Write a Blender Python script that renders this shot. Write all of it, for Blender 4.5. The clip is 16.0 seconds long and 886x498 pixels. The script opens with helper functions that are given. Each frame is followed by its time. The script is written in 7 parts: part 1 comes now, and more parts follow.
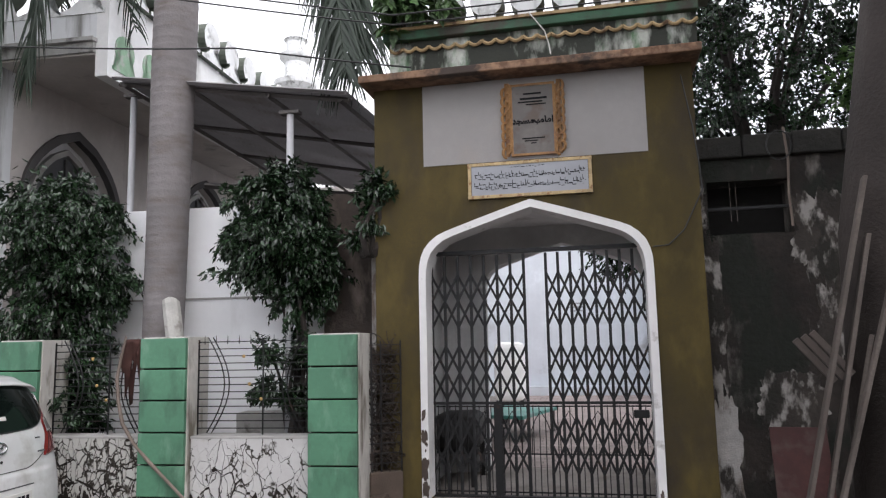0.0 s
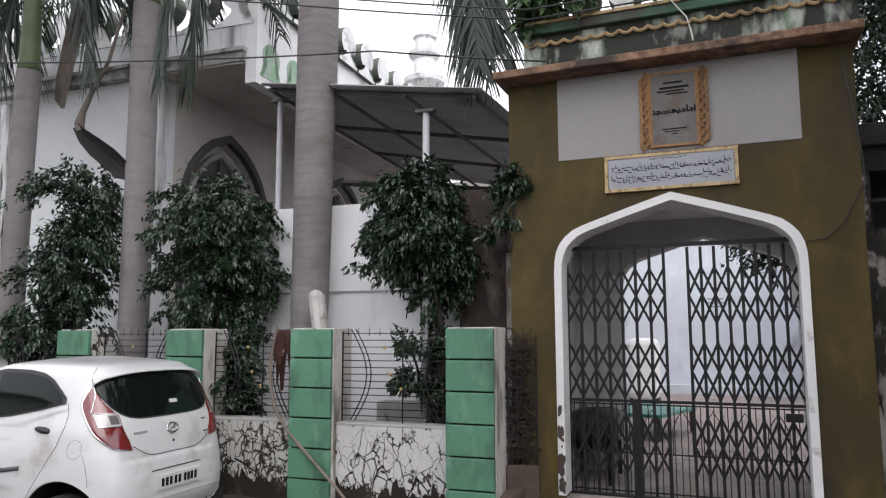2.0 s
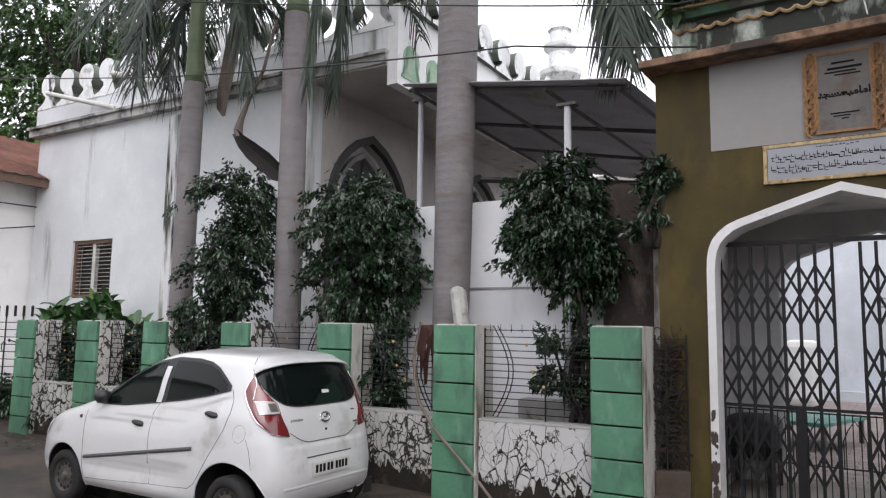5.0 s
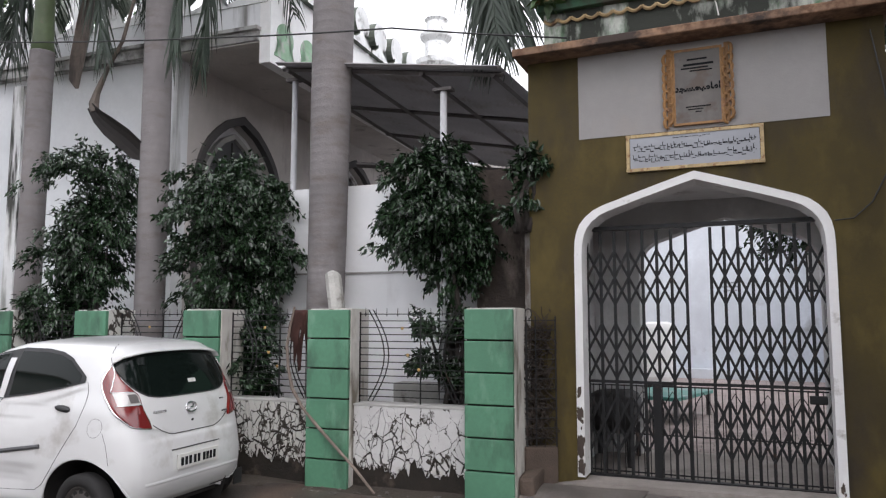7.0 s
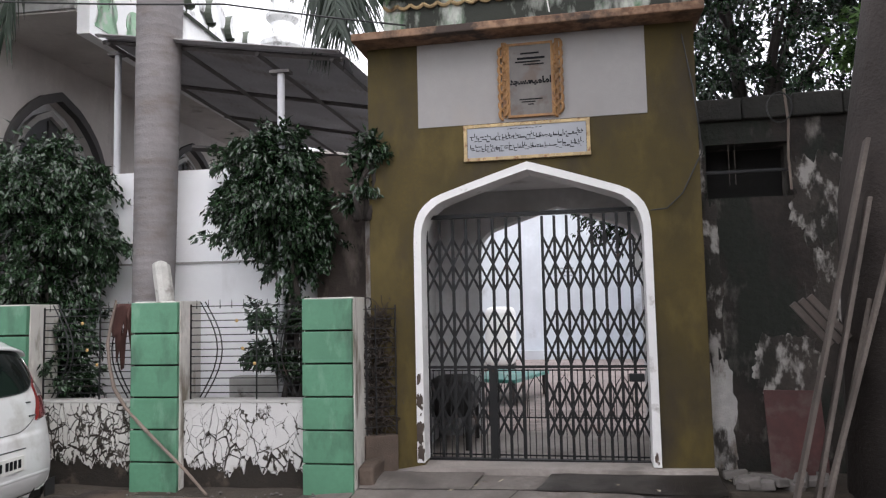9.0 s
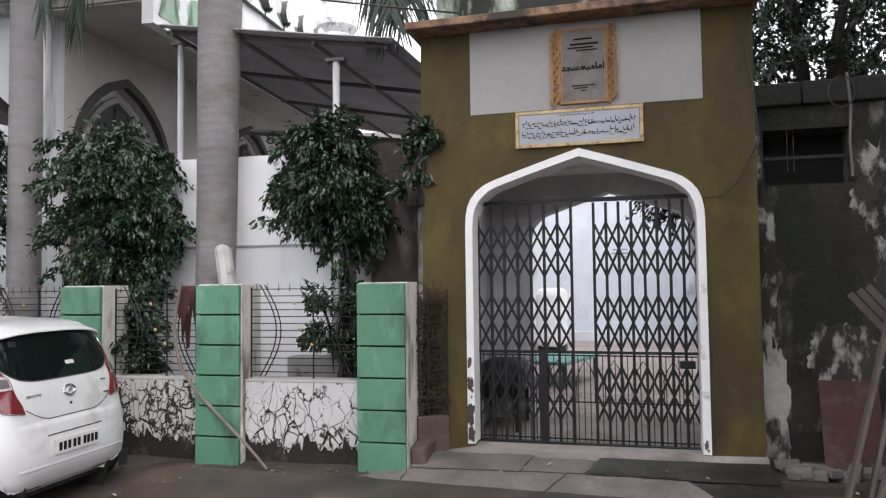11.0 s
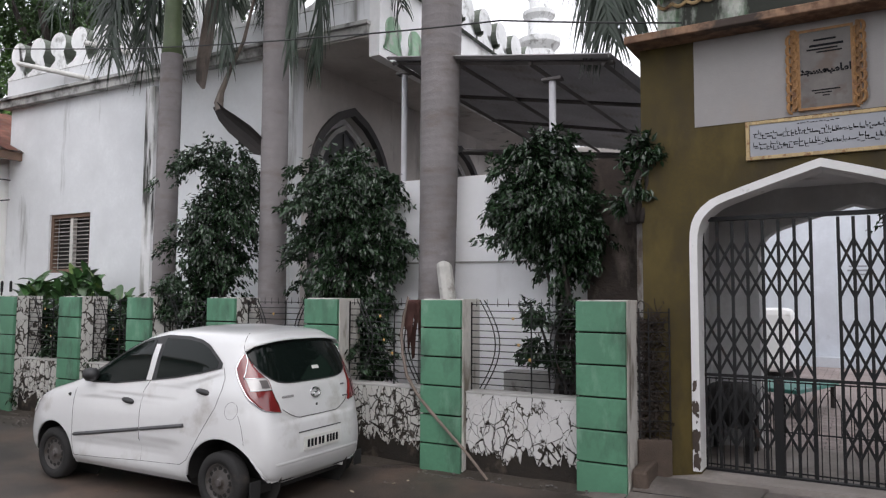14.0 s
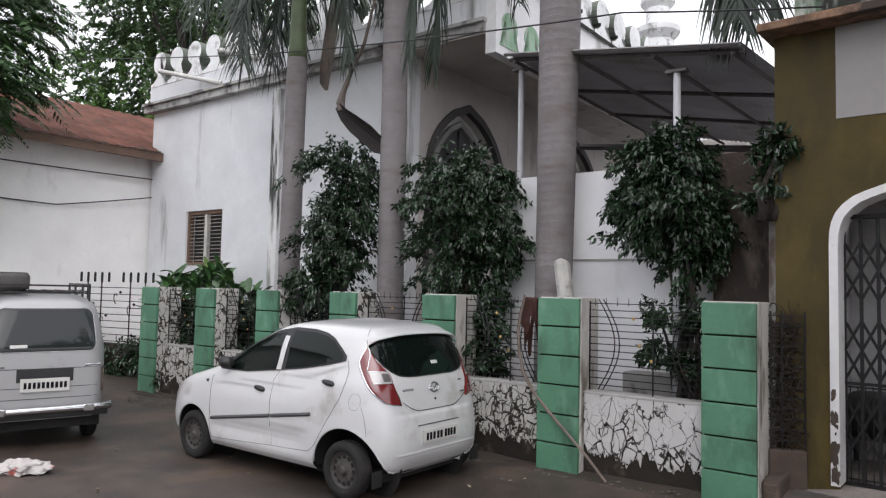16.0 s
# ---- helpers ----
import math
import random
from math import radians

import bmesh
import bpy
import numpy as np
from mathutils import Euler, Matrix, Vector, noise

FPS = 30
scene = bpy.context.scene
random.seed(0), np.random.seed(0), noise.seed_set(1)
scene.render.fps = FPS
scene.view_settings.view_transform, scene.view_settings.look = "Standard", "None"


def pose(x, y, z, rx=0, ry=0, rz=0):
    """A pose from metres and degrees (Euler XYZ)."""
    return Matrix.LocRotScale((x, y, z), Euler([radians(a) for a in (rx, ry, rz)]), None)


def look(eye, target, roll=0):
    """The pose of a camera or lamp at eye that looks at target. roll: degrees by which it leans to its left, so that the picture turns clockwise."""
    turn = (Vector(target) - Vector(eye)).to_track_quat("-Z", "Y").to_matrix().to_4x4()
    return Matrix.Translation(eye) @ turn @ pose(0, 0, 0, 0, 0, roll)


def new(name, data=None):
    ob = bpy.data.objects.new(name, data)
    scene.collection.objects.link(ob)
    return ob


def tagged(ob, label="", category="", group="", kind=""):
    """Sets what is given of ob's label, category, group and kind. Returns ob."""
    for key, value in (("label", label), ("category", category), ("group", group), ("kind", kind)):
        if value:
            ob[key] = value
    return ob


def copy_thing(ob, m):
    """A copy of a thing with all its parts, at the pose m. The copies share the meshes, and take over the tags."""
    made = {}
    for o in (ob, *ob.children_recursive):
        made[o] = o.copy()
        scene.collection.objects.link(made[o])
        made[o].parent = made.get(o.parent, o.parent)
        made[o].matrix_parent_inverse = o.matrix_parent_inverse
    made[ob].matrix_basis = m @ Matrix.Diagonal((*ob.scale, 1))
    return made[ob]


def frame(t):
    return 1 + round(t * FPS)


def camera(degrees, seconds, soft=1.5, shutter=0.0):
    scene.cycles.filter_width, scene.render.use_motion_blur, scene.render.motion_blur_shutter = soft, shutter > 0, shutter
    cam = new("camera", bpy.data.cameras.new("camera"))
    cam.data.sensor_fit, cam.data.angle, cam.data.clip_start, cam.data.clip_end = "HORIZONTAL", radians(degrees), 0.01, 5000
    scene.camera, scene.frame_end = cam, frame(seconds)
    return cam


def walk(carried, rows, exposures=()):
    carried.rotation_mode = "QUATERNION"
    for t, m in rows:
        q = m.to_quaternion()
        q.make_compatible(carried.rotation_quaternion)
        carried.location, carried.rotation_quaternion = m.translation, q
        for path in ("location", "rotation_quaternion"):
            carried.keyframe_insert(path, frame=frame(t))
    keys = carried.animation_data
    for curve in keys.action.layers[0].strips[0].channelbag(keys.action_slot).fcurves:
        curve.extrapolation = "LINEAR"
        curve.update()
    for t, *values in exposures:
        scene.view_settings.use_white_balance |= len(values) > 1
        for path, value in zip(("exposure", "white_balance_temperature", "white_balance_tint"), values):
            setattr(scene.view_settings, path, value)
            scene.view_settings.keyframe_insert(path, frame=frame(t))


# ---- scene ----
# ---- the camera and its walk ----
cam = camera(63.96, 16.0, soft=1.25)
ROWS = [
    (0.0, 0.572, -7.075, 1.743, 11.812, 7.271, -1.22),
    (0.5, 0.557, -7.074, 1.738, 12.016, 7.096, -1.444),
    (1.0, 0.553, -7.089, 1.75, 12.687, 6.887, -1.536),
    (1.5, 0.5, -7.122, 1.762, 17.034, 6.899, -0.881),
    (2.0, 0.491, -7.147, 1.761, 22.003, 6.817, -0.148),
    (2.5, 0.454, -7.145, 1.758, 23.361, 6.842, 0.271),
    (3.0, 0.439, -7.166, 1.769, 25.567, 6.84, 0.71),
    (3.5, 0.437, -7.186, 1.77, 29.651, 6.927, 1.212),
    (3.7, 0.396, -7.227, 1.803, 30.402, 6.787, 1.206),
    (4.2, 0.397, -7.211, 1.796, 32.07, 6.651, 1.132),
    (4.7, 0.398, -7.177, 1.781, 32.993, 6.488, 0.96),
    (5.3, 0.4, -7.135, 1.763, 32.432, 6.333, 0.711),
    (5.8, 0.4, -7.119, 1.756, 30.003, 6.302, 0.538),
    (6.0, 0.368, -7.103, 1.736, 27.524, 6.346, 0.36),
    (6.5, 0.341, -7.104, 1.728, 24.203, 5.892, 0.102),
    (7.0, 0.376, -7.107, 1.721, 22.777, 5.597, 0.022),
    (7.5, 0.46, -7.073, 1.714, 21.339, 5.394, -0.205),
    (8.0, 0.498, -7.03, 1.721, 17.375, 4.766, -0.707),
    (8.5, 0.484, -6.972, 1.717, 13.757, 4.951, -0.984),
    (8.7, 0.477, -6.984, 1.733, 12.494, 4.638, -1.136),
    (9.2, 0.483, -6.999, 1.738, 10.363, 4.4, -1.138),
    (9.8, 0.499, -7.042, 1.751, 10.171, 4.078, -0.953),
    (10.3, 0.513, -7.076, 1.762, 11.566, 3.747, -0.774),
    (10.8, 0.519, -7.092, 1.767, 13.999, 3.328, -0.69),
    (11.0, 0.514, -7.112, 1.815, 15.132, 2.7, -0.69),
    (11.5, 0.477, -7.154, 1.838, 16.71, 2.89, -0.894),
    (12.0, 0.432, -7.189, 1.841, 18.633, 3.145, -0.851),
    (12.5, 0.413, -7.186, 1.835, 20.126, 3.173, -0.597),
    (13.0, 0.393, -7.219, 1.849, 23.135, 3.217, -0.224),
    (13.5, 0.37, -7.225, 1.853, 26.89, 3.303, 0.065),
    (14.0, 0.349, -7.257, 1.845, 31, 3.866, 0.338),
    (14.5, 0.325, -7.291, 1.866, 34.121, 3.879, 0.616),
    (15.0, 0.31, -7.312, 1.851, 37.193, 3.703, 0.91),
    (15.5, 0.303, -7.322, 1.864, 38.956, 3.49, 1.095),
    (16.0, 0.293, -7.319, 1.872, 39.871, 3.315, 1.247),
]
walk(cam, [(t, pose(x, y, z, 90 + pitch, 0, yaw) @ pose(0, 0, 0, 0, 0, roll)) for t, x, y, z, yaw, pitch, roll in ROWS], exposures=[(0.0, 1.06, 6350, 14), (1.0, 1.05, 6350, 14), (3.0, 0.92, 6350, 14), (6.0, 0.93, 6350, 14), (8.5, 1.24, 6350, 14), (11.0, 1.30, 6350, 14), (12.5, 1.12, 6350, 14), (14.0, 0.82, 6350, 14), (16.0, 0.82, 6350, 14)])

# ---- world, sun, exposure ----
world = bpy.data.worlds.new("sky")
scene.world = world
world.use_nodes = True
wn, wl = world.node_tree.nodes, world.node_tree.links
sky = wn.new("ShaderNodeTexSky")
sky.sky_type = "NISHITA"
sky.sun_disc = False
sky.sun_elevation, sky.sun_rotation = radians(44.6), radians(133.7)
sky.dust_density, sky.air_density = 4.0, 1.0
hazy = wn.new("ShaderNodeHueSaturation")
hazy.inputs["Saturation"].default_value = 0.25
wl.new(sky.outputs[0], hazy.inputs["Color"])
cloud = wn.new("ShaderNodeMix")  # an even layer of cloud over the hazy sky
cloud.data_type = "RGBA"
cloud.inputs["Factor"].default_value = 0.8
cloud.inputs["B"].default_value = (6.6, 6.7, 6.85, 1)
wl.new(hazy.outputs[0], cloud.inputs["A"])
wl.new(cloud.outputs["Result"], wn["Background"].inputs["Color"])
wn["Background"].inputs["Strength"].default_value = 0.15

sun_data = bpy.data.lights.new("sun", "SUN")
sun_data.energy, sun_data.angle, sun_data.color = 0.5, radians(50), (1.0, 0.97, 0.93)
sun = new("sun", sun_data)
sun.matrix_world = look((22, -21, 30), (0, 0, 0))

# ---- building helpers ----
RNG = random.Random(7)
U = 1.14  # metres to one unit of the plan; the cars are written in metres


def scaled(m, unit=None):
    m = m.copy()
    m.translation *= U if unit is None else unit
    return m


def again(ob, m):
    """Another copy of a thing, at a pose of the plan."""
    return copy_thing(ob, scaled(m))


def at(ob, x, y, z, rx=0, ry=0, rz=0):
    ob.location = (x * U, y * U, z * U)
    ob.rotation_euler = (radians(rx), radians(ry), radians(rz))
    return ob


def more(ob, x, y, z, rx=0, ry=0, rz=0):
    """The same piece once more under the same parent, at another place."""
    o = ob.copy()
    scene.collection.objects.link(o)
    return at(o, x, y, z, rx, ry, rz)


def link_mesh(name, bm, mat, smooth=False, unit=None, normals=True):
    me = bpy.data.meshes.new(name)
    for v in bm.verts:
        v.co *= U if unit is None else unit
    if normals:
        bmesh.ops.recalc_face_normals(bm, faces=bm.faces)
    bm.to_mesh(me)
    bm.free()
    for m in mat if isinstance(mat, (list, tuple)) else (mat,):
        me.materials.append(m)
    if smooth:
        me.polygons.foreach_set("use_smooth", [True] * len(me.polygons))
    return me


def part(name, bm, mat, parent, label="", smooth=False, kind="", unit=None, normals=True):
    """One mesh under a thing or a part, in the parent's own axes."""
    ob = new(name, link_mesh(name, bm, mat, smooth, unit, normals))
    ob.parent = parent
    return tagged(ob, label, kind=kind)


def thing(name, label, category, m=None, group="", kind="", unit=None):
    """An empty at a thing's base that carries its parts."""
    ob = new(name)
    ob.empty_display_size = 0.1
    if m is not None:
        ob.matrix_world = scaled(m, unit)
    return tagged(ob, label, category, group, kind)


def solid(name, bm, mat, label, category, m=None, group="", kind="", smooth=False, unit=None, normals=True):
    """A thing that is one mesh."""
    ob = new(name, link_mesh(name, bm, mat, smooth, unit, normals))
    if m is not None:
        ob.matrix_world = scaled(m, unit)
    return tagged(ob, label, category, group, kind)


def box(bm, x0, y0, z0, x1, y1, z1, bevel=0.0):
    vs = bmesh.ops.create_cube(bm, size=1.0)["verts"]
    bmesh.ops.scale(bm, vec=(x1 - x0, y1 - y0, z1 - z0), verts=vs)
    bmesh.ops.translate(bm, vec=((x0 + x1) / 2, (y0 + y1) / 2, (z0 + z1) / 2), verts=vs)
    if bevel:
        es = list({e for v in vs for e in v.link_edges})
        bmesh.ops.bevel(bm, geom=es, offset=bevel, segments=2, profile=0.5, affect="EDGES")
    return bm


def mesh_box(*a, bevel=0.0):
    return box(bmesh.new(), *a, bevel=bevel)


def sweep(bm, pts, radii, seg=8, caps=True, flat=1.0):
    """A round tube along points; flat squeezes it across."""
    pts = [Vector(p) for p in pts]
    if not isinstance(radii, (list, tuple)):
        radii = [radii] * len(pts)
    rings, side = [], None
    for i, p in enumerate(pts):
        d = (pts[min(i + 1, len(pts) - 1)] - pts[max(i - 1, 0)]).normalized()
        if side is None:
            side = d.cross(Vector((0, 0, 1)) if abs(d.z) < 0.9 else Vector((0, 1, 0))).normalized()
        else:
            side = before.rotation_difference(d) @ side
        before = d
        side = (side - d * side.dot(d)).normalized()
        up = side.cross(d)
        rings.append([bm.verts.new(p + (side * math.cos(a) + up * math.sin(a) * flat) * radii[i]) for a in (2 * math.pi * k / seg for k in range(seg))])
    for a, b in zip(rings, rings[1:]):
        for k in range(seg):
            bm.faces.new((a[k], a[(k + 1) % seg], b[(k + 1) % seg], b[k]))
    if caps:
        bm.faces.new(rings[0][::-1])
        bm.faces.new(rings[-1])
    return bm


def slab(bm, outline, y0, y1):
    """An outline in x and z, given thickness from y0 to y1."""
    a = [bm.verts.new((x, y0, z)) for x, z in outline]
    b = [bm.verts.new((x, y1, z)) for x, z in outline]
    n = len(a)
    fa, fb = bm.faces.new(a), bm.faces.new(b[::-1])
    for k in range(n):
        bm.faces.new((a[k], b[k], b[(k + 1) % n], a[(k + 1) % n]))
    bmesh.ops.triangulate(bm, faces=[fa, fb])
    return bm


def band(bm, inner, outer, y0, y1):
    """A strip between two open outlines of as many points, in x and z, from y0 to y1."""
    q = [[bm.verts.new((x, y, z)) for x, z in line] for line in (inner, outer) for y in (y0, y1)]
    i0, i1, o0, o1 = q
    for k in range(len(i0) - 1):
        for r, s in ((i0, o0), (o0, o1), (o1, i1), (i1, i0)):
            bm.faces.new((r[k], r[k + 1], s[k + 1], s[k]))
    for k in (0, -1):
        bm.faces.new((i0[k], o0[k], o1[k], i1[k]))
    return bm


def lathe(bm, profile, seg=24, centre=(0, 0), caps=True):
    """Radius and height, turned round the z axis."""
    rings = [[bm.verts.new((centre[0] + r * math.cos(2 * math.pi * k / seg), centre[1] + r * math.sin(2 * math.pi * k / seg), z)) for k in range(seg)] for r, z in profile]
    for a, b in zip(rings, rings[1:]):
        for k in range(seg):
            bm.faces.new((a[k], a[(k + 1) % seg], b[(k + 1) % seg], b[k]))
    if caps:
        bm.faces.new(rings[0][::-1])
        bm.faces.new(rings[-1])
    return bm


def rough(bm, amount, scale=1.0, seed=0.0):
    """Uneven surface: moves points by a smooth noise."""
    for v in bm.verts:
        v.co += noise.noise_vector(v.co * scale + Vector((seed, seed * 2, 0))) * amount
    return bm

# ---- materials ----
def material(name, colour, roughness=0.8, metallic=0.0, vary=0.12, grain=14.0, bump=0.15, bump_scale=60.0, stain=None, stain_scale=1.5, stain_edge=(0.5, 0.62), stretch=1.0, second=None, second_scale=4.0, second_edge=(0.52, 0.6), island=0.0, each=0.0, specular=0.5):
    """Painted or plain surface: colour varied at two scales, stains with their own shape, fine relief."""
    m = bpy.data.materials.new(name)
    m.use_nodes = True
    n, l = m.node_tree.nodes, m.node_tree.links
    bsdf = n["Principled BSDF"]
    bsdf.inputs["Roughness"].default_value, bsdf.inputs["Metallic"].default_value = roughness, metallic
    bsdf.inputs["Specular IOR Level"].default_value = specular
    geo = n.new("ShaderNodeNewGeometry")
    mp = n.new("ShaderNodeMapping")
    mp.inputs["Scale"].default_value = (1, 1, stretch)
    l.new(geo.outputs["Position"], mp.inputs["Vector"])

    def noise_tex(scale, detail, vec):
        t = n.new("ShaderNodeTexNoise")
        t.inputs["Scale"].default_value, t.inputs["Detail"].default_value, t.inputs["Roughness"].default_value = scale, detail, 0.6
        l.new(vec, t.inputs["Vector"])
        return t.outputs["Fac"]

    def ramp(src, lo, hi):
        r = n.new("ShaderNodeMapRange")
        r.inputs["From Min"].default_value, r.inputs["From Max"].default_value = lo, hi
        l.new(src, r.inputs["Value"])
        return r.outputs["Result"]

    def mix(fac, a, b, kind="MIX"):
        x = n.new("ShaderNodeMix")
        x.data_type, x.blend_type = "RGBA", kind
        for src, to in ((fac, x.inputs["Factor"]), (a, x.inputs["A"]), (b, x.inputs["B"])):
            if isinstance(src, (int, float)):
                to.default_value = src
            elif isinstance(src, tuple):
                to.default_value = (*src, 1)
            else:
                l.new(src, to)
        return x.outputs["Result"]

    dark = tuple(c * (1 - vary * 1.6) for c in colour)
    light = tuple(min(1, c * (1 + vary)) for c in colour)
    big = noise_tex(1.3, 3, geo.outputs["Position"])
    fine = noise_tex(grain, 6, geo.outputs["Position"])
    col = mix(ramp(big, 0.3, 0.7), dark, light)
    col = mix(ramp(fine, 0.35, 0.7), mix(0.5, col, dark), col)
    if island or each:
        src = n.new("ShaderNodeObjectInfo").outputs["Random"] if each else geo.outputs["Random Per Island"]
        col = mix(ramp(src, 0, 1), mix(each or island, col, tuple(c * 0.35 for c in colour)), mix((each or island) * 0.5, col, tuple(min(1, c * 1.6) for c in colour)))
    if second:
        col = mix(ramp(noise_tex(second_scale, 8, mp.outputs["Vector"]), *second_edge), col, second)
    if stain:
        col = mix(ramp(noise_tex(stain_scale, 9, mp.outputs["Vector"]), *stain_edge), col, stain)
    l.new(col, bsdf.inputs["Base Color"])
    rr = n.new("ShaderNodeMapRange")
    rr.inputs["To Min"].default_value, rr.inputs["To Max"].default_value = roughness * 0.85, min(1, roughness * 1.1)
    l.new(fine, rr.inputs["Value"])
    l.new(rr.outputs["Result"], bsdf.inputs["Roughness"])
    if bump:
        b = n.new("ShaderNodeBump")
        b.inputs["Strength"].default_value, b.inputs["Distance"].default_value = bump, 0.02
        l.new(noise_tex(bump_scale, 5, geo.outputs["Position"]), b.inputs["Height"])
        l.new(b.outputs["Normal"], bsdf.inputs["Normal"])
    return m


OLIVE = material("olive_paint", (0.063, 0.044, 0.007), 0.85, vary=0.25, grain=30, bump=0.1, second=(0.092, 0.066, 0.013), second_scale=2.2, second_edge=(0.5, 0.72), stain=(0.030, 0.021, 0.010), stain_scale=1.4, stain_edge=(0.50, 0.70), stretch=0.5)
WHITEWASH = material("whitewash", (0.80, 0.80, 0.80), 0.85, vary=0.08, stain=(0.33, 0.32, 0.3), stain_scale=1.6, stain_edge=(0.58, 0.75), stretch=0.25)
TRIM_WHITE = material("trim_white", (0.74, 0.73, 0.72), 0.7, vary=0.08, stain=(0.3, 0.28, 0.25), stain_scale=5, stain_edge=(0.62, 0.75))
# white paint with stains; the canopy's shade is put into its grey base
PANEL_SHADED = material("panel_shaded", (0.29, 0.275, 0.27), 0.8, vary=0.08, second=(0.3, 0.27, 0.25), second_scale=2.0, second_edge=(0.54, 0.75), stain=(0.24, 0.2, 0.18), stain_scale=1.3, stain_edge=(0.58, 0.75), stretch=0.6)
TILED_WHITE = material("limewashed_house", (0.88, 0.87, 0.85), 0.9, vary=0.04, second=(0.7, 0.69, 0.67), second_scale=2.2, second_edge=(0.6, 0.74), stretch=0.5)
BOUNDARY = material("fresh_whitewash", (0.87, 0.87, 0.88), 0.85, vary=0.04, stain=(0.6, 0.59, 0.58), stain_scale=1.6, stain_edge=(0.6, 0.8), stretch=0.3)
# duller copy of the white wash; shade under eave and shed put into it
SHADED_WASH = material("shaded_wash", (0.52, 0.485, 0.46), 0.9, vary=0.1, second=(0.40, 0.37, 0.35), second_scale=1.2, second_edge=(0.5, 0.7), stain=(0.25, 0.23, 0.21), stain_scale=1.6, stain_edge=(0.6, 0.75), stretch=0.3)
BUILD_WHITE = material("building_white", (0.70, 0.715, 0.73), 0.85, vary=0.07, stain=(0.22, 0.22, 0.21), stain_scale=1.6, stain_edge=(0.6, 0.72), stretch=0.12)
GREEN = material("green_paint", (0.086, 0.225, 0.137), 0.6, vary=0.15, grain=25, bump=0.1, second=(0.16, 0.30, 0.21), second_scale=5, second_edge=(0.55, 0.72), stain=(0.04, 0.085, 0.055), stain_scale=2.8, stain_edge=(0.53, 0.70), stretch=0.45)
GREY_PLASTER = material("grey_plaster", (0.42, 0.41, 0.39), 0.9, vary=0.2, stain=(0.1, 0.09, 0.08), stain_scale=3, stain_edge=(0.6, 0.7))
CONCRETE = material("concrete", (0.34, 0.30, 0.275), 0.9, vary=0.25, grain=20, bump=0.4, stain=(0.17, 0.15, 0.135), stain_scale=1.8, stain_edge=(0.5, 0.7))
ROAD = material("road", (0.062, 0.048, 0.039), 0.55, vary=0.4, grain=40, bump=0.5, bump_scale=90, second=(0.125, 0.085, 0.064), second_scale=1.2, second_edge=(0.48, 0.72), stain=(0.033, 0.028, 0.025), stain_scale=1.1, stain_edge=(0.52, 0.68))
SOIL = material("soil", (0.05, 0.039, 0.029), 0.95, vary=0.3, bump=0.8, bump_scale=25)
PEACH = material("peach_paint", (0.30, 0.18, 0.11), 0.85, vary=0.3, second=(0.14, 0.075, 0.045), second_scale=9, second_edge=(0.45, 0.6), stain=(0.05, 0.035, 0.028), stain_scale=2.6, stain_edge=(0.47, 0.62))
STREAKED = material("rain_streaked", (0.74, 0.74, 0.74), 0.85, vary=0.1, second=(0.3, 0.3, 0.28), second_scale=5, second_edge=(0.5, 0.62), stain=(0.05, 0.05, 0.045), stain_scale=4, stain_edge=(0.54, 0.62), stretch=0.12)
POST_PLASTER = material("post_plaster", (0.56, 0.54, 0.50), 0.9, vary=0.15, stain=(0.16, 0.14, 0.11), stain_scale=4, stain_edge=(0.52, 0.66), stretch=0.3)
OLD_STUMP = material("old_concrete", (0.5, 0.49, 0.46), 0.9, vary=0.2, bump=0.5, stain=(0.2, 0.18, 0.16), stain_scale=6, stain_edge=(0.55, 0.7))
FEATHER = material("feather_leaf", (0.035, 0.085, 0.02), 0.5, vary=0.3, bump=0, island=0.7)
PARAPET = material("parapet_stained", (0.5, 0.52, 0.47), 0.9, vary=0.25, second=(0.13, 0.22, 0.13), second_scale=6, second_edge=(0.47, 0.6), stain=(0.03, 0.033, 0.026), stain_scale=3.2, stain_edge=(0.41, 0.54), stretch=0.4)
DARK_GREEN = material("dark_green_paint", (0.05, 0.125, 0.072), 0.8, vary=0.3, stain=(0.05, 0.045, 0.035), stain_scale=3, stain_edge=(0.5, 0.65))
IRON = material("black_iron", (0.008, 0.008, 0.009), 0.6, 0.2, vary=0.3, bump=0.1, stain=(0.04, 0.02, 0.012), stain_scale=9, stain_edge=(0.6, 0.7))
MOSSY = material("mossy_wall", (0.03, 0.023, 0.019), 0.95, vary=0.5, bump=1.0, bump_scale=18, second=(0.17, 0.155, 0.14), second_scale=3.4, second_edge=(0.56, 0.70), stain=(0.010, 0.012, 0.008), stain_scale=2.2, stain_edge=(0.47, 0.58), stretch=0.45)
MERLON = material("merlon_white", (0.78, 0.79, 0.79), 0.85, vary=0.12, stain=(0.2, 0.2, 0.19), stain_scale=3, stain_edge=(0.55, 0.7))
SHEET = material("roof_sheet", (0.26, 0.25, 0.255), 0.65, 0.1, vary=0.15, bump=0.1, stain=(0.15, 0.13, 0.12), stain_scale=2, stain_edge=(0.55, 0.75))
PALM_BARK = material("palm_bark", (0.20, 0.185, 0.185), 0.9, vary=0.16, bump=0.4, bump_scale=30, stain=(0.14, 0.12, 0.11), stain_scale=2, stain_edge=(0.5, 0.7), stretch=3.0)
BARK = material("bark", (0.045, 0.036, 0.032), 0.95, vary=0.3, bump=0.8, bump_scale=30)
LEAF = material("ficus_leaf", (0.020, 0.044, 0.018), 0.27, vary=0.25, bump=0, island=0.8, specular=0.55)
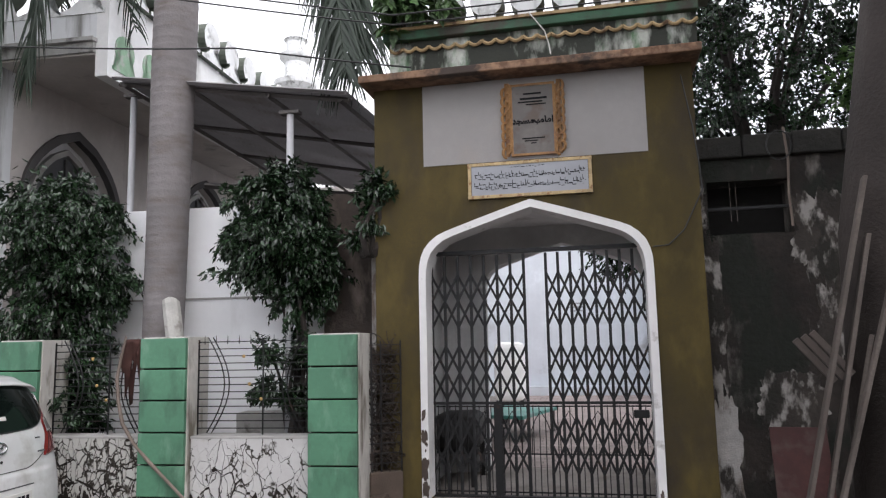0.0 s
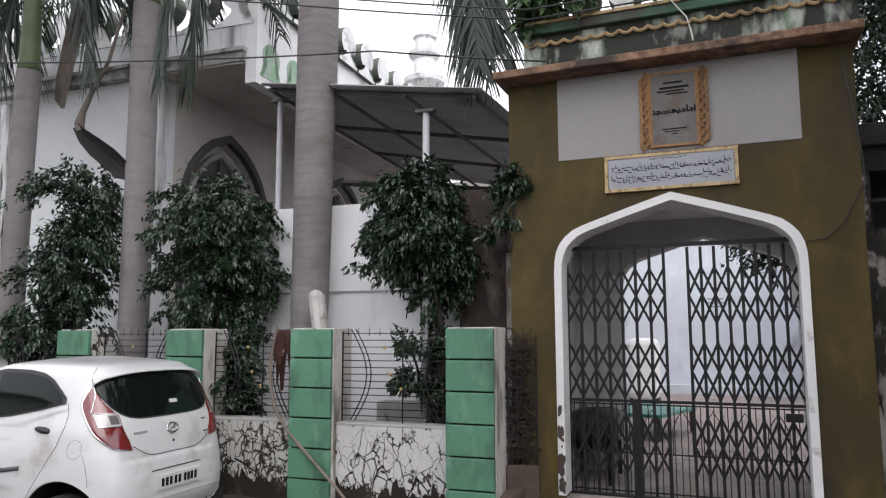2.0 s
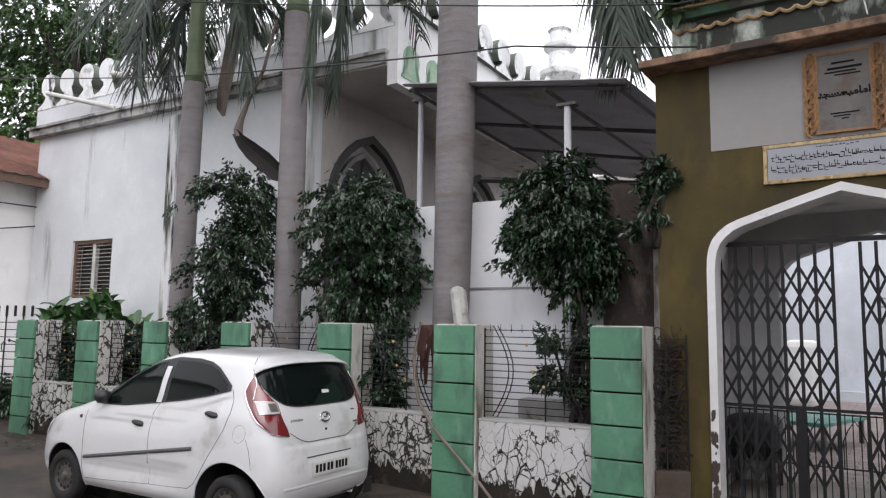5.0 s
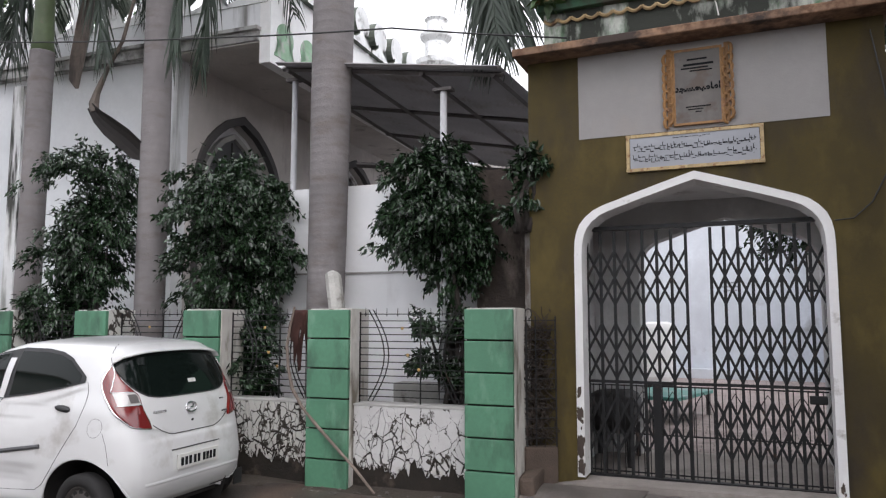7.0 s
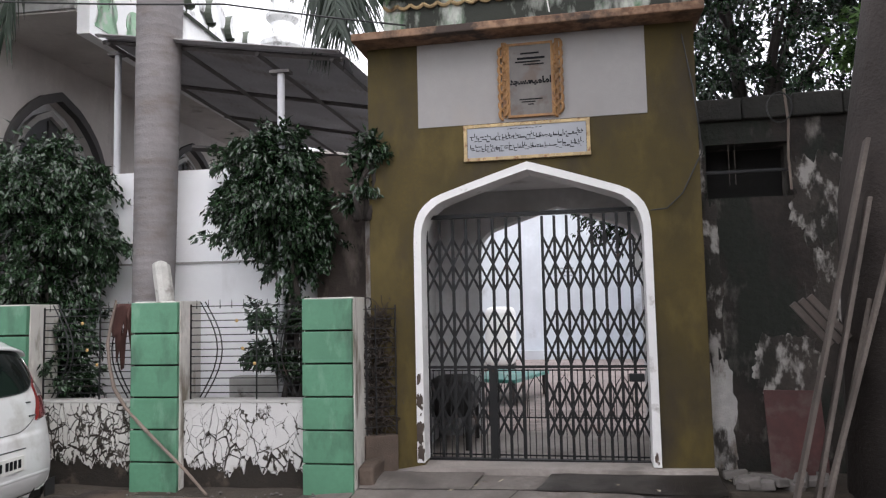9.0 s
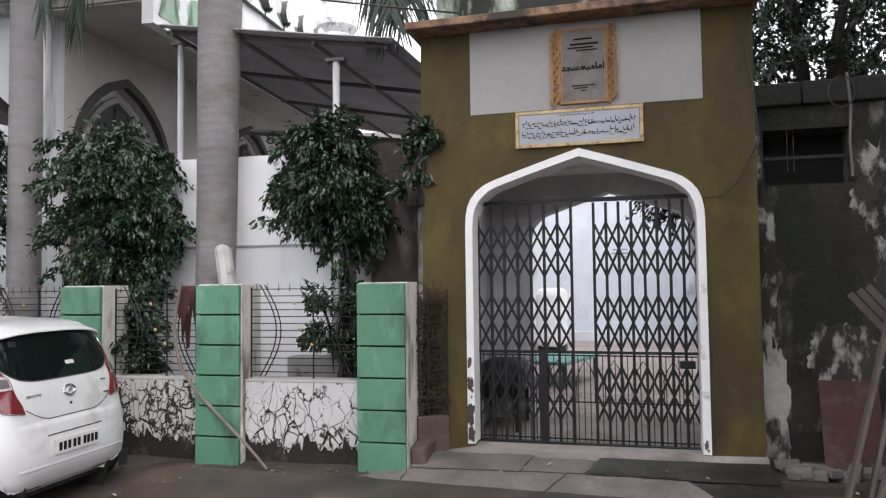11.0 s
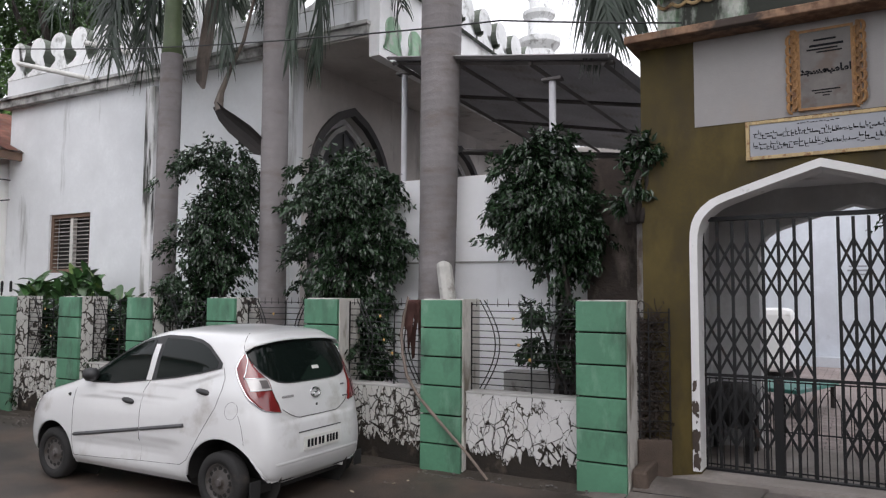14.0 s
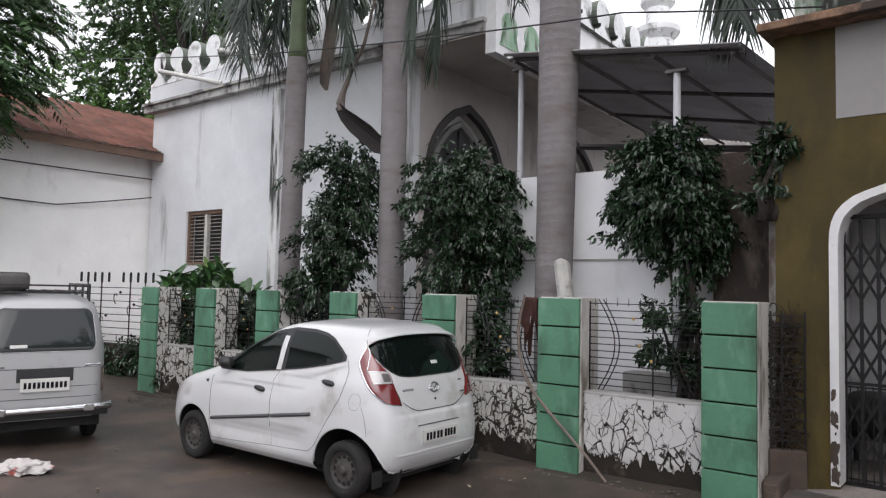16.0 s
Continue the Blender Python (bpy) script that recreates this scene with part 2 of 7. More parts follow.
LEAF_FAR = material("tree_leaf", (0.06, 0.12, 0.035), 0.5, vary=0.25, bump=0, island=0.55)
LEAF_PALM = material("palm_leaf", (0.024, 0.042, 0.024), 0.5, vary=0.25, bump=0, island=0.5)
# near-black that stands for shade inside openings, gaps and wheel arches
SHADE_DARK = material("shade_and_gaps", (0.012, 0.011, 0.01), 0.9, vary=0.2)
MERLON_RIM = material("merlon_rim", (0.15, 0.17, 0.14), 0.85, vary=0.25, stain=(0.09, 0.1, 0.08), stain_scale=3, stain_edge=(0.5, 0.7))
SLATE = material("slate", (0.145, 0.13, 0.12), 0.6, vary=0.25, second=(0.1, 0.075, 0.06), second_scale=3)
OCHRE = material("ochre_paint", (0.34, 0.175, 0.062), 0.6, vary=0.35, stain=(0.2, 0.10, 0.05), stain_scale=9, stain_edge=(0.56, 0.66), grain=40)
OCHRE_TILE = material("ochre_tile", (0.5, 0.36, 0.17), 0.35, vary=0.2, stain=(0.25, 0.13, 0.05), stain_scale=22, stain_edge=(0.55, 0.62), each=0.35)
MARBLE = material("marble", (0.31, 0.32, 0.345), 0.35, vary=0.1, bump=0.02)
INK = material("black_lettering", (0.012, 0.012, 0.014), 0.9, vary=0.1, bump=0, specular=0.1)
MORTAR = material("mortar", (0.2, 0.18, 0.165), 0.95, vary=0.25)
PAVER = material("paver", (0.40, 0.33, 0.31), 0.85, vary=0.25, each=0.25)
COURT_WALL = material("court_wall", (0.70, 0.735, 0.79), 0.9, vary=0.08, stain=(0.36, 0.36, 0.37), stain_scale=0.8, stain_edge=(0.6, 0.75))
MOSSY_DARK = material("mossy_coping", (0.028, 0.026, 0.022), 0.95, vary=0.4, bump=0.9, bump_scale=25)
MOULD = material("mouldy_masonry", (0.024, 0.018, 0.013), 0.95, vary=0.4, bump=0.8, bump_scale=30, second=(0.06, 0.045, 0.034), second_scale=6, second_edge=(0.55, 0.65))
def crazed(name, colour, width, scale):
    """White plaster with wandering black cracks, wide in some parts and hairline in others, and mould specks."""
    m = material(name, colour, 0.9, vary=0.1, bump=0.3, second=(0.42, 0.40, 0.37), second_scale=7, second_edge=(0.56, 0.7), stain=(0.05, 0.042, 0.035), stain_scale=6, stain_edge=(0.62, 0.68))
    n, l = m.node_tree.nodes, m.node_tree.links
    bsdf, geo = n["Principled BSDF"], n["Geometry"]
    warp, sum_, mp = n.new("ShaderNodeTexNoise"), n.new("ShaderNodeVectorMath"), n.new("ShaderNodeMapping")
    warp.inputs["Scale"].default_value, warp.inputs["Detail"].default_value = 9, 6
    l.new(geo.outputs["Position"], warp.inputs["Vector"])
    sum_.operation = "MULTIPLY_ADD"
    sum_.inputs[1].default_value = (0.16, 0.16, 0.16)
    l.new(warp.outputs["Color"], sum_.inputs[0])
    l.new(geo.outputs["Position"], sum_.inputs[2])
    mp.inputs["Scale"].default_value = (1, 1, 0.55)
    l.new(sum_.outputs[0], mp.inputs["Vector"])
    vor = n.new("ShaderNodeTexVoronoi")
    vor.feature = "DISTANCE_TO_EDGE"
    vor.inputs["Scale"].default_value = scale
    l.new(mp.outputs[0], vor.inputs["Vector"])
    where = n.new("ShaderNodeTexNoise")
    where.inputs["Scale"].default_value, where.inputs["Detail"].default_value = 4.5, 4
    l.new(geo.outputs["Position"], where.inputs["Vector"])
    wide = n.new("ShaderNodeMapRange")
    for k, v in (("From Min", 0.36), ("From Max", 0.68), ("To Min", 0.001), ("To Max", width)):
        wide.inputs[k].default_value = v
    l.new(where.outputs["Fac"], wide.inputs["Value"])
    div = n.new("ShaderNodeMath")
    div.operation = "DIVIDE"
    l.new(vor.outputs["Distance"], div.inputs[0])
    l.new(wide.outputs["Result"], div.inputs[1])
    edge = n.new("ShaderNodeMapRange")
    for k, v in (("From Min", 0.55), ("From Max", 1.1), ("To Min", 1.0), ("To Max", 0.0)):
        edge.inputs[k].default_value = v
    l.new(div.outputs[0], edge.inputs["Value"])
    mix = n.new("ShaderNodeMix")
    mix.data_type = "RGBA"
    mix.inputs["B"].default_value = (0.03, 0.024, 0.018, 1)
    l.new(bsdf.inputs["Base Color"].links[0].from_socket, mix.inputs["A"])
    l.new(edge.outputs["Result"], mix.inputs["Factor"])
    l.new(mix.outputs["Result"], bsdf.inputs["Base Color"])
    return m


CRACKED = crazed("cracked_plaster", (0.54, 0.53, 0.52), 0.055, 7.0)
MOULDY_PLASTER = crazed("mouldy_plaster", (0.52, 0.51, 0.48), 0.15, 9.0)
BRASS = material("brass_flower", (0.5, 0.32, 0.12), 0.5, 0.3, bump=0)
CREAM = material("cream_moulding", (0.46, 0.33, 0.17), 0.8, vary=0.3, stain=(0.12, 0.07, 0.04), stain_scale=7, stain_edge=(0.52, 0.64))
PALE_WOOD = material("pale_wood", (0.19, 0.15, 0.125), 0.9, vary=0.25, bump=0.4)
RAG = material("rag", (0.13, 0.06, 0.05), 0.95, vary=0.3)
EAVE = material("weathered_eave", (0.46, 0.455, 0.44), 0.9, vary=0.25, stain=(0.07, 0.07, 0.065), stain_scale=2.5, stain_edge=(0.48, 0.65))
WINDOW_FRAME = material("dark_moulding", (0.06, 0.056, 0.056), 0.7, vary=0.2)
DARK_PANE = material("dark_pane", (0.06, 0.06, 0.065), 0.6, vary=0.2, bump=0.05)
REVEAL = material("grey_reveal", (0.66, 0.66, 0.66), 0.9, vary=0.15)
FASCIA_GREEN = material("pale_green_paint", (0.30, 0.47, 0.32), 0.8, vary=0.2, stain=(0.4, 0.42, 0.38), stain_scale=5)
PIPE_WHITE = material("white_pipe", (0.62, 0.61, 0.58), 0.6, vary=0.15)
BROWN_WOOD = material("brown_wood", (0.19, 0.12, 0.085), 0.8, vary=0.25)
RUSTY = material("rusty_bar", (0.42, 0.39, 0.36), 0.8, vary=0.3)
DARK_STEEL = material("dark_steel", (0.12, 0.108, 0.105), 0.7, 0.2, vary=0.25)
POST_GREY = material("grey_post", (0.5, 0.5, 0.52), 0.5, vary=0.15)
ROOF_TILE = material("red_tile", (0.33, 0.15, 0.11), 0.9, vary=0.3, stain=(0.16, 0.11, 0.09), stain_scale=2.2, stain_edge=(0.5, 0.7))
LEAF_BROAD = material("broad_leaf", (0.055, 0.13, 0.04), 0.4, vary=0.3, bump=0.1, bump_scale=20, each=0.4)
LEAF_YELLOW = material("yellow_leaf", (0.10, 0.16, 0.04), 0.45, vary=0.25, bump=0.1, bump_scale=20)
LEAF_BRIGHT = material("bright_leaf", (0.09, 0.19, 0.035), 0.5, vary=0.25, bump=0, island=0.5)
CROWNSHAFT = material("crownshaft", (0.11, 0.15, 0.07), 0.5, vary=0.25, bump=0.1, stain=(0.15, 0.11, 0.08), stain_scale=3, stain_edge=(0.6, 0.7))
DRY_SHEATH = material("dry_brown_sheath", (0.15, 0.12, 0.10), 0.7, vary=0.3, grain=30, stretch=0.2, stain=(0.05, 0.04, 0.035), stain_scale=5)
DRY = material("dry_sheath", (0.03, 0.023, 0.02), 0.7, vary=0.4, grain=30)


def lacquer(name, colour, coat=1.0, roughness=0.35, dirt=(0.2, 0.17, 0.14), dirt_edge=(0.62, 0.8), metallic=0.0):
    """Car paint under clear coat, lightly dusty."""
    m = material(name, colour, roughness, metallic, vary=0.03, grain=20, bump=0, stain=dirt, stain_scale=2.2, stain_edge=dirt_edge)
    m.node_tree.nodes["Principled BSDF"].inputs["Coat Weight"].default_value = coat
    m.node_tree.nodes["Principled BSDF"].inputs["Coat Roughness"].default_value = 0.06
    return m


PAINT_WHITE = lacquer("white_car_paint", (0.60, 0.60, 0.60), dirt=(0.30, 0.27, 0.24), dirt_edge=(0.56, 0.8))
TANK_WHITE = material("tank_white", (0.86, 0.86, 0.85), 0.4, vary=0.03, bump=0)
RECESS_WHITE = lacquer("white_recess", (0.6, 0.6, 0.59), 0.3)
PAINT_SILVER = lacquer("silver_car_paint", (0.38, 0.38, 0.38), 0.5, 0.4, metallic=0.3)
CAR_GLASS = lacquer("car_glass", (0.005, 0.008, 0.007), 0.0, 0.05, dirt=(0.02, 0.02, 0.02))
CAR_GLASS.node_tree.nodes["Principled BSDF"].inputs["Specular IOR Level"].default_value = 0.22
VAN_GLASS = lacquer("van_glass", (0.02, 0.024, 0.024), 0.0, 0.05, dirt=(0.06, 0.06, 0.058))
VAN_GLASS.node_tree.nodes["Principled BSDF"].inputs["Specular IOR Level"].default_value = 0.4
BLACK_TRIM = material("black_plastic", (0.02, 0.02, 0.021), 0.5, vary=0.15, bump=0)
MOULDING = material("grey_plastic", (0.07, 0.07, 0.073), 0.6, vary=0.15, bump=0)
BUNDLE_CLOTH = material("bundle_cloth", (0.09, 0.085, 0.08), 0.85, vary=0.3, bump=0.3)
RUBBER = material("tyre_rubber", (0.016, 0.015, 0.015), 0.85, vary=0.3, bump=0.2, stain=(0.05, 0.04, 0.033), stain_scale=6, stain_edge=(0.58, 0.8))
STEEL_RIM = material("steel_rim", (0.11, 0.10, 0.095), 0.6, 0.3, vary=0.25, stain=(0.05, 0.04, 0.033), stain_scale=12)
LAMP_RED = lacquer("red_lens", (0.15, 0.012, 0.012), 1.0, 0.15)
LAMP_CLEAR = lacquer("clear_lens", (0.42, 0.40, 0.39), 1.0, 0.15)
CHROME = material("chrome", (0.72, 0.72, 0.73), 0.15, 1.0, vary=0.05, bump=0)
PLATE_WHITE = material("plate_white", (0.62, 0.61, 0.58), 0.5, vary=0.1, bump=0)
PLANK = material("weathered_plank", (0.13, 0.108, 0.095), 0.9, vary=0.3, grain=35, bump=0.4, stretch=0.1, stain=(0.10, 0.08, 0.07), stain_scale=8)
RUST_SHEET = material("rust_sheet", (0.075, 0.03, 0.027), 0.85, vary=0.3, stain=(0.08, 0.05, 0.045), stain_scale=4)
RUBBLE = material("rubble", (0.15, 0.135, 0.125), 0.95, vary=0.3, each=0.4)
DRY_LEAF = material("dry_leaf", (0.5, 0.44, 0.34), 0.8, vary=0.2, bump=0, each=0.4)
LITTER = material("litter", (0.55, 0.52, 0.5), 0.5, vary=0.2, second=(0.4, 0.12, 0.1), second_scale=7, second_edge=(0.6, 0.65))
TURQUOISE = material("turquoise_top", (0.06, 0.27, 0.22), 0.5, vary=0.2, stain=(0.2, 0.3, 0.28), stain_scale=3)
BENCH = material("dark_bench", (0.010, 0.009, 0.009), 0.7, vary=0.3)
NOTICE = material("notice_paint", (0.34, 0.35, 0.38), 0.8, vary=0.2)
CABLE = material("cable", (0.02, 0.02, 0.02), 0.6, vary=0.1, bump=0)
CREEPER = material("dry_creeper", (0.045, 0.032, 0.025), 0.95, vary=0.4)
BROWN_STUB = material("brown_stub", (0.10, 0.073, 0.057), 0.95, vary=0.3, bump=0.5)
UNSEEN_WALL = material("unseen_wall", (0.17, 0.155, 0.14), 0.9, vary=0.3, stain=(0.06, 0.06, 0.05), stain_scale=0.6)
LIME = material("peeling_lime", (0.16, 0.145, 0.13), 0.95, vary=0.25, bump=0.6, bump_scale=30, second=(0.12, 0.10, 0.08), second_scale=5, second_edge=(0.5, 0.6), stain=(0.04, 0.038, 0.03), stain_scale=9, stain_edge=(0.52, 0.6))
WET = material("wet_concrete", (0.055, 0.047, 0.042), 0.45, vary=0.3, bump=0.3, second=(0.09, 0.08, 0.07), second_scale=3)
DAMP_WALL = material("damp_wall", (0.06, 0.045, 0.037), 0.95, vary=0.35, bump=0.7, bump_scale=20, second=(0.13, 0.105, 0.09), second_scale=3, second_edge=(0.55, 0.7), stain=(0.03, 0.025, 0.022), stain_scale=2.5, stain_edge=(0.5, 0.65), stretch=0.4)
STRIP = material("peeling_strip", (0.42, 0.40, 0.38), 0.95, vary=0.2, bump=0.6, second=(0.15, 0.12, 0.10), second_scale=6, second_edge=(0.52, 0.62), stain=(0.04, 0.035, 0.03), stain_scale=5, stain_edge=(0.57, 0.64), stretch=0.35)
PEEL = material("crumbling_lime", (0.045, 0.037, 0.031), 0.95, vary=0.4, bump=0.8, bump_scale=25, second=(0.30, 0.28, 0.26), second_scale=7, second_edge=(0.50, 0.60), stain=(0.02, 0.018, 0.014), stain_scale=5, stain_edge=(0.52, 0.6), stretch=0.5)
CHIP = material("chipped_render", (0.10, 0.075, 0.06), 0.95, vary=0.4, bump=0.6)

# ---- ground: one sheet, the lane a little lower than the fence and the gate ----
def ground_height(x, y):
    side = max(0.0, min(1.0, (-0.85 - y) / 1.2))
    return -0.055 * side * side * (3 - 2 * side) + 0.008 * noise.noise(Vector((x * 0.9, y * 0.9, 0))) * (1 if abs(x) < 14 and -12 < y < 4 else 0)


xs = [-600, -200, -60, -30, -20] + [-16 + 0.25 * k for k in range(93)] + [9, 12, 20, 60, 200, 600]
ys = [-600, -200, -60, -30, -18] + [-12 + 0.25 * k for k in range(57)] + [4, 8, 20, 60, 200, 600]
bm = bmesh.new()
grid = [[bm.verts.new((x, y, ground_height(x, y))) for x in xs] for y in ys]
for ra, rb in zip(grid, grid[1:]):
    for k in range(len(xs) - 1):
        bm.faces.new((ra[k], ra[k + 1], rb[k + 1], rb[k]))
n, l = ROAD.node_tree.nodes, ROAD.node_tree.links
bsdf, geo = n["Principled BSDF"], n["Geometry"]
grit, grit_on, dust = n.new("ShaderNodeTexVoronoi"), n.new("ShaderNodeMapRange"), n.new("ShaderNodeMix")
grit.inputs["Scale"].default_value = 26
l.new(geo.outputs["Position"], grit.inputs["Vector"])
for k, v in (("From Min", 0.05), ("From Max", 0.11), ("To Min", 0.55), ("To Max", 0.0)):
    grit_on.inputs[k].default_value = v
l.new(grit.outputs["Distance"], grit_on.inputs["Value"])
dust.data_type = "RGBA"
dust.inputs["B"].default_value = (0.16, 0.13, 0.11, 1)
l.new(bsdf.inputs["Base Color"].links[0].from_socket, dust.inputs["A"])
l.new(grit_on.outputs["Result"], dust.inputs["Factor"])
l.new(dust.outputs["Result"], bsdf.inputs["Base Color"])
solid("ground", bm, ROAD, "worn grey-brown asphalt lane with dark damp patches", "road", kind="structure", smooth=True)

# ---- the gate ----
GX, GTOP = 1.43, 3.868


def arch_line(w, spring, top, cx=0.0):
    """A pointed arch with round shoulders, from one spring over the apex to the other."""
    r = top - spring
    half = [(1, 0), (0.995, 0.16), (0.98, 0.28), (0.95, 0.39), (0.90, 0.485), (0.83, 0.57), (0.75, 0.625), (0.5, 0.755), (0.25, 0.88), (0, 1)]
    return [(cx - w * x, spring + r * z) for x, z in half] + [(cx + w * x, spring + r * z) for x, z in half[-2::-1]]


def arched_wall(bm, x0, x1, z0, z1, w, spring, top, y0, y1, cx=0.0):
    """A wall with an arched opening that goes through it."""
    a = arch_line(w, spring, top, cx)
    n = len(a) - 1
    line = [(cx - w, z0)] + a + [(cx + w, z0)]
    rim = [(x0, z0)] + [(x0 + (x1 - x0) * k / n, z1) for k in range(n + 1)] + [(x1, z0)]
    return band(bm, line, rim, y0, y1)


gate = thing("gate_building", "olive-painted masonry gateway with a pointed arch", "gate", kind="structure")
part("wall", arched_wall(bmesh.new(), -GX, GX, -0.1, GTOP, 0.96, 2.06, 2.68, 0.0, 0.30), OLIVE, gate)
a_in, a_out = arch_line(0.955, 2.06, 2.675), arch_line(1.02, 2.08, 2.745)
part("arch_trim", band(bmesh.new(), [(-0.955, 0.16)] + a_in + [(0.955, 0.16)], [(-1.02, 0.16)] + a_out + [(1.02, 0.16)], -0.025, 0.298), TRIM_WHITE, gate, "white painted arch surround, chipped near the ground")
part("panel", mesh_box(-0.96, -0.006, 3.105, 1.03, 0.02, GTOP - 0.002), PANEL_SHADED, gate, "white painted panel with the canopy's shade put into its grey")
part("canopy", rough(mesh_box(-1.51, -0.25, 3.87, 1.49, 1.4, 3.945, bevel=0.012), 0.006, 6), PEACH, gate, "peach-painted weathered concrete canopy slab")
part("parapet", mesh_box(-1.25, -0.08, 3.946, 1.48, 0.12, 4.28), PARAPET, gate, "stained white and green parapet")
part("cornice", mesh_box(-1.30, -0.14, 4.285, 1.50, 0.16, 4.37, bevel=0.01), DARK_GREEN, gate, "green cornice band")
part("cornice_lip", mesh_box(-1.31, -0.155, 4.372, 1.51, 0.17, 4.40), CREAM, gate, "ochre lip on the cornice")
bm = bmesh.new()
for k in range(22):
    x = -1.24 + 0.124 * k
    sweep(bm, [(x + 0.124 * j / 6, -0.10, 4.215 - 0.035 * math.sin(math.pi * j / 6)) for j in range(7)], 0.016, 6)
part("scallop", bm, CREAM, gate, "ochre scalloped moulding")
for side in (-1, 1):
    part("passage_wall", mesh_box(side * 1.12, 0.30, -0.1, side * GX, 1.4, GTOP), REVEAL, gate)
part("inner_wall", arched_wall(bmesh.new(), -1.42, 1.42, -0.1, GTOP, 0.85, 1.98, 2.53, 1.4, 1.65, cx=0.2), REVEAL, gate)
part("passage_ceiling", mesh_box(-1.12, 0.302, 2.72, 1.12, 1.398, 2.85), WHITEWASH, gate)


def merlon(w, h, head=0.42, neck=0.19):
    """Outline of a round-headed merlon with a narrow neck and spread foot."""
    r = w * head
    pts = [(-w / 2, 0), (-w / 2, h * 0.08), (-w * 0.32, h * 0.13), (-w * neck, h * 0.27), (-w * neck, h * 0.36)]
    c, a0 = h - r, -0.85
    for k in range(17):
        a = math.pi - a0 - (math.pi - 2 * a0) * k / 16
        pts.append((r * math.cos(a), c + r * math.sin(a)))
    return pts + [(w * neck, h * 0.36), (w * neck, h * 0.27), (w * 0.32, h * 0.13), (w / 2, h * 0.08), (w / 2, 0)]


def merlon_mesh(w, h, t, head=0.42, neck=0.19):
    bm = slab(bmesh.new(), merlon(w, h, head, neck), -t / 2, t / 2)
    bm.normal_update()
    for f in bm.faces:
        f.material_index = 0 if abs(f.normal.y) > 0.5 else 1
    return bm


ball = [(-0.09, 0.0), (-0.085, 0.03), (-0.06, 0.055)] + [(0.152 * math.cos(a), 0.20 + 0.155 * math.sin(a)) for a in (math.radians(244 - 308 * k / 20) for k in range(21))] + [(0.06, 0.055), (0.085, 0.03), (0.09, 0.0)]
bm = slab(bmesh.new(), ball, -0.1, 0.1)
bm.normal_update()
for f in bm.faces:
    f.material_index = 0 if abs(f.normal.y) > 0.5 else 1
first = part("merlon", bm, [MERLON, MERLON_RIM], gate)
at(first, -1.06, 0.0, 4.395)
for k in range(1, 8):
    more(first, -1.06 + 0.368 * k, 0.0, 4.395)

# inscriptions on the gate
sign = thing("name_plate", "grey stone inscription plate between carved ochre columns", "sign", pose(0.055, 0, 0))
part("plate", mesh_box(-0.195, -0.03, 3.14, 0.195, -0.007, 3.79, bevel=0.004), SLATE, sign)
part("frame", band(bmesh.new(), [(-0.18, 3.155), (0.18, 3.155), (0.18, 3.775), (-0.18, 3.775), (-0.18, 3.155)], [(-0.2, 3.135), (0.2, 3.135), (0.2, 3.795), (-0.2, 3.795), (-0.2, 3.135)], -0.038, -0.008), OCHRE, sign)
for side in (-1, 1):
    bm = mesh_box(side * 0.215, -0.016, 3.14, side * 0.250, -0.007, 3.82)
    for k in range(8):
        z = 3.145 + 0.079 * k
        for sg in (-1, 1):
            sweep(bm, [(side * 0.236 + sg * (0.004 + 0.034 * math.sin(a)), -0.030, z + 0.043 - 0.05 * math.cos(a) + 0.018 * sg) for a in (math.pi * j / 7 for j in range(8))], [0.008, 0.013, 0.016, 0.018, 0.018, 0.016, 0.012, 0.006], 6, flat=0.9)
    part("column", bm, OCHRE, sign, "carved ochre column")
bm = bmesh.new()
for x, z, w, h in ((0.0, 3.70, 0.16, 0.014), (0.01, 3.655, 0.24, 0.018), (-0.02, 3.625, 0.22, 0.012), (0.03, 3.60, 0.18, 0.01), (0.0, 3.29, 0.2, 0.009), (-0.02, 3.268, 0.12, 0.008), (0.0, 3.245, 0.05, 0.008)):
    box(bm, x - w / 2, -0.034, z - h / 2, x + w / 2, -0.03, z + h / 2)
part("small_lettering", bm, INK, sign, "faded lines of small lettering", kind="stuff")


def writing(text, size, x, y, z, parent, mat, name="lettering"):
    """Upright raised letters, set in the middle of x, as one mesh."""
    fc = bpy.data.curves.new(name, "FONT")
    fc.body, fc.size, fc.align_x, fc.extrude, fc.offset = text, size * U, "CENTER", 0.002, 0.0038
    ob = bpy.data.objects.new(name, fc)
    scene.collection.objects.link(ob)
    bpy.context.view_layer.update()
    me = bpy.data.meshes.new_from_object(ob.evaluated_get(bpy.context.evaluated_depsgraph_get()))
    bpy.data.objects.remove(ob)
    me.materials.clear()
    me.materials.append(mat)
    o = new(name, me)
    o.parent = parent
    return at(o, x, y, z, 90, 0, 0)


writing("\ufba7\ufbff\ufee3\ufe8e\ufee3\u0627", 0.078, 0.088, -0.031, 3.43, sign, INK)
writing("\ufeaa\ufea0\ufeb4\ufee3", 0.078, -0.088, -0.031, 3.43, sign, INK)

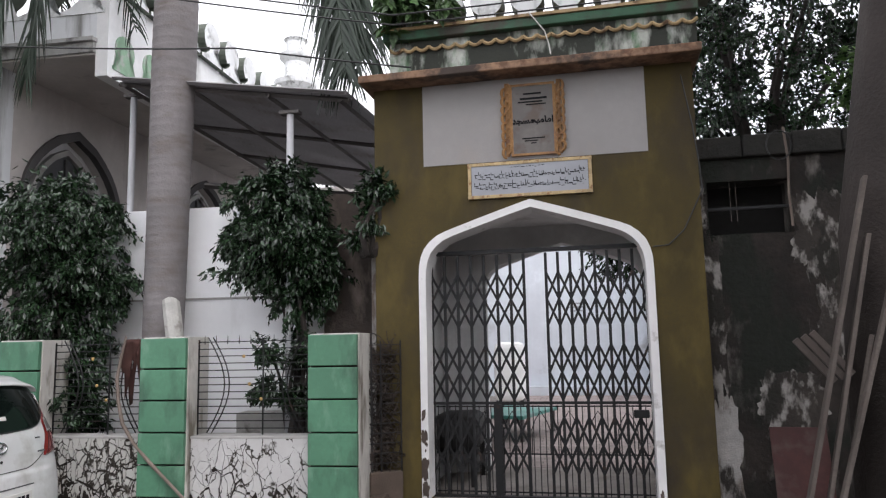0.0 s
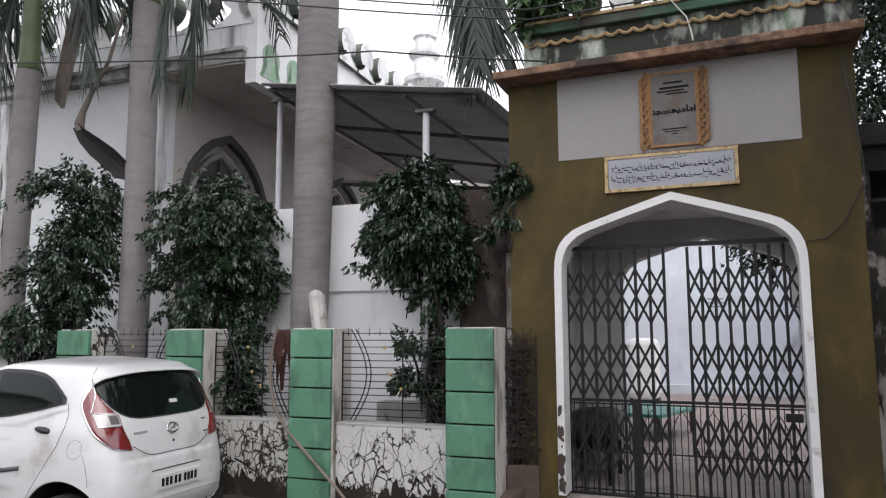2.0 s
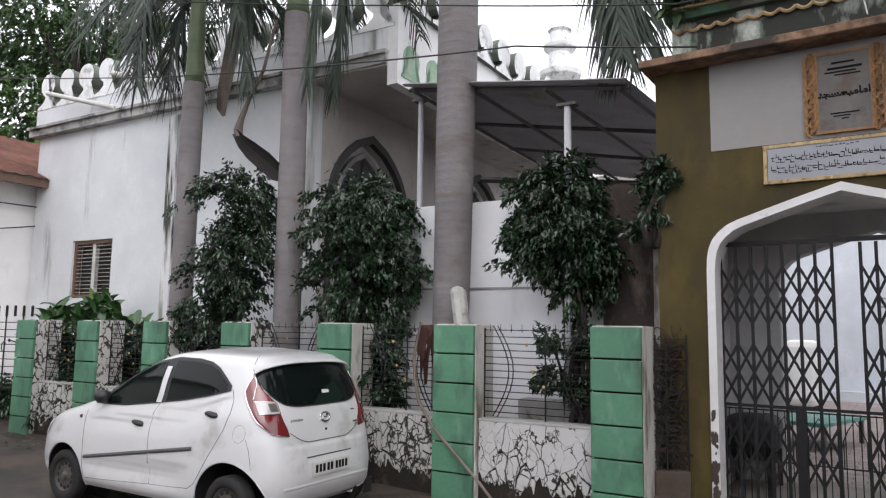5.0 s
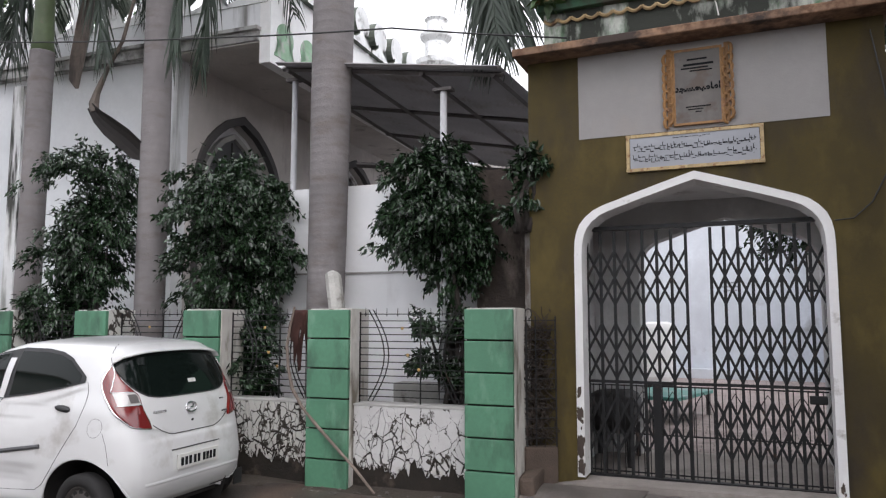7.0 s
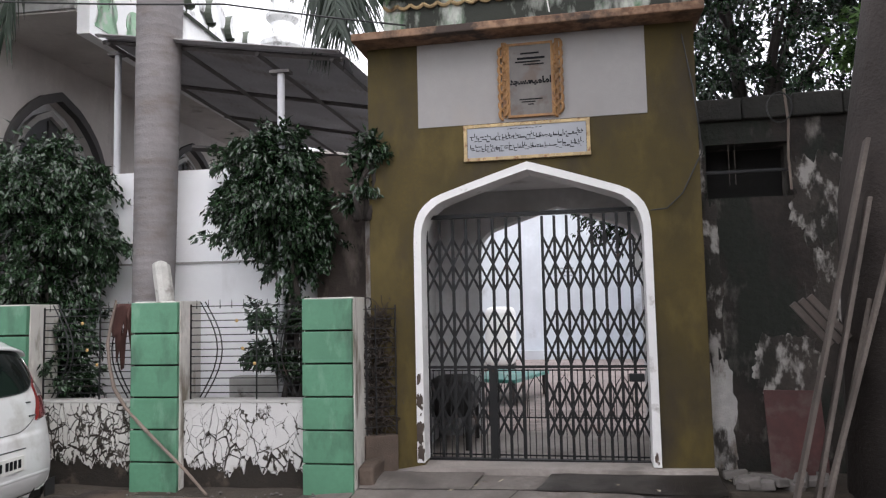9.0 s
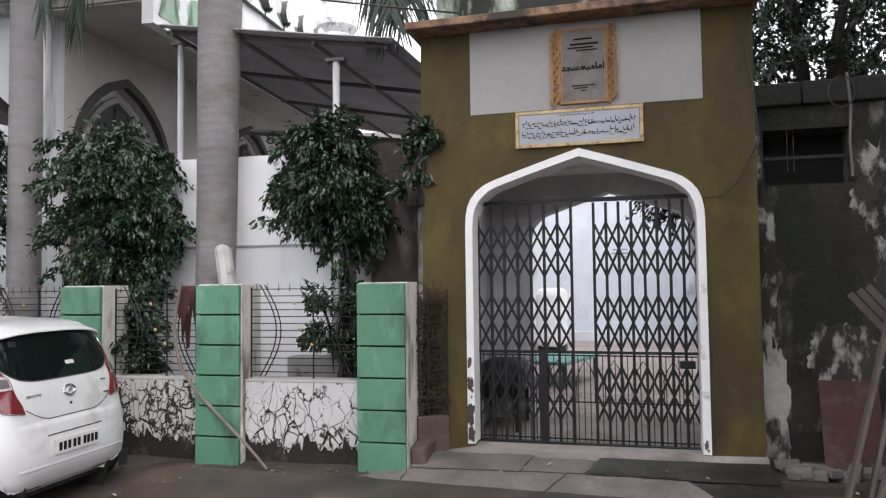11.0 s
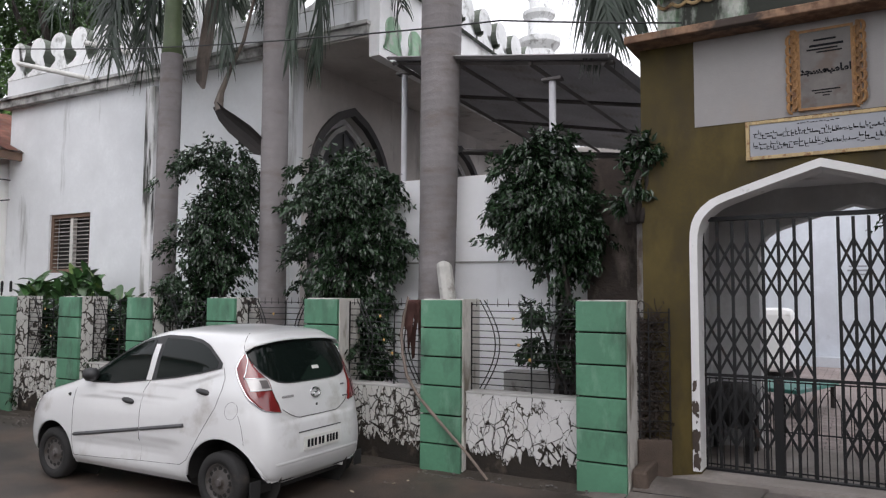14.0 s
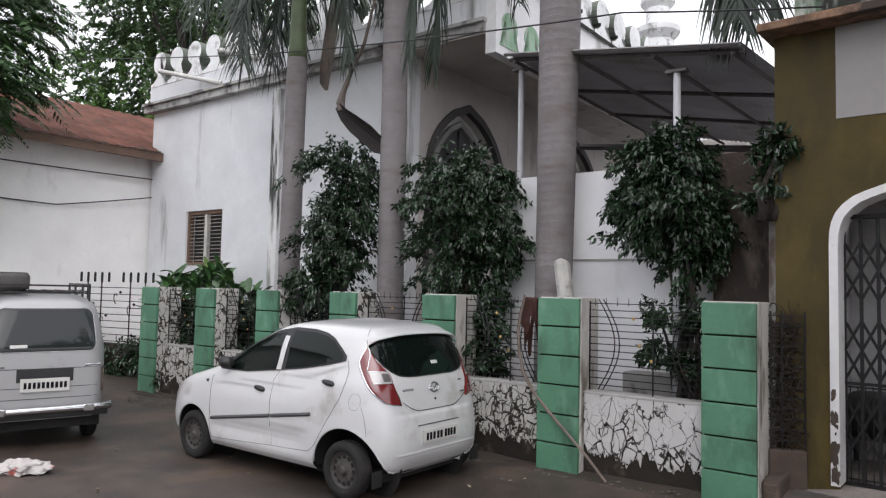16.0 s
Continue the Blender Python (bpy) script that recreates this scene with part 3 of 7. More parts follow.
plaque = thing("inscription_plaque", "white marble plaque with black script in an ochre tile border", "sign", pose(0, 0, 0))
part("slab", mesh_box(-0.515, -0.022, 2.80, 0.515, 0.0, 3.065), MARBLE, plaque)
tile = None
for k in range(22):
    for z in (2.785, 3.08):
        x = -0.525 + 0.05 * k
        if tile is None:
            tile = at(part("border_tile", mesh_box(-0.0245, -0.03, -0.0145, 0.0245, -0.001, 0.0145, bevel=0.002), OCHRE_TILE, plaque), x, 0, z)
        else:
            more(tile, x, 0, z)
for k in range(6):
    for x in (-0.533, 0.533):
        more(tile, x, 0, 2.81 + 0.049 * k, 0, 90, 0)
bm, r2 = bmesh.new(), random.Random(3)
for row, (z, x0, x1) in enumerate(((3.043, -0.16, 0.14), (2.975, -0.49, 0.49), (2.955, -0.48, 0.48), (2.885, -0.49, 0.49), (2.862, -0.48, 0.47))):
    x = x0
    while x < x1:
        w = r2.uniform(0.01, 0.04)
        h = r2.uniform(0.004, 0.009) if row else 0.005
        dz = r2.uniform(-0.014, 0.016) if row else r2.uniform(-0.005, 0.005)
        box(bm, x, -0.0245, z + dz - h, min(x + w, x1), -0.021, z + dz)
        if row and r2.random() < 0.6:
            box(bm, x, -0.0245, z + dz, x + 0.005, -0.021, z + dz + r2.uniform(0.012, 0.036))
        x += w + r2.uniform(0.003, 0.010)
part("lettering", bm, INK, plaque, "rows of black script", kind="stuff")

# collapsible steel gate
def lattice_leaf(name, x0, x1, n, label):
    leaf = thing(name, label, "gate", group="collapsible gate leaves")
    gap, y = (x1 - x0) / (n - 1), 0.22
    bar = at(part("bar", mesh_box(-0.0125, -0.012, 0.0, 0.0125, 0.012, 2.13), IRON, leaf), x0, y, 0.16)
    for k in range(1, n):
        more(bar, x0 + gap * k, y, 0.16)
    row = 0.24
    length, slope = math.hypot(gap, row), math.degrees(math.atan2(row, gap))
    flat = None
    for z0 in (2.11, 1.46, 0.83):
        for k in range(n - 1):
            for r in range(2):
                for sgn in (-1, 1):
                    p = (x0 + gap * (k + 0.5), y - 0.016 + 0.03 * (sgn > 0), z0 - row * (r + 0.5))
                    if flat is None:
                        flat = at(part("lattice_bar", mesh_box(-length / 2, -0.003, -0.0105, length / 2, 0.003, 0.0105), IRON, leaf), *p, 0, sgn * slope, 0)
                    else:
                        more(flat, *p, 0, sgn * slope, 0)
    return leaf


lattice_leaf("gate_leaf", -0.955, -0.10, 8, "black steel lattice gate leaf, pulled nearly shut")
lattice_leaf("gate_leaf", 0.10, 0.965, 9, "black steel lattice gate leaf, drawn to the jamb")
rail = thing("gate_rail", "black steel rails carrying the collapsible gate", "gate rail")
part("top_rail", mesh_box(-0.97, 0.19, 2.30, 1.0, 0.25, 2.335), IRON, rail)
part("middle_rail", mesh_box(-0.965, 0.195, 0.945, 0.985, 0.20, 0.97), IRON, rail)
part("bottom_rail", mesh_box(-0.97, 0.19, 0.14, 0.99, 0.25, 0.158), IRON, rail)
part("lock_post", mesh_box(-0.405, 0.19, 0.16, -0.335, 0.212, 0.95), IRON, rail)
part("lock", mesh_box(0.80, 0.17, 0.83, 0.93, 0.188, 0.90, bevel=0.01), IRON, rail, "steel lock bracket")
low = thing("low_grille", "thin black iron wicket grille with pointed hoops", "gate")
rod = at(part("rod", mesh_box(-0.004, -0.004, 0, 0.004, 0.004, 0.78), IRON, low), -0.93, 0.28, 0.15)
for k in range(1, 36):
    more(rod, -0.93 + 0.054 * k, 0.28, 0.15)
for z in (0.17, 0.50, 0.915):
    part("rail", mesh_box(-0.95, 0.276, z, 0.95, 0.284, z + 0.012), IRON, low)
for k in range(7):
    cx = -0.75 + 0.25 * k
    part("hoop", sweep(bmesh.new(), [(cx - 0.08, 0.27, 0.5), (cx - 0.08, 0.27, 0.72), (cx - 0.05, 0.27, 0.80), (cx, 0.27, 0.88), (cx + 0.05, 0.27, 0.80), (cx + 0.08, 0.27, 0.72), (cx + 0.08, 0.27, 0.5)], 0.005, 5), IRON, low)

# threshold slab and steps in front of the gate
bm = bmesh.new()
slab(bm, [(-1.45, -0.1), (-1.45, 0.05), (-0.97, 0.135), (1.0, 0.15), (1.44, 0.16), (1.44, -0.1)], -0.1, 1.7)
part_floor = solid("threshold", bm, CONCRETE, "worn concrete threshold under the gate", "floor", kind="structure")


def apron_height(x, y):
    f = max(0.0, min(1.0, (-0.1 - y) / 0.74))
    return 0.10 * (1 - f ** 1.5) - 0.03 * f + 0.010 * (x + 1.42)


def paving(bm, outline, n=9):
    """A slab with a given outline that follows the ramp."""
    (x0, y0), (x1, y1), (x2, y2), (x3, y3) = outline
    g = []
    for j in range(n + 1):
        v = j / n
        row = []
        for i in range(n + 1):
            u = i / n
            x = (x0 * (1 - u) + x1 * u) * (1 - v) + (x3 * (1 - u) + x2 * u) * v
            y = (y0 * (1 - u) + y1 * u) * (1 - v) + (y3 * (1 - u) + y2 * u) * v
            e = 0.012 * noise.noise(Vector((x * 9, y * 9, 1)))
            row.append(bm.verts.new((x + e, y + 0.012 * noise.noise(Vector((x * 9, y * 9, 7))), apron_height(x, y) + 0.006 * noise.noise(Vector((x * 5, y * 5, 4))))))
        g.append(row)
    for ra, rb in zip(g, g[1:]):
        for k in range(n):
            bm.faces.new((ra[k], ra[k + 1], rb[k + 1], rb[k]))
    bmesh.ops.solidify(bm, geom=bm.faces[:], thickness=0.05)
    return bm


apron = thing("apron", "broken concrete ramp before the gate, part of it dark and wet", "pavement", kind="structure")
for quad in (((-1.42, -0.48), (-0.50, -0.46), (-0.42, -0.11), (-1.42, -0.11)), ((-0.485, -0.46), (0.02, -0.45), (0.12, -0.18), (-0.41, -0.17)), ((-1.42, -0.84), (-0.30, -0.86), (-0.12, -0.47), (-1.42, -0.495)), ((-0.285, -0.86), (1.02, -0.80), (0.80, -0.50), (-0.105, -0.47)), ((-2.0, -0.92), (-1.44, -0.87), (-1.43, -0.56), (-1.72, -0.60)), ((-1.95, -1.22), (-0.2, -1.18), (-0.28, -0.875), (-1.99, -0.935)), ((-0.18, -1.18), (1.25, -1.12), (1.03, -0.815), (-0.26, -0.875))):
    part("slab", paving(bmesh.new(), quad), CONCRETE, apron, "worn grey concrete slab")
for quad in (((0.03, -0.455), (1.44, -0.50), (1.44, -0.11), (0.13, -0.11)), ((0.82, -0.515), (1.04, -0.80), (1.44, -0.78), (1.44, -0.51))):
    part("wet_slab", paving(bmesh.new(), quad), WET, apron, "dark damp patch of concrete")

# ---- courtyard behind the gate ----
solid("courtyard_floor", mesh_box(-4.5, 1.66, -0.1, 5.5, 11.5, 0.14), MORTAR, "courtyard floor with pinkish brick pavers", "floor", kind="structure")
court = bpy.data.objects["courtyard_floor"]
pv = link_mesh("paver", mesh_box(-0.118, -0.058, 0, 0.118, 0.058, 0.02, bevel=0.004), PAVER)
for j in range(21):
    for i in range(14):
        o = new("paver", pv)
        o.parent = court
        at(o, -1.25 + 0.25 * (i + 0.5 * (j % 2)), 1.74 + 0.125 * j, 0.128 + RNG.uniform(-0.002, 0.002))
bm = bmesh.new()
for j in range(21, 78):
    for i in range(14):
        x, y = -1.5 + 0.25 * (i + 0.5 * (j % 2)), 1.74 + 0.125 * j
        box(bm, x - 0.118, y - 0.058, 0.13, x + 0.118, y + 0.058, 0.148)
part("far_pavers", bm, PAVER, court, kind="stuff")
solid("wall_court", mesh_box(-6, 11.5, -0.1, 2.6, 11.8, 5.2), COURT_WALL, "pale blue-white limewashed courtyard wall", "wall", kind="structure")
solid("wall_court_side", mesh_box(2.35, 8.2, -0.1, 2.6, 11.5, 4.2), COURT_WALL, "pale limewashed side wall of the courtyard", "wall", kind="structure")
solid("plinth_court", mesh_box(-4, 11.2, 0.13, 6, 11.48, 0.36), COURT_WALL, "low limewashed ledge along the courtyard wall", "plinth", kind="structure")
win = thing("window_court", "dark shuttered window under a white sunshade", "window", kind="structure")
part("shutter", mesh_box(1.72, 11.44, 2.15, 2.3, 11.49, 3.6), GREY_PLASTER, win)
part("sunshade", mesh_box(1.55, 11.1, 3.65, 2.34, 11.49, 3.75), WHITEWASH, win)
part("frame", mesh_box(1.68, 11.46, 2.1, 2.34, 11.495, 3.64), SHADE_DARK, win)

# ---- old wall beside the gate, with a barred opening ----
old = thing("wall_old", "old black-mossed wall with peeling lime plaster and a dark opening", "wall", kind="structure")
for nm, (x0, z0, x1, z1) in (("lower", (1.435, -0.1, 9.0, 2.38)), ("upper", (1.435, 2.85, 9.0, 3.05)), ("pier", (2.22, 2.38, 9.0, 2.85)), ("edge", (1.435, 2.38, 1.53, 2.85))):
    bm = mesh_box(x0, 0.28, z0, x1, 0.6, z1)
    part("wall_" + nm, bm, MOSSY, old)
bm = bmesh.new()
for k in range(19):
    x = 1.44 + 0.4 * k
    box(bm, x, 0.22, 3.05, x + 0.39, 0.66, 3.25 + 0.02 * noise.noise(Vector((x, 0, 0))), bevel=0.015)
part("coping", bm, MOSSY_DARK, old)
# black sheet behind the opening puts its inner shade into colour
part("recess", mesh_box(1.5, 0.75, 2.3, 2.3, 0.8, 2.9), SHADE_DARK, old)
part("sill_bar", mesh_box(1.53, 0.30, 2.60, 2.22, 0.33, 2.625), IRON, old)
for x in (1.72, 1.77):
    part("rod", mesh_box(x, 0.31, 2.5, x + 0.004, 0.314, 2.85), LIME, old)


def patch(cx, cz, w, h, count, seed, y0, y1, lo, size=0.34):
    """A ragged group of plaster remnants, dense inside and crumbling outward."""
    r3, bm = random.Random(seed), bmesh.new()
    for q in range(count):
        a, r = r3.uniform(0, 2 * math.pi), r3.uniform(0, 1) ** 0.6
        x, z = cx + w * r * math.cos(a), cz + h * r * math.sin(a)
        s = size * (1 - 0.82 * r) * min(w, h) * r3.uniform(0.3, 1.4) + 0.004
        pts = []
        for k in range(14):
            b = 2 * math.pi * k / 14
            rr = s * (1 + 0.9 * noise.noise(Vector((math.cos(b) * 2, math.sin(b) * 2, q + seed))))
            pts.append((max(lo, x + rr * math.cos(b)), z + 2.2 * rr * math.sin(b)))
        slab(bm, pts, y0 - r3.uniform(0, 0.006), y1)
    return bm


def ragged(x0, x1, z0, z1, seed, fray):
    """A sheet of old plaster with a wandering, crumbled edge."""
    pts, n = [], 90
    for k in range(n):
        a = 2 * math.pi * k / n
        c, d = math.cos(a), math.sin(a)
        f = 1 / max(abs(c), abs(d)) ** 0.75
        q = Vector((c * 2.2, d * 2.2, seed))
        f *= 1 + fray * (noise.noise(q) + 0.5 * noise.noise(q * 3) + 0.35 * noise.noise(q * 8))
        pts.append((max(1.441 + 0.0001 * k, (x0 + x1) / 2 + c * f * (x1 - x0) / 2), (z0 + z1) / 2 + d * f * (z1 - z0) / 2))
    bm = bmesh.new()
    mid = bm.verts.new((max(1.46, (x0 + x1) / 2), 0.272, (z0 + z1) / 2))
    edge, back = ([bm.verts.new((x, y, z)) for x, z in pts] for y in (0.274, 0.281))
    for k in range(n):
        q = (k + 1) % n
        bm.faces.new((mid, edge[k], edge[q]))
        bm.faces.new((edge[k], back[k], back[q], edge[q]))
    return bm


for i, (x0, x1, z0, z1, mat) in enumerate(((1.40, 1.66, -0.05, 1.0, STRIP), (1.40, 1.60, 0.95, 2.35, PEEL), (2.20, 2.62, 1.95, 2.72, PEEL), (2.34, 2.66, 1.25, 2.0, PEEL), (1.85, 2.35, 0.72, 1.20, PEEL), (1.40, 1.52, 2.36, 2.9, PEEL))):
    part("plaster_sheet", ragged(x0, x1, z0, z1, i * 5 + 2, 0.38), mat, old, "ragged sheet of old lime plaster")

for i, (cx, cz, w, h, n) in enumerate(((-1.0, 0.88, 0.016, 0.06, 5), (-0.992, 0.66, 0.022, 0.10, 9), (-0.99, 0.42, 0.026, 0.11, 10), (-0.985, 0.24, 0.026, 0.06, 8), (0.99, 0.22, 0.015, 0.05, 4))):
    b = patch(cx, cz, w, h, n, i + 70, -0.0275, -0.02, -1.02, 1.1)
    part("chipped_spot", b, CHIP, gate, "bare chipped render")

# ---- the fence: green posts, cracked low walls, iron grilles ----
BF = pose(-1.86, -0.54, 0, 0, 0, 2.66)  # along the fence and square to it
POSTS = [0.0, 1.53, 2.95, 4.37, 5.74, 7.09, 8.52]
post = thing("fence_post", "green-painted panelled masonry post with grey plaster sides", "fence post", BF, group="green fence posts")
part("core", rough(mesh_box(0, 0.034, -0.15, 0.43, 0.40, 1.60, bevel=0.006), 0.004, 5), POST_PLASTER, post, "pale grey plaster shaft")
# dark colour holds both dirt and the recess shade of the joints
part("joint_backing", mesh_box(0.012, 0.026, -0.02, 0.418, 0.036, 1.59), MOULD, post, "dirty dark backing with the joints' groove shade put into its colour")
pm = None
for k in range(6):
    z = -0.02 + 0.27 * k
    if pm is None:
        pm = at(part("panel", rough(mesh_box(0.0, -0.014, 0.004, 0.425, 0.03, 0.259, bevel=0.007), 0.002, 7), GREEN, post), 0, 0, z)
    else:
        more(pm, 0, 0, z)
for k, s in enumerate(POSTS[1:]):
    one = again(post, BF @ pose(-s, 0, 0))
    for o in one.children if k > 1 else ():
        if o.name.startswith("core"):  # the farther posts have cracked, mouldy sides
            o.data = o.data.copy()
            o.data.materials[0] = MOULDY_PLASTER


def clip_cell(poly, mx, mz, nx, nz):
    out = []
    for k in range(len(poly)):
        a, b = poly[k], poly[(k + 1) % len(poly)]
        da, db = (a[0] - mx) * nx + (a[1] - mz) * nz, (b[0] - mx) * nx + (b[1] - mz) * nz
        if da <= 0:
            out.append(a)
        if da * db < 0:
            f = da / (da - db)
            out.append((a[0] + (b[0] - a[0]) * f, a[1] + (b[1] - a[1]) * f))
    return out


def plaster_cells(x0, x1, z0, z1, count, thin, wide, rng, rag):
    """Shards of cracked plaster, taller than wide: hairlines above, open cracks where damp rose, a ragged foot."""
    bm, tall = bmesh.new(), 0.55
    seeds = [(x0 + (x1 - x0) * (0.001 + 0.998 * rng.random()), tall * (z0 + (z1 - z0) * rng.random() ** 1.3)) for _ in range(count)]
    for i, (sx, sz) in enumerate(seeds):
        poly = [(x0, tall * z0), (x1, tall * z0), (x1, tall * z1), (x0, tall * z1)]
        near = sorted(seeds, key=lambda q: (q[0] - sx) ** 2 + (q[1] - sz) ** 2)[1:18]
        damp = 1 - (sz / tall - z0) / (z1 - z0) + 0.45 * noise.noise(Vector((sx * 3.1, sz * 2.5, count)))
        for ox, oz in near:
            d = math.hypot(ox - sx, oz - sz)
            if d < 1e-6:
                continue
            nx, nz = (ox - sx) / d, (oz - sz) / d
            g = thin + wide * max(0.0, damp) ** 2.0 * max(0.0, 0.6 + 1.3 * noise.noise(Vector((sx + ox, sz + oz, 2.0)) * 9))
            poly = clip_cell(poly, (sx + ox) / 2 - nx * g, (sz + oz) / 2 - nz * g, nx, nz)
            if len(poly) < 3:
                break
        if len(poly) < 3:
            continue
        fine = []
        for (ax, az), (bx, bz) in zip(poly, poly[1:] + poly[:1]):
            n = max(1, int(math.hypot(bx - ax, bz - az) / 0.011))
            fine += [(ax + (bx - ax) * k / n, (az + (bz - az) * k / n) / tall) for k in range(n)]
        wob = []
        for x, z in fine:
            own = thin * 0.7 + wide * 0.4 * max(0.0, damp) ** 2
            big, small = Vector((x * 13, z * 13, 3)), Vector((x * 60, z * 60, i))
            x += 0.014 * noise.noise(big) + own * noise.noise(small)
            z += 0.014 * noise.noise(big + Vector((7, 7, 7))) + own * noise.noise(small + Vector((5, 5, 5)))
            foot = rag * (0.8 + 0.8 * noise.noise(Vector((x * 5, 0, count))) + 0.4 * noise.noise(Vector((x * 17, 1, count))) + 0.3 * noise.noise(Vector((x * 48, 2, count))))
            wob.append((min(x1, max(x0, x)), min(z1, max(foot, z))))
        if max(z for x, z in wob) - min(z for x, z in wob) < 0.03:
            continue
        slab(bm, wob, -0.012 - rng.uniform(0, 0.0012), 0.0)
    return bm


for i, (s0, s1) in enumerate(zip(POSTS, POSTS[1:])):
    x0, x1 = -s1 + 0.432, -s0 - 0.002
    wall = thing("low_wall", "low wall of cracked white plaster, black with mould at its foot", "wall", BF, kind="structure")
    part("core", rough(mesh_box(x0, 0.10, -0.15, x1, 0.30, 0.72), 0.002, 4), MOULD, wall, "dark mouldy masonry")
    rng = random.Random(40 + i)
    cells = plaster_cells(x0 + 0.005, x1 - 0.005, 0.0, 0.725, 85, 0.0003, 0.014, rng, 0.25) if i == 0 else plaster_cells(x0 + 0.005, x1 - 0.005, 0.0, 0.725, 150, 0.0034, 0.018, rng, 0.27)
    at(part("plaster", cells, MOULDY_PLASTER if i else CRACKED, wall, "shards of white plaster"), 0, 0.10, 0)
    part("coping", rough(mesh_box(x0, 0.085, 0.724, x1, 0.31, 0.745, bevel=0.004), 0.002, 6), GREY_PLASTER, wall)
    # grille
    g = thing("iron_grille", "rusty black iron grille with curved bars and small spikes", "fence", BF, group="fence grilles")
    n = 13
    hb = at(part("bar", mesh_box(0, -0.004, -0.004, x1 - x0, 0.004, 0.004), IRON, g), x0, 0.2, 0.80)
    for k in range(1, n):
        more(hb, x0, 0.2, 0.80 + 0.0625 * k)
    sp = at(part("spike", sweep(bmesh.new(), [(0, 0, -0.03), (0, 0, 0.045)], [0.005, 0.002], 5), IRON, g), x0 + 0.06, 0.2, 1.56)
    for k in range(1, 10):
        more(sp, x0 + 0.06 + k * (x1 - x0 - 0.12) / 9, 0.2, 1.56)
    for cx, sg in ((x0 + 0.10, 1), (x1 - 0.10, -1)):
        for o in (0.0, 0.045):
            part("curved_bar", sweep(bmesh.new(), [(cx + sg * (o + 0.16 * math.sin(math.pi * j / 10)), 0.188, 0.76 + 0.83 * j / 10) for j in range(11)], 0.006, 5), IRON, g)
    for cx in (x0 + 0.002, (x0 + x1) / 2 + 0.06, x1 - 0.012):
        part("upright", mesh_box(cx, 0.194, 0.735, cx + 0.01, 0.206, 1.57), IRON, g)
    for k, (fx, fz) in enumerate(((0.45, 1.18), (0.55, 1.05), (0.40, 1.42))):
        part("flower", lathe(bmesh.new(), [(0.006, 0), (0.016, 0.005), (0.007, 0.009)], 7), BRASS, g, "small brass-coloured flower").matrix_basis = Matrix.Translation(((x0 + (x1 - x0) * fx) * U, 0.188 * U, fz * U)) @ Euler((radians(90), 0, 0)).to_matrix().to_4x4()

# short wing of the fence between the last post and the gate
RF = BF @ pose(0.435, 0.34, 0, 0, 0, -58)  # along its y from the post to the gate
ret = thing("return_fence", "rusty iron side grille on a low plastered wall beside the gate", "fence", RF, kind="structure")
part("base", rough(mesh_box(-0.10, 0.0, -0.15, 0.02, 0.30, 0.40, bevel=0.015), 0.012, 5), BROWN_STUB, ret)
for k in range(13):
    part("bar", mesh_box(-0.005, 0.0, 0.47 + 0.085 * k, 0.003, 0.30, 0.478 + 0.085 * k), IRON, ret)
for y in (0.015, 0.10, 0.285):
    part("upright", mesh_box(-0.008, y, 0.36, 0.002, y + 0.011, 1.53), IRON, ret)
part("curl", sweep(bmesh.new(), [(0, 0.04 + 0.03 * math.cos(a), 1.55 + 0.045 * math.sin(a)) for a in (0.4 * k - 1.5 for k in range(12))], 0.005, 5), IRON, ret)
bm, r2 = bmesh.new(), random.Random(31)
for k in range(430):  # dry creeper stems caught in the bars
    p, d = Vector((r2.uniform(-0.09, -0.01), r2.uniform(0.02, 0.30), r2.uniform(0.40, 1.45))), Vector((r2.uniform(-0.1, 0.1), r2.uniform(-1, 1), r2.uniform(-0.9, 0.9)))
    pts = []
    for j in range(6):
        pts.append(p.copy())
        p += d * 0.035
        d += Vector((r2.uniform(-0.25, 0.25), r2.uniform(-0.5, 0.5), r2.uniform(-0.5, 0.5)))
        p.x, p.y = min(0.02, max(-0.10, p.x)), min(0.36, max(0.0, p.y))
    sweep(bm, pts, 0.005, 3)
solid("dry_creeper", bm, CREEPER, "tangle of dry brown creeper stems on the side grille", "plant", RF)
kerb = solid("pier_stub", rough(mesh_box(0.432, 0.10, -0.15, 0.58, 0.50, 0.22, bevel=0.03), 0.03, 4), BROWN_STUB, "crumbling plaster stub at the foot of the post", "wall", BF, kind="structure")

# broken pole stump and a stick leaning on the fence
solid("pole_stump", sweep(bmesh.new(), [(0.10, 0, 0), (0.02, 0, 1.0), (-0.12, 0.0, 1.93), (-0.125, 0, 1.95), (-0.13, 0.02, 1.975)], [0.085, 0.085, 0.082, 0.075, 0.03], 9), OLD_STUMP, "broken pale concrete pole stump leaning behind the post", "pole", BF @ pose(-1.46, 0.55, 0))
stick = thing("bamboo_stick", "long weathered stick with a rag, leaning on the fence", "stick", BF)
part("shaft", sweep(bmesh.new(), [(-0.78, -0.12, 0.015), (-0.98, -0.09, 0.2), (-1.19, -0.06, 0.37), (-1.40, -0.03, 0.54), (-1.58, 0.0, 0.70), (-1.70, 0.02, 0.86), (-1.76, 0.04, 1.05), (-1.785, 0.05, 1.25), (-1.77, 0.07, 1.42), (-1.73, 0.08, 1.62)], [0.011, 0.013, 0.013, 0.016, 0.015, 0.018, 0.016, 0.016, 0.013, 0.01], 7), PALE_WOOD, stick)
bm, r2, cols = bmesh.new(), random.Random(8), []
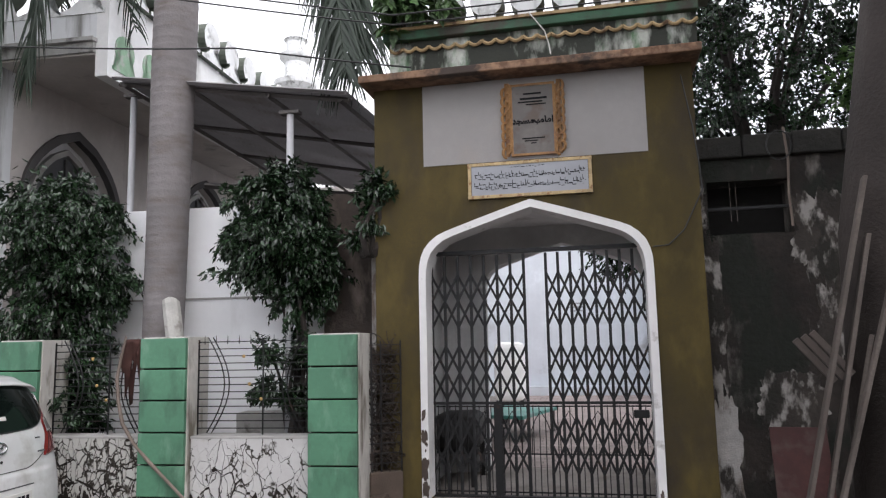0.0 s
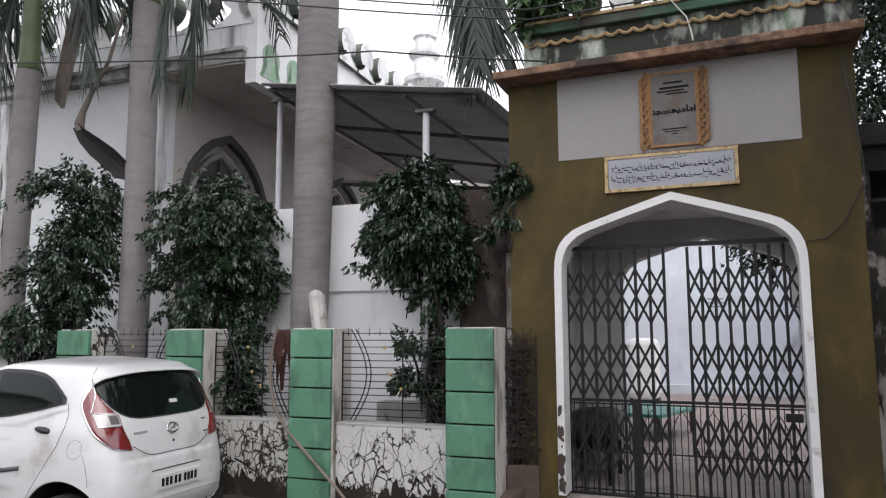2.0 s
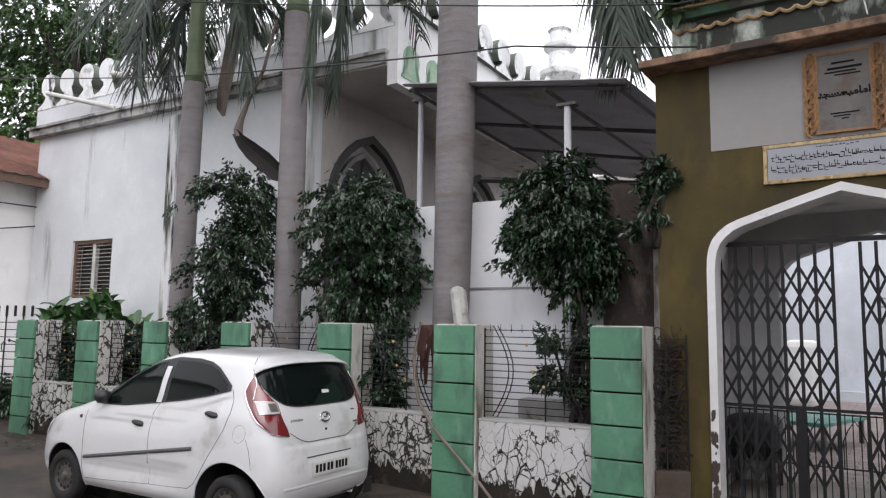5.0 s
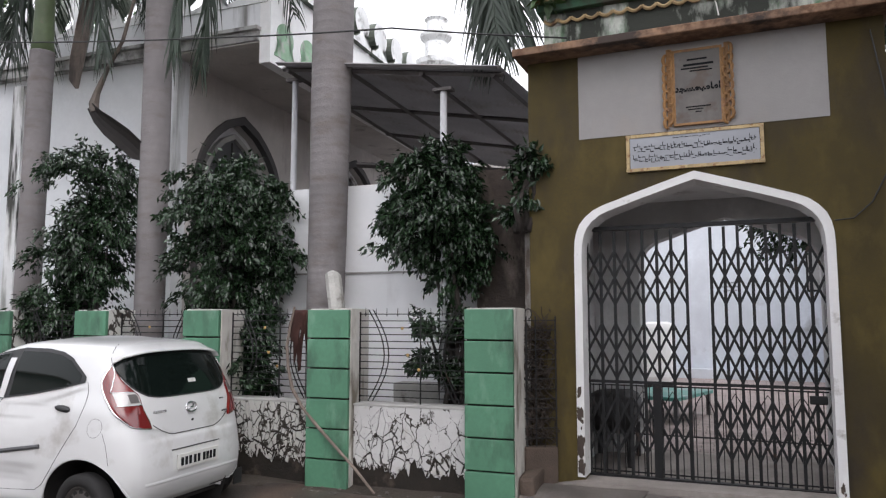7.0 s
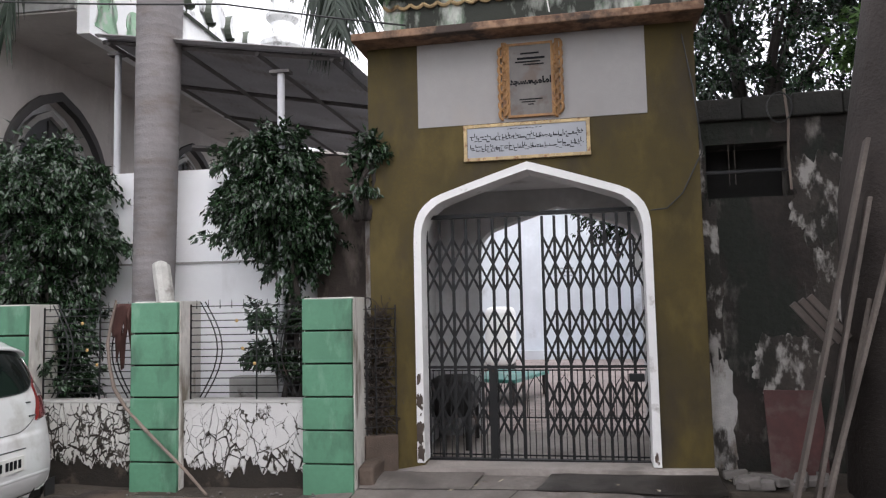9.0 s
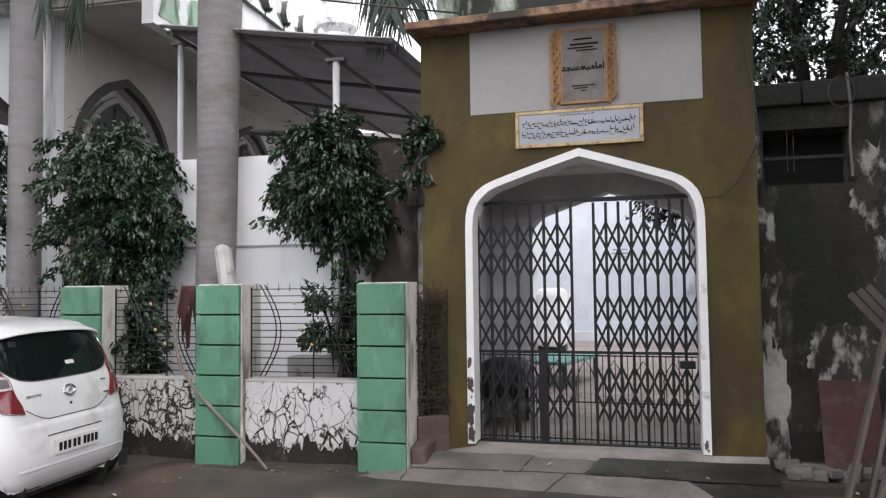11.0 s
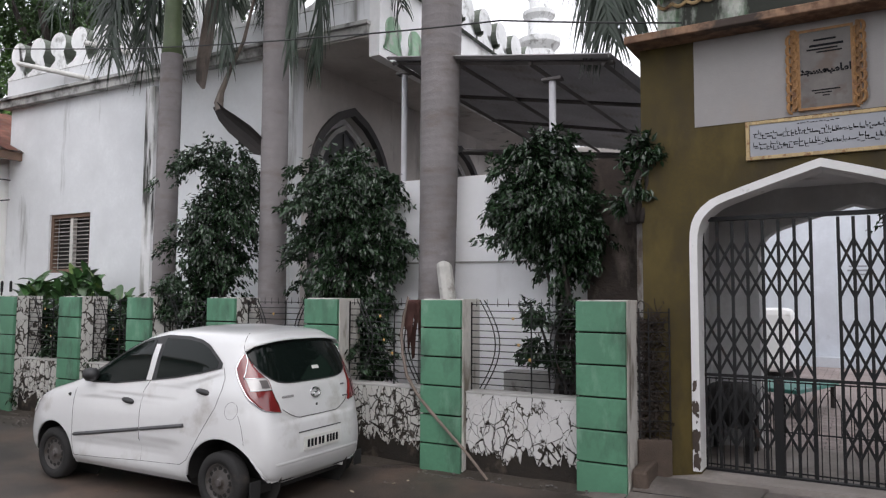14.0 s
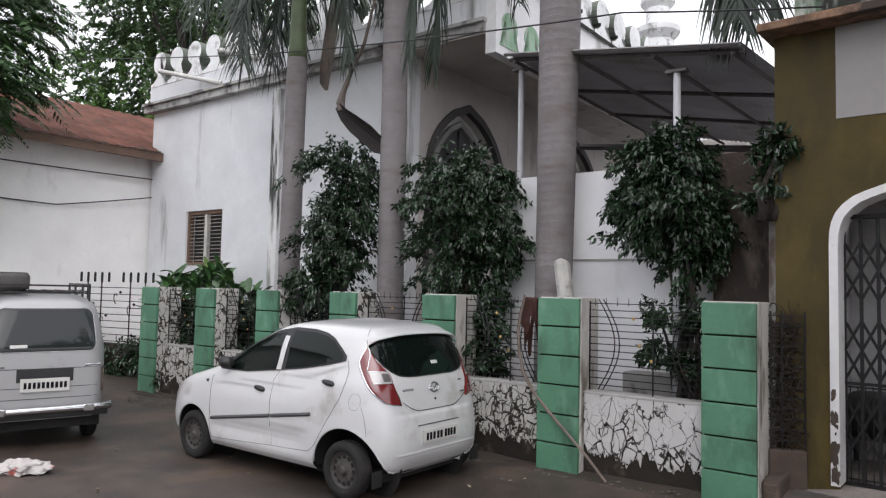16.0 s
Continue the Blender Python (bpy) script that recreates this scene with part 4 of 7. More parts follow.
for i in range(15):  # a torn cloth folded over the bar, its hem in strips
    f = i / 14
    low = 1.18 + 0.26 * noise.noise(Vector((f * 6.5, 0, 3))) + 0.12 * math.sin(f * 17)
    col = []
    for j in range(13):
        g = j / 12
        x = -1.80 + 0.19 * f + 0.02 * math.sin(g * 5 + f * 9) - 0.03 * (1 - f) * g
        if g < 0.25:
            y, z = 0.26 - 0.10 * g / 0.25 * 1.1, 1.40 + 0.19 * math.sin(g / 0.25 * math.pi / 2)
        else:
            h = (g - 0.25) / 0.75
            y, z = 0.15 - 0.015 * math.sin(f * 21 + 2) * (0.4 + h) - 0.02 * h, 1.59 - (1.59 - low) * h
        col.append(bm.verts.new((x, y, z)))
    cols.append(col)
for i, (ca, cb) in enumerate(zip(cols, cols[1:])):
    for j in range(12):
        if j > 7 and i % 4 == 3:
            continue
        bm.faces.new((ca[j], ca[j + 1], cb[j + 1], cb[j]))
bmesh.ops.solidify(bm, geom=bm.faces[:], thickness=0.006)
part("rag", bm, RAG, stick, "torn reddish-brown cloth hung over the bar", smooth=True)

# dirt washed against the foot of the fence, with grit in it
bm, rows = bmesh.new(), []
for i in range(141):
    x = -8.6 + 0.065 * i
    w = 0.17 + 0.10 * noise.noise(Vector((x * 1.3, 0, 5))) + 0.05 * noise.noise(Vector((x * 6, 0, 8)))
    h = 0.0 + 0.025 * noise.noise(Vector((x * 2.1, 0, 2)))
    rows.append([bm.verts.new((x, 0.12, h + 0.02)), bm.verts.new((x, -0.03, h)), bm.verts.new((x, -0.03 - w * 0.55, h * 0.35)), bm.verts.new((x, -0.03 - w, -0.02))])
for ra, rb in zip(rows, rows[1:]):
    for k in range(3):
        bm.faces.new((ra[k], ra[k + 1], rb[k + 1], rb[k]))
solid("dirt_strip", bm, SOIL, "dark dirt washed against the foot of the fence", "soil", BF, kind="structure", smooth=True)
bm, r2 = bmesh.new(), random.Random(77)
for k in range(420):
    x, y = r2.uniform(-8.5, 0.5), -abs(r2.gauss(0, 0.32)) - 0.05
    s0 = r2.uniform(0.006, 0.02)
    vs = bmesh.ops.create_icosphere(bm, subdivisions=1, radius=s0)["verts"]
    bmesh.ops.scale(bm, vec=(r2.uniform(0.7, 1.4), r2.uniform(0.7, 1.4), 0.6), verts=vs)
    bmesh.ops.translate(bm, vec=(x, y, 0.045 * max(0.0, 1 + y / 0.2) + (-0.05 if y < -0.6 else -0.012)), verts=vs)
solid("gravel", bm, RUBBLE, "scattered grit and small stones along the fence", "gravel", BF, kind="stuff")

# ---- the white building behind the fence ----
house = thing("building", "white rendered prayer hall with battlements and pointed windows", "building", BF)
WX0, WX1 = -10.84, -9.66
bm = bmesh.new()
for x0, z0, x1, z1 in ((-12.2, -0.15, WX0, 5.26), (WX0, -0.15, WX1, 2.02), (WX0, 3.10, WX1, 5.26), (WX1, -0.15, -5.06, 5.26)):
    box(bm, x0, 2.2, z0, x1, 2.45, z1)
part("front_wall", bm, BUILD_WHITE, house)
part("pilaster", mesh_box(-8.2, 2.12, -0.15, -7.98, 2.199, 5.15), STREAKED, house, "rain-streaked pilaster")
part("end_wall", mesh_box(-12.2, 2.451, -0.15, -11.95, 14, 5.26), BUILD_WHITE, house)
# side wall with pointed windows, in the plane of its face
side = part("side_wall", bmesh.new(), SHADED_WASH, house)
SIDE = Matrix.Translation((-5.06 * U, 2.45 * U, 0)) @ Euler((0, 0, radians(90))).to_matrix().to_4x4()


def ogive(w, spring, top, n=8):
    """A pointed arch of two long curves."""
    half = [(math.sqrt(max(0, 1 - (k / n) ** 2 * 0.62)) * (1 - (k / n) ** 3 * 0.999) ** 0.6, k / n) for k in range(n + 1)]
    half[-1] = (0, 1)
    return [(-w * x, spring + (top - spring) * z) for x, z in half] + [(w * x, spring + (top - spring) * z) for x, z in half[-2::-1]]


edges = [0.0, 3.2, 7.2, 10.8]
BAYS = ((1.28, 0.0), (5.25, 0.12), (9.15, 0.12))
for k, (c, up) in enumerate(BAYS):
    a = [(c + x, z) for x, z in ogive(1.05, 3.42 + up, 4.66 + up)]
    n = len(a) - 1
    line = [(c - 1.05, 1.6)] + a + [(c + 1.05, 1.6)]
    rim = [(edges[k], 1.6)] + [(edges[k] + (edges[k + 1] - edges[k]) * j / n, 5.26) for j in range(n + 1)] + [(edges[k + 1], 1.6)]
    part("wall_bay", band(bmesh.new(), line, rim, 0.0, 0.25), SHADED_WASH, house).matrix_basis = SIDE
side.data = link_mesh("side_wall", mesh_box(0.0, 0.0, -0.15, 10.8, 0.25, 1.598), SHADED_WASH)
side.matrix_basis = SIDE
for c, up in BAYS:
    w = thing("window", "", "", None)
    w.parent, w.matrix_basis = house, SIDE @ Matrix.Translation((c * U, 0, up * U))
    w["label"] = "pointed window with a dark moulded frame"
    foot = 1.6 - up
    inner, outer = ogive(1.04, 3.40, 4.65), ogive(1.13, 3.42, 4.79)
    part("frame", band(bmesh.new(), [(-1.04, foot)] + inner + [(1.04, foot)], [(-1.13, foot)] + outer + [(1.13, foot)], -0.05, 0.06), WINDOW_FRAME, w)
    part("reveal", slab(bmesh.new(), [(-1.045, foot)] + ogive(1.045, 3.41, 4.655) + [(1.045, foot)], 0.20, 0.24), REVEAL, w)
    part("glazing", slab(bmesh.new(), [(-0.72, foot)] + ogive(0.72, 3.36, 4.44) + [(0.72, foot)], 0.185, 0.199), DARK_PANE, w, "dark glazing")
    i2, o2 = ogive(0.71, 3.37, 4.43), ogive(0.78, 3.39, 4.52)
    part("inner_frame", band(bmesh.new(), [(-0.71, foot)] + i2 + [(0.71, foot)], [(-0.78, foot)] + o2 + [(0.78, foot)], 0.12, 0.198), GREY_PLASTER, w)
    for x in (-0.36, 0.0, 0.36):
        part("mullion", mesh_box(x - 0.02, 0.15, foot, x + 0.02, 0.184, 4.36 if x == 0 else 4.05), WINDOW_FRAME, w)
part("roof", mesh_box(-12.35, 2.05, 5.262, -3.62, 14, 5.42), EAVE, house, "weathered grey roof slab")
part("eave_lip", mesh_box(-12.36, 2.0, 5.40, -3.60, 2.2, 5.45), EAVE, house)
part("soffit", mesh_box(-5.05, 2.08, 5.235, -3.63, 13.9, 5.258), SHADED_WASH, house, "soffit with the eave's shade put into its dull wash")
part("fascia", mesh_box(-3.62, 2.1, 4.95, -3.45, 14, 6.12), WHITEWASH, house, "white fascia with green panels")
for k in range(9):
    c = 2.45 + 0.62 * k
    pan = part("fascia_panel", slab(bmesh.new(), [(x, z) for x, z in merlon(0.5, 0.52)], -0.012, 0.0), FASCIA_GREEN, house)
    pan.matrix_basis = Matrix.Translation((-3.45 * U, c * U, 5.08 * U)) @ Euler((0, 0, radians(90))).to_matrix().to_4x4()
part("front_parapet", mesh_box(-12.2, 2.1, 5.45, -3.62, 2.32, 5.80), BUILD_WHITE, house)
mer = at(part("merlon", merlon_mesh(0.62, 0.72, 0.24, 0.37, 0.11), [MERLON, MERLON_RIM], house), -11.88, 2.21, 5.80)
for k in range(1, 14):
    more(mer, -11.88 + 0.62 * k, 2.21, 5.80)
mer2 = at(part("merlon", merlon_mesh(0.66, 0.66, 0.34, 0.40, 0.13), [MERLON, MERLON_RIM], house), -3.53, 2.5, 6.12, 0, 0, 90)
for k in range(1, 14):
    more(mer2, -3.53, 2.5 + 0.72 * k, 6.12, 0, 0, 90)
for i, (x, z, ln) in enumerate(((-11.3, 5.93, 1.6), (-9.35, 6.0, 0.8))):
    sp = part("spout", sweep(bmesh.new(), [(x, 1.75, z), (x + ln, 2.1, z - 0.42 * ln / 1.6)], 0.045, 10), PIPE_WHITE, house, "white plastic waste pipe")
# barred window of the front
w = thing("window", "", "", None)
w.parent = house
w["label"] = "timber window with rusty horizontal bars"
part("window_frame", band(bmesh.new(), [(WX0 + 0.07, 2.09), (WX1 - 0.07, 2.09), (WX1 - 0.07, 3.03), (WX0 + 0.07, 3.03), (WX0 + 0.07, 2.09)], [(WX0, 2.02), (WX1, 2.02), (WX1, 3.10), (WX0, 3.10), (WX0, 2.02)], 2.24, 2.34), BROWN_WOOD, w)
part("mullion", mesh_box(-10.29, 2.25, 2.09, -10.21, 2.33, 3.03), PIPE_WHITE, w)
# near-black sheet stands for the unlit room behind the bars
part("shutter", mesh_box(WX0 + 0.07, 2.36, 2.09, WX1 - 0.07, 2.39, 3.03), SHADE_DARK, w)
for k in range(13):
    part("bar", mesh_box(WX0 + 0.07, 2.26, 2.12 + 0.072 * k, WX1 - 0.07, 2.275, 2.135 + 0.072 * k), RUSTY, w)

# plinth behind the planting strip, and the soil
solid("planting_soil", rough(mesh_box(-8.5, 0.31, -0.1, 0.36, 2.18, 0.30), 0.0), SOIL, "dark garden soil behind the fence", "soil", BF, kind="structure")

solid("planter_kerb", rough(mesh_box(-1.095, 0.96, 0.2, 0.34, 1.18, 0.85, bevel=0.02), 0.03, 4), GREY_PLASTER, "crumbling damp kerb behind the fig", "wall", BF, kind="structure")

# white boundary wall under the shed
bw = thing("boundary_wall", "plain white boundary wall with a grey ledge line", "wall", BF, kind="structure")
part("wall", mesh_box(-2.9, 1.24, -0.1, -0.22, 1.40, 2.99), BOUNDARY, bw)
part("ledge", mesh_box(-2.88, 1.225, 2.0, -0.23, 1.25, 2.02), GREY_PLASTER, bw)
stained = solid("wall_stained", rough(mesh_box(-0.2, 1.0, -0.1, 0.43, 1.9, 3.0), 0.01, 3), DAMP_WALL, "damp-stained old wall joining the gateway", "wall", BF, kind="structure")

bare = solid("peeling_strip", rough(mesh_box(0.34, 0.80, -0.1, 0.43, 0.998, 2.75), 0.015, 4), STRIP, "narrow pier of peeling white plaster beside the gateway", "wall", BF, kind="structure")

# ---- sheet-metal shed roof between the building and the gate ----
shed = thing("shed", "lean-to roof of dark corrugated sheet on steel posts", "shed", BF)
bm = bmesh.new()
NX, NY = 96, 4
P00, P10, P01, P11 = Vector((-2.60, 1.05, 4.46)), Vector((0.17, 0.55, 3.90)), Vector((-3.3, 7.5, 4.80)), Vector((0.65, 7.5, 4.02))
g = [[bm.verts.new(P00.lerp(P10, i / NX).lerp(P01.lerp(P11, i / NX), j / NY) + Vector((0, 0, 0.014 * (-1) ** i))) for i in range(NX + 1)] for j in range(NY + 1)]
for ra, rb in zip(g, g[1:]):
    for k in range(NX):
        bm.faces.new((ra[k], ra[k + 1], rb[k + 1], rb[k]))
bmesh.ops.solidify(bm, geom=bm.faces[:], thickness=0.006)
part("sheet", bm, SHEET, shed)
for f in (0.03, 0.35, 0.68, 0.97):
    a, b = P00.lerp(P10, f), P01.lerp(P11, f)
    part("rafter", sweep(bmesh.new(), [a - Vector((0, -0.05, 0.07)), b - Vector((0, 0, 0.07))], 0.028, 4), DARK_STEEL, shed)
for f in (0.015, 0.3, 0.6):
    a, b = P00.lerp(P01, f), P10.lerp(P11, f)
    part("purlin", sweep(bmesh.new(), [a - Vector((0, 0, 0.05)), b - Vector((0, 0, 0.05))], 0.026, 4), DARK_STEEL, shed)
for x, y, z in ((-2.64, 1.46, 4.37), (-0.47, 0.76, 3.79)):
    po = part("post", sweep(bmesh.new(), [(x, y, 0), (x, y, z)], 0.036, 12), POST_GREY, shed, "light grey steel pipe post", smooth=True)
    part("cap", mesh_box(x - 0.1, y - 0.05, z, x + 0.1, y + 0.05, z + 0.03), DARK_STEEL, po)
part("edge_strip", sweep(bmesh.new(), [P00 + Vector((0, -0.03, -0.02)), P10 + Vector((0, -0.03, -0.02))], 0.045, 4, flat=0.5), SHEET, shed, "folded sheet along the eave")
part("tie_beam", sweep(bmesh.new(), [(-3.4, 4.6, 4.05), (0.9, 4.6, 3.55)], 0.05, 4), DARK_STEEL, shed)

solid("wall_shed_back", box(mesh_box(-3.5, 7.62, -0.1, 0.28, 7.8, 4.6), 0.281, 7.62, 3.35, 0.75, 7.8, 4.6), SHADED_WASH, "wall closing the back of the shed, shade put into its dull wash", "wall", BF, kind="structure")

# ---- minaret far behind ----
mn = thing("minaret", "distant pale minaret with ringed balconies", "minaret", pose(-11.0, 20, 0))
part("shaft", lathe(bmesh.new(), [(0.75, 0), (0.62, 11.6)], 16), MERLON, mn, smooth=False)
part("balcony", lathe(bmesh.new(), [(0.6, 11.6), (0.85, 11.9), (0.88, 12.1), (0.6, 12.15), (0.48, 12.2), (0.46, 12.9), (0.66, 13.1), (0.68, 13.25), (0.5, 13.3), (0.4, 13.4), (0.4, 13.8), (0.5, 13.9), (0.42, 14.0), (0.1, 14.1)], 16), MERLON, mn)

# ---- tiled house and white wall to the far left ----
LF = pose(-14.25, 1.6, 0, 0, 0, 92)
tiled = thing("tiled_house", "low white house with a red tiled roof", "house", LF)
part("wall", mesh_box(-14, 0.0, -0.1, 4, 0.3, 4.55), TILED_WHITE, tiled)
bm = bmesh.new()
NX, NY = 150, 12
g = [[bm.verts.new((-14.5 + 21 * i / NX, -0.55 + 5.0 * j / NY, 4.36 + 1.9 * j / NY + 0.035 * (i % 2) + 0.02 * (j % 2))) for i in range(NX + 1)] for j in range(NY + 1)]
for ra, rb in zip(g, g[1:]):
    for k in range(NX):
        bm.faces.new((ra[k], ra[k + 1], rb[k + 1], rb[k]))
bmesh.ops.solidify(bm, geom=bm.faces[:], thickness=0.04)
part("roof", bm, ROOF_TILE, tiled, "faded red tile roof")
part("fascia_board", mesh_box(-14.4, -0.5, 4.20, 6.2, -0.44, 4.36), BROWN_WOOD, tiled)

# ---- parked cars, in metres: x forward from the rear axle, y to the car's left, z up ----
class Shell:
    """A car body as a stack of rounded outlines; places on its skin by angle and height."""

    def __init__(self, z, rear, front, half, power):
        self.z, self.rear, self.front, self.half, self.power = (np.array(q, float) for q in (z, rear, front, half, power))

    def level(self, z):
        i = int(np.clip(np.searchsorted(self.z, z) - 1, 0, len(self.z) - 2))
        f = (z - self.z[i]) / (self.z[i + 1] - self.z[i])
        out = []
        for q in (self.rear, self.front, self.half, self.power):
            a, b = q[i], q[i + 1]
            m0 = (q[i + 1] - q[max(i - 1, 0)]) / (self.z[i + 1] - self.z[max(i - 1, 0)]) * (self.z[i + 1] - self.z[i])
            m1 = (q[min(i + 2, len(q) - 1)] - q[i]) / (self.z[min(i + 2, len(q) - 1)] - self.z[i]) * (self.z[i + 1] - self.z[i])
            out.append((2 * f**3 - 3 * f**2 + 1) * a + (f**3 - 2 * f**2 + f) * m0 + (-2 * f**3 + 3 * f**2) * b + (f**3 - f**2) * m1)
        return out

    def skin(self, deg, z, off=0.0):
        """deg 0 at the rear's middle, 90 at the left side, 180 in front."""
        r, f, w, p = self.level(z)
        a = radians(deg)
        c, s = math.cos(a), math.sin(a)
        k = 2 / p
        x = (r + f) / 2 - math.copysign(abs(c) ** k, c) * ((f - r) / 2 + off)
        return Vector((x, math.copysign(abs(s) ** k, s) * (w + off), z))

    def side(self, x, z, off=0.0, left=1):
        r, f, w, p = self.level(z)
        t = min(0.9999, abs((x - (r + f) / 2) / ((f - r) / 2)))
        return Vector((x, left * ((1 - t**p) ** (1 / p) * w + off), z))

    def tail(self, y, z, off=0.0):
        r, f, w, p = self.level(z)
        t = min(0.9999, abs(y / w))
        return Vector(((r + f) / 2 - (1 - t**p) ** (1 / p) * (f - r) / 2 - off, y, z))

    def body(self, n=132, steps=46):
        bm = bmesh.new()
        rings = []
        for z in np.linspace(self.z[0], self.z[-1], steps):
            rings.append([bm.verts.new(self.skin(360 * k / n, z)) for k in range(n)])
        for a, b in zip(rings, rings[1:]):
            for k in range(n):
                bm.faces.new((a[k], a[(k + 1) % n], b[(k + 1) % n], b[k]))
        r, f, w, p = self.level(self.z[-1])
        last = rings[-1]
        for g in (0.8, 0.55, 0.28):
            new_ring = []
            for k in range(n):
                q = self.skin(360 * k / n, self.z[-1])
                cx = (r + f) / 2
                new_ring.append(bm.verts.new((cx + (q.x - cx) * g, q.y * g, self.z[-1] + 0.012 * (1 - g * g))))
            for k in range(n):
                bm.faces.new((last[k], last[(k + 1) % n], new_ring[(k + 1) % n], new_ring[k]))
            last = new_ring
        bm.faces.new(last)
        return bm


def patch(grid_pts):
    """A sheet through rows of places."""
    bm = bmesh.new()
    g = [[bm.verts.new(p) for p in row] for row in grid_pts]
    for ra, rb in zip(g, g[1:]):
        for k in range(len(ra) - 1):
            bm.faces.new((ra[k], ra[k + 1], rb[k + 1], rb[k]))
    return bm


def side_patch(sh, xs, low, high, rows=6, off=0.004, left=1):
    return patch([[sh.side(x, low(x) + (high(x) - low(x)) * j / rows, off, left) for x in xs] for j in range(rows + 1)])


def open_arches(bm, centres, z, r):
    """Opens round wheel arches in the sides of a body."""
    def away(v):
        return min((math.hypot(v.co.x - x, v.co.z - z), x) for x in centres)
    gone = [f for f in bm.faces if all(abs(v.co.y) > 0.45 and away(v)[0] < r for v in f.verts)]
    bmesh.ops.delete(bm, geom=gone, context="FACES")
    for v in bm.verts:
        d, x = away(v)
        if abs(v.co.y) > 0.45 and 0.01 < d < r + 0.012:
            v.co.x, v.co.z = x + (v.co.x - x) * r / d, z + (v.co.z - z) * r / d
    return bm


def disc(y0, y1, x, z, r, seg=32):
    bm = lathe(bmesh.new(), [(r, y0), (r, y1)], seg)
    bmesh.ops.rotate(bm, matrix=Matrix.Rotation(radians(-90), 3, "X"), verts=bm.verts)
    bmesh.ops.translate(bm, vec=(x, 0, z), verts=bm.verts)
    return bm


def wheel(car, x, y, r, width, left):
    """Tyre, pressed steel rim with holes, hub; the outer face away from the car."""
    wh = thing("wheel", "", "", None)
    wh.parent = car
    wh.matrix_basis = Matrix.Translation((x, y, r)) @ Matrix.Rotation(radians(-90 if left else 90), 4, "X")
    h = width / 2
    prof = [(r * 0.63, -h * 0.9), (r * 0.80, -h), (r * 0.95, -h * 0.86), (r, -h * 0.6), (r, h * 0.6), (r * 0.95, h * 0.86), (r * 0.80, h), (r * 0.64, h * 0.9), (r * 0.62, h * 0.6), (r * 0.62, -h * 0.9)]
    part("tyre", lathe(bmesh.new(), prof, 40, caps=False), RUBBER, wh, smooth=True, unit=1)
    rim = part("rim", lathe(bmesh.new(), [(r * 0.63, h * 0.75), (r * 0.60, h * 0.82), (r * 0.57, h * 0.45), (r * 0.46, h * 0.55), (r * 0.30, h * 0.72), (r * 0.18, h * 0.62), (r * 0.15, h * 0.75), (0.01, h * 0.8)], 36, caps=False), STEEL_RIM, wh, "dull pressed-steel rim", smooth=True, unit=1)
    hole = None
    for k in range(12):
        a = 2 * math.pi * k / 12
        if hole is None:
            hole = part("rim_hole", lathe(bmesh.new(), [(0.024, 0), (0.021, 0.004), (0.001, 0.004)], 10), SHADE_DARK, rim, unit=1)
            first_hole = hole
        else:
            hole = first_hole.copy()
            scene.collection.objects.link(hole)
        hole.location = (math.cos(a) * r * 0.45, math.sin(a) * r * 0.45, h * 0.555)
    part("hub", lathe(bmesh.new(), [(r * 0.13, h * 0.7), (r * 0.11, h * 0.95), (0.01, h * 1.0)], 16), DARK_STEEL, rim, unit=1)


hatch = Shell(
    [0.21, 0.27, 0.40, 0.545, 0.67, 0.80, 0.90, 0.995, 1.07, 1.175, 1.30, 1.42, 1.51, 1.565, 1.605],
    [-0.40, -0.47, -0.51, -0.515, -0.50, -0.48, -0.46, -0.44, -0.42, -0.375, -0.32, -0.26, -0.20, -0.06, 0.42],
    [2.74, 2.86, 2.91, 2.91, 2.88, 2.80, 2.62, 2.28, 2.06, 1.86, 1.63, 1.39, 1.18, 0.98, 0.68],
    [0.80, 0.845, 0.865, 0.87, 0.87, 0.865, 0.855, 0.84, 0.825, 0.795, 0.765, 0.725, 0.68, 0.61, 0.38],
    [7.2, 7.2, 7.2, 7.0, 6.9, 6.7, 6.4, 6.2, 5.9, 5.6, 5.3, 5.0, 4.5, 3.8, 3.0],
)
CAR = pose(-4.70, -1.985, -0.058, 0, 0, -177.9)
car = thing("hatchback_car", "small white hatchback parked beside the fence", "car", CAR, unit=1)
AXLES = ((-0.06, 0.385), (2.31, 0.345))  # where each axle stands, and how wide its arch opens


def lerp_line(pts):
    xs, zs = zip(*sorted(pts))
    return lambda x: float(np.interp(x, xs, zs))


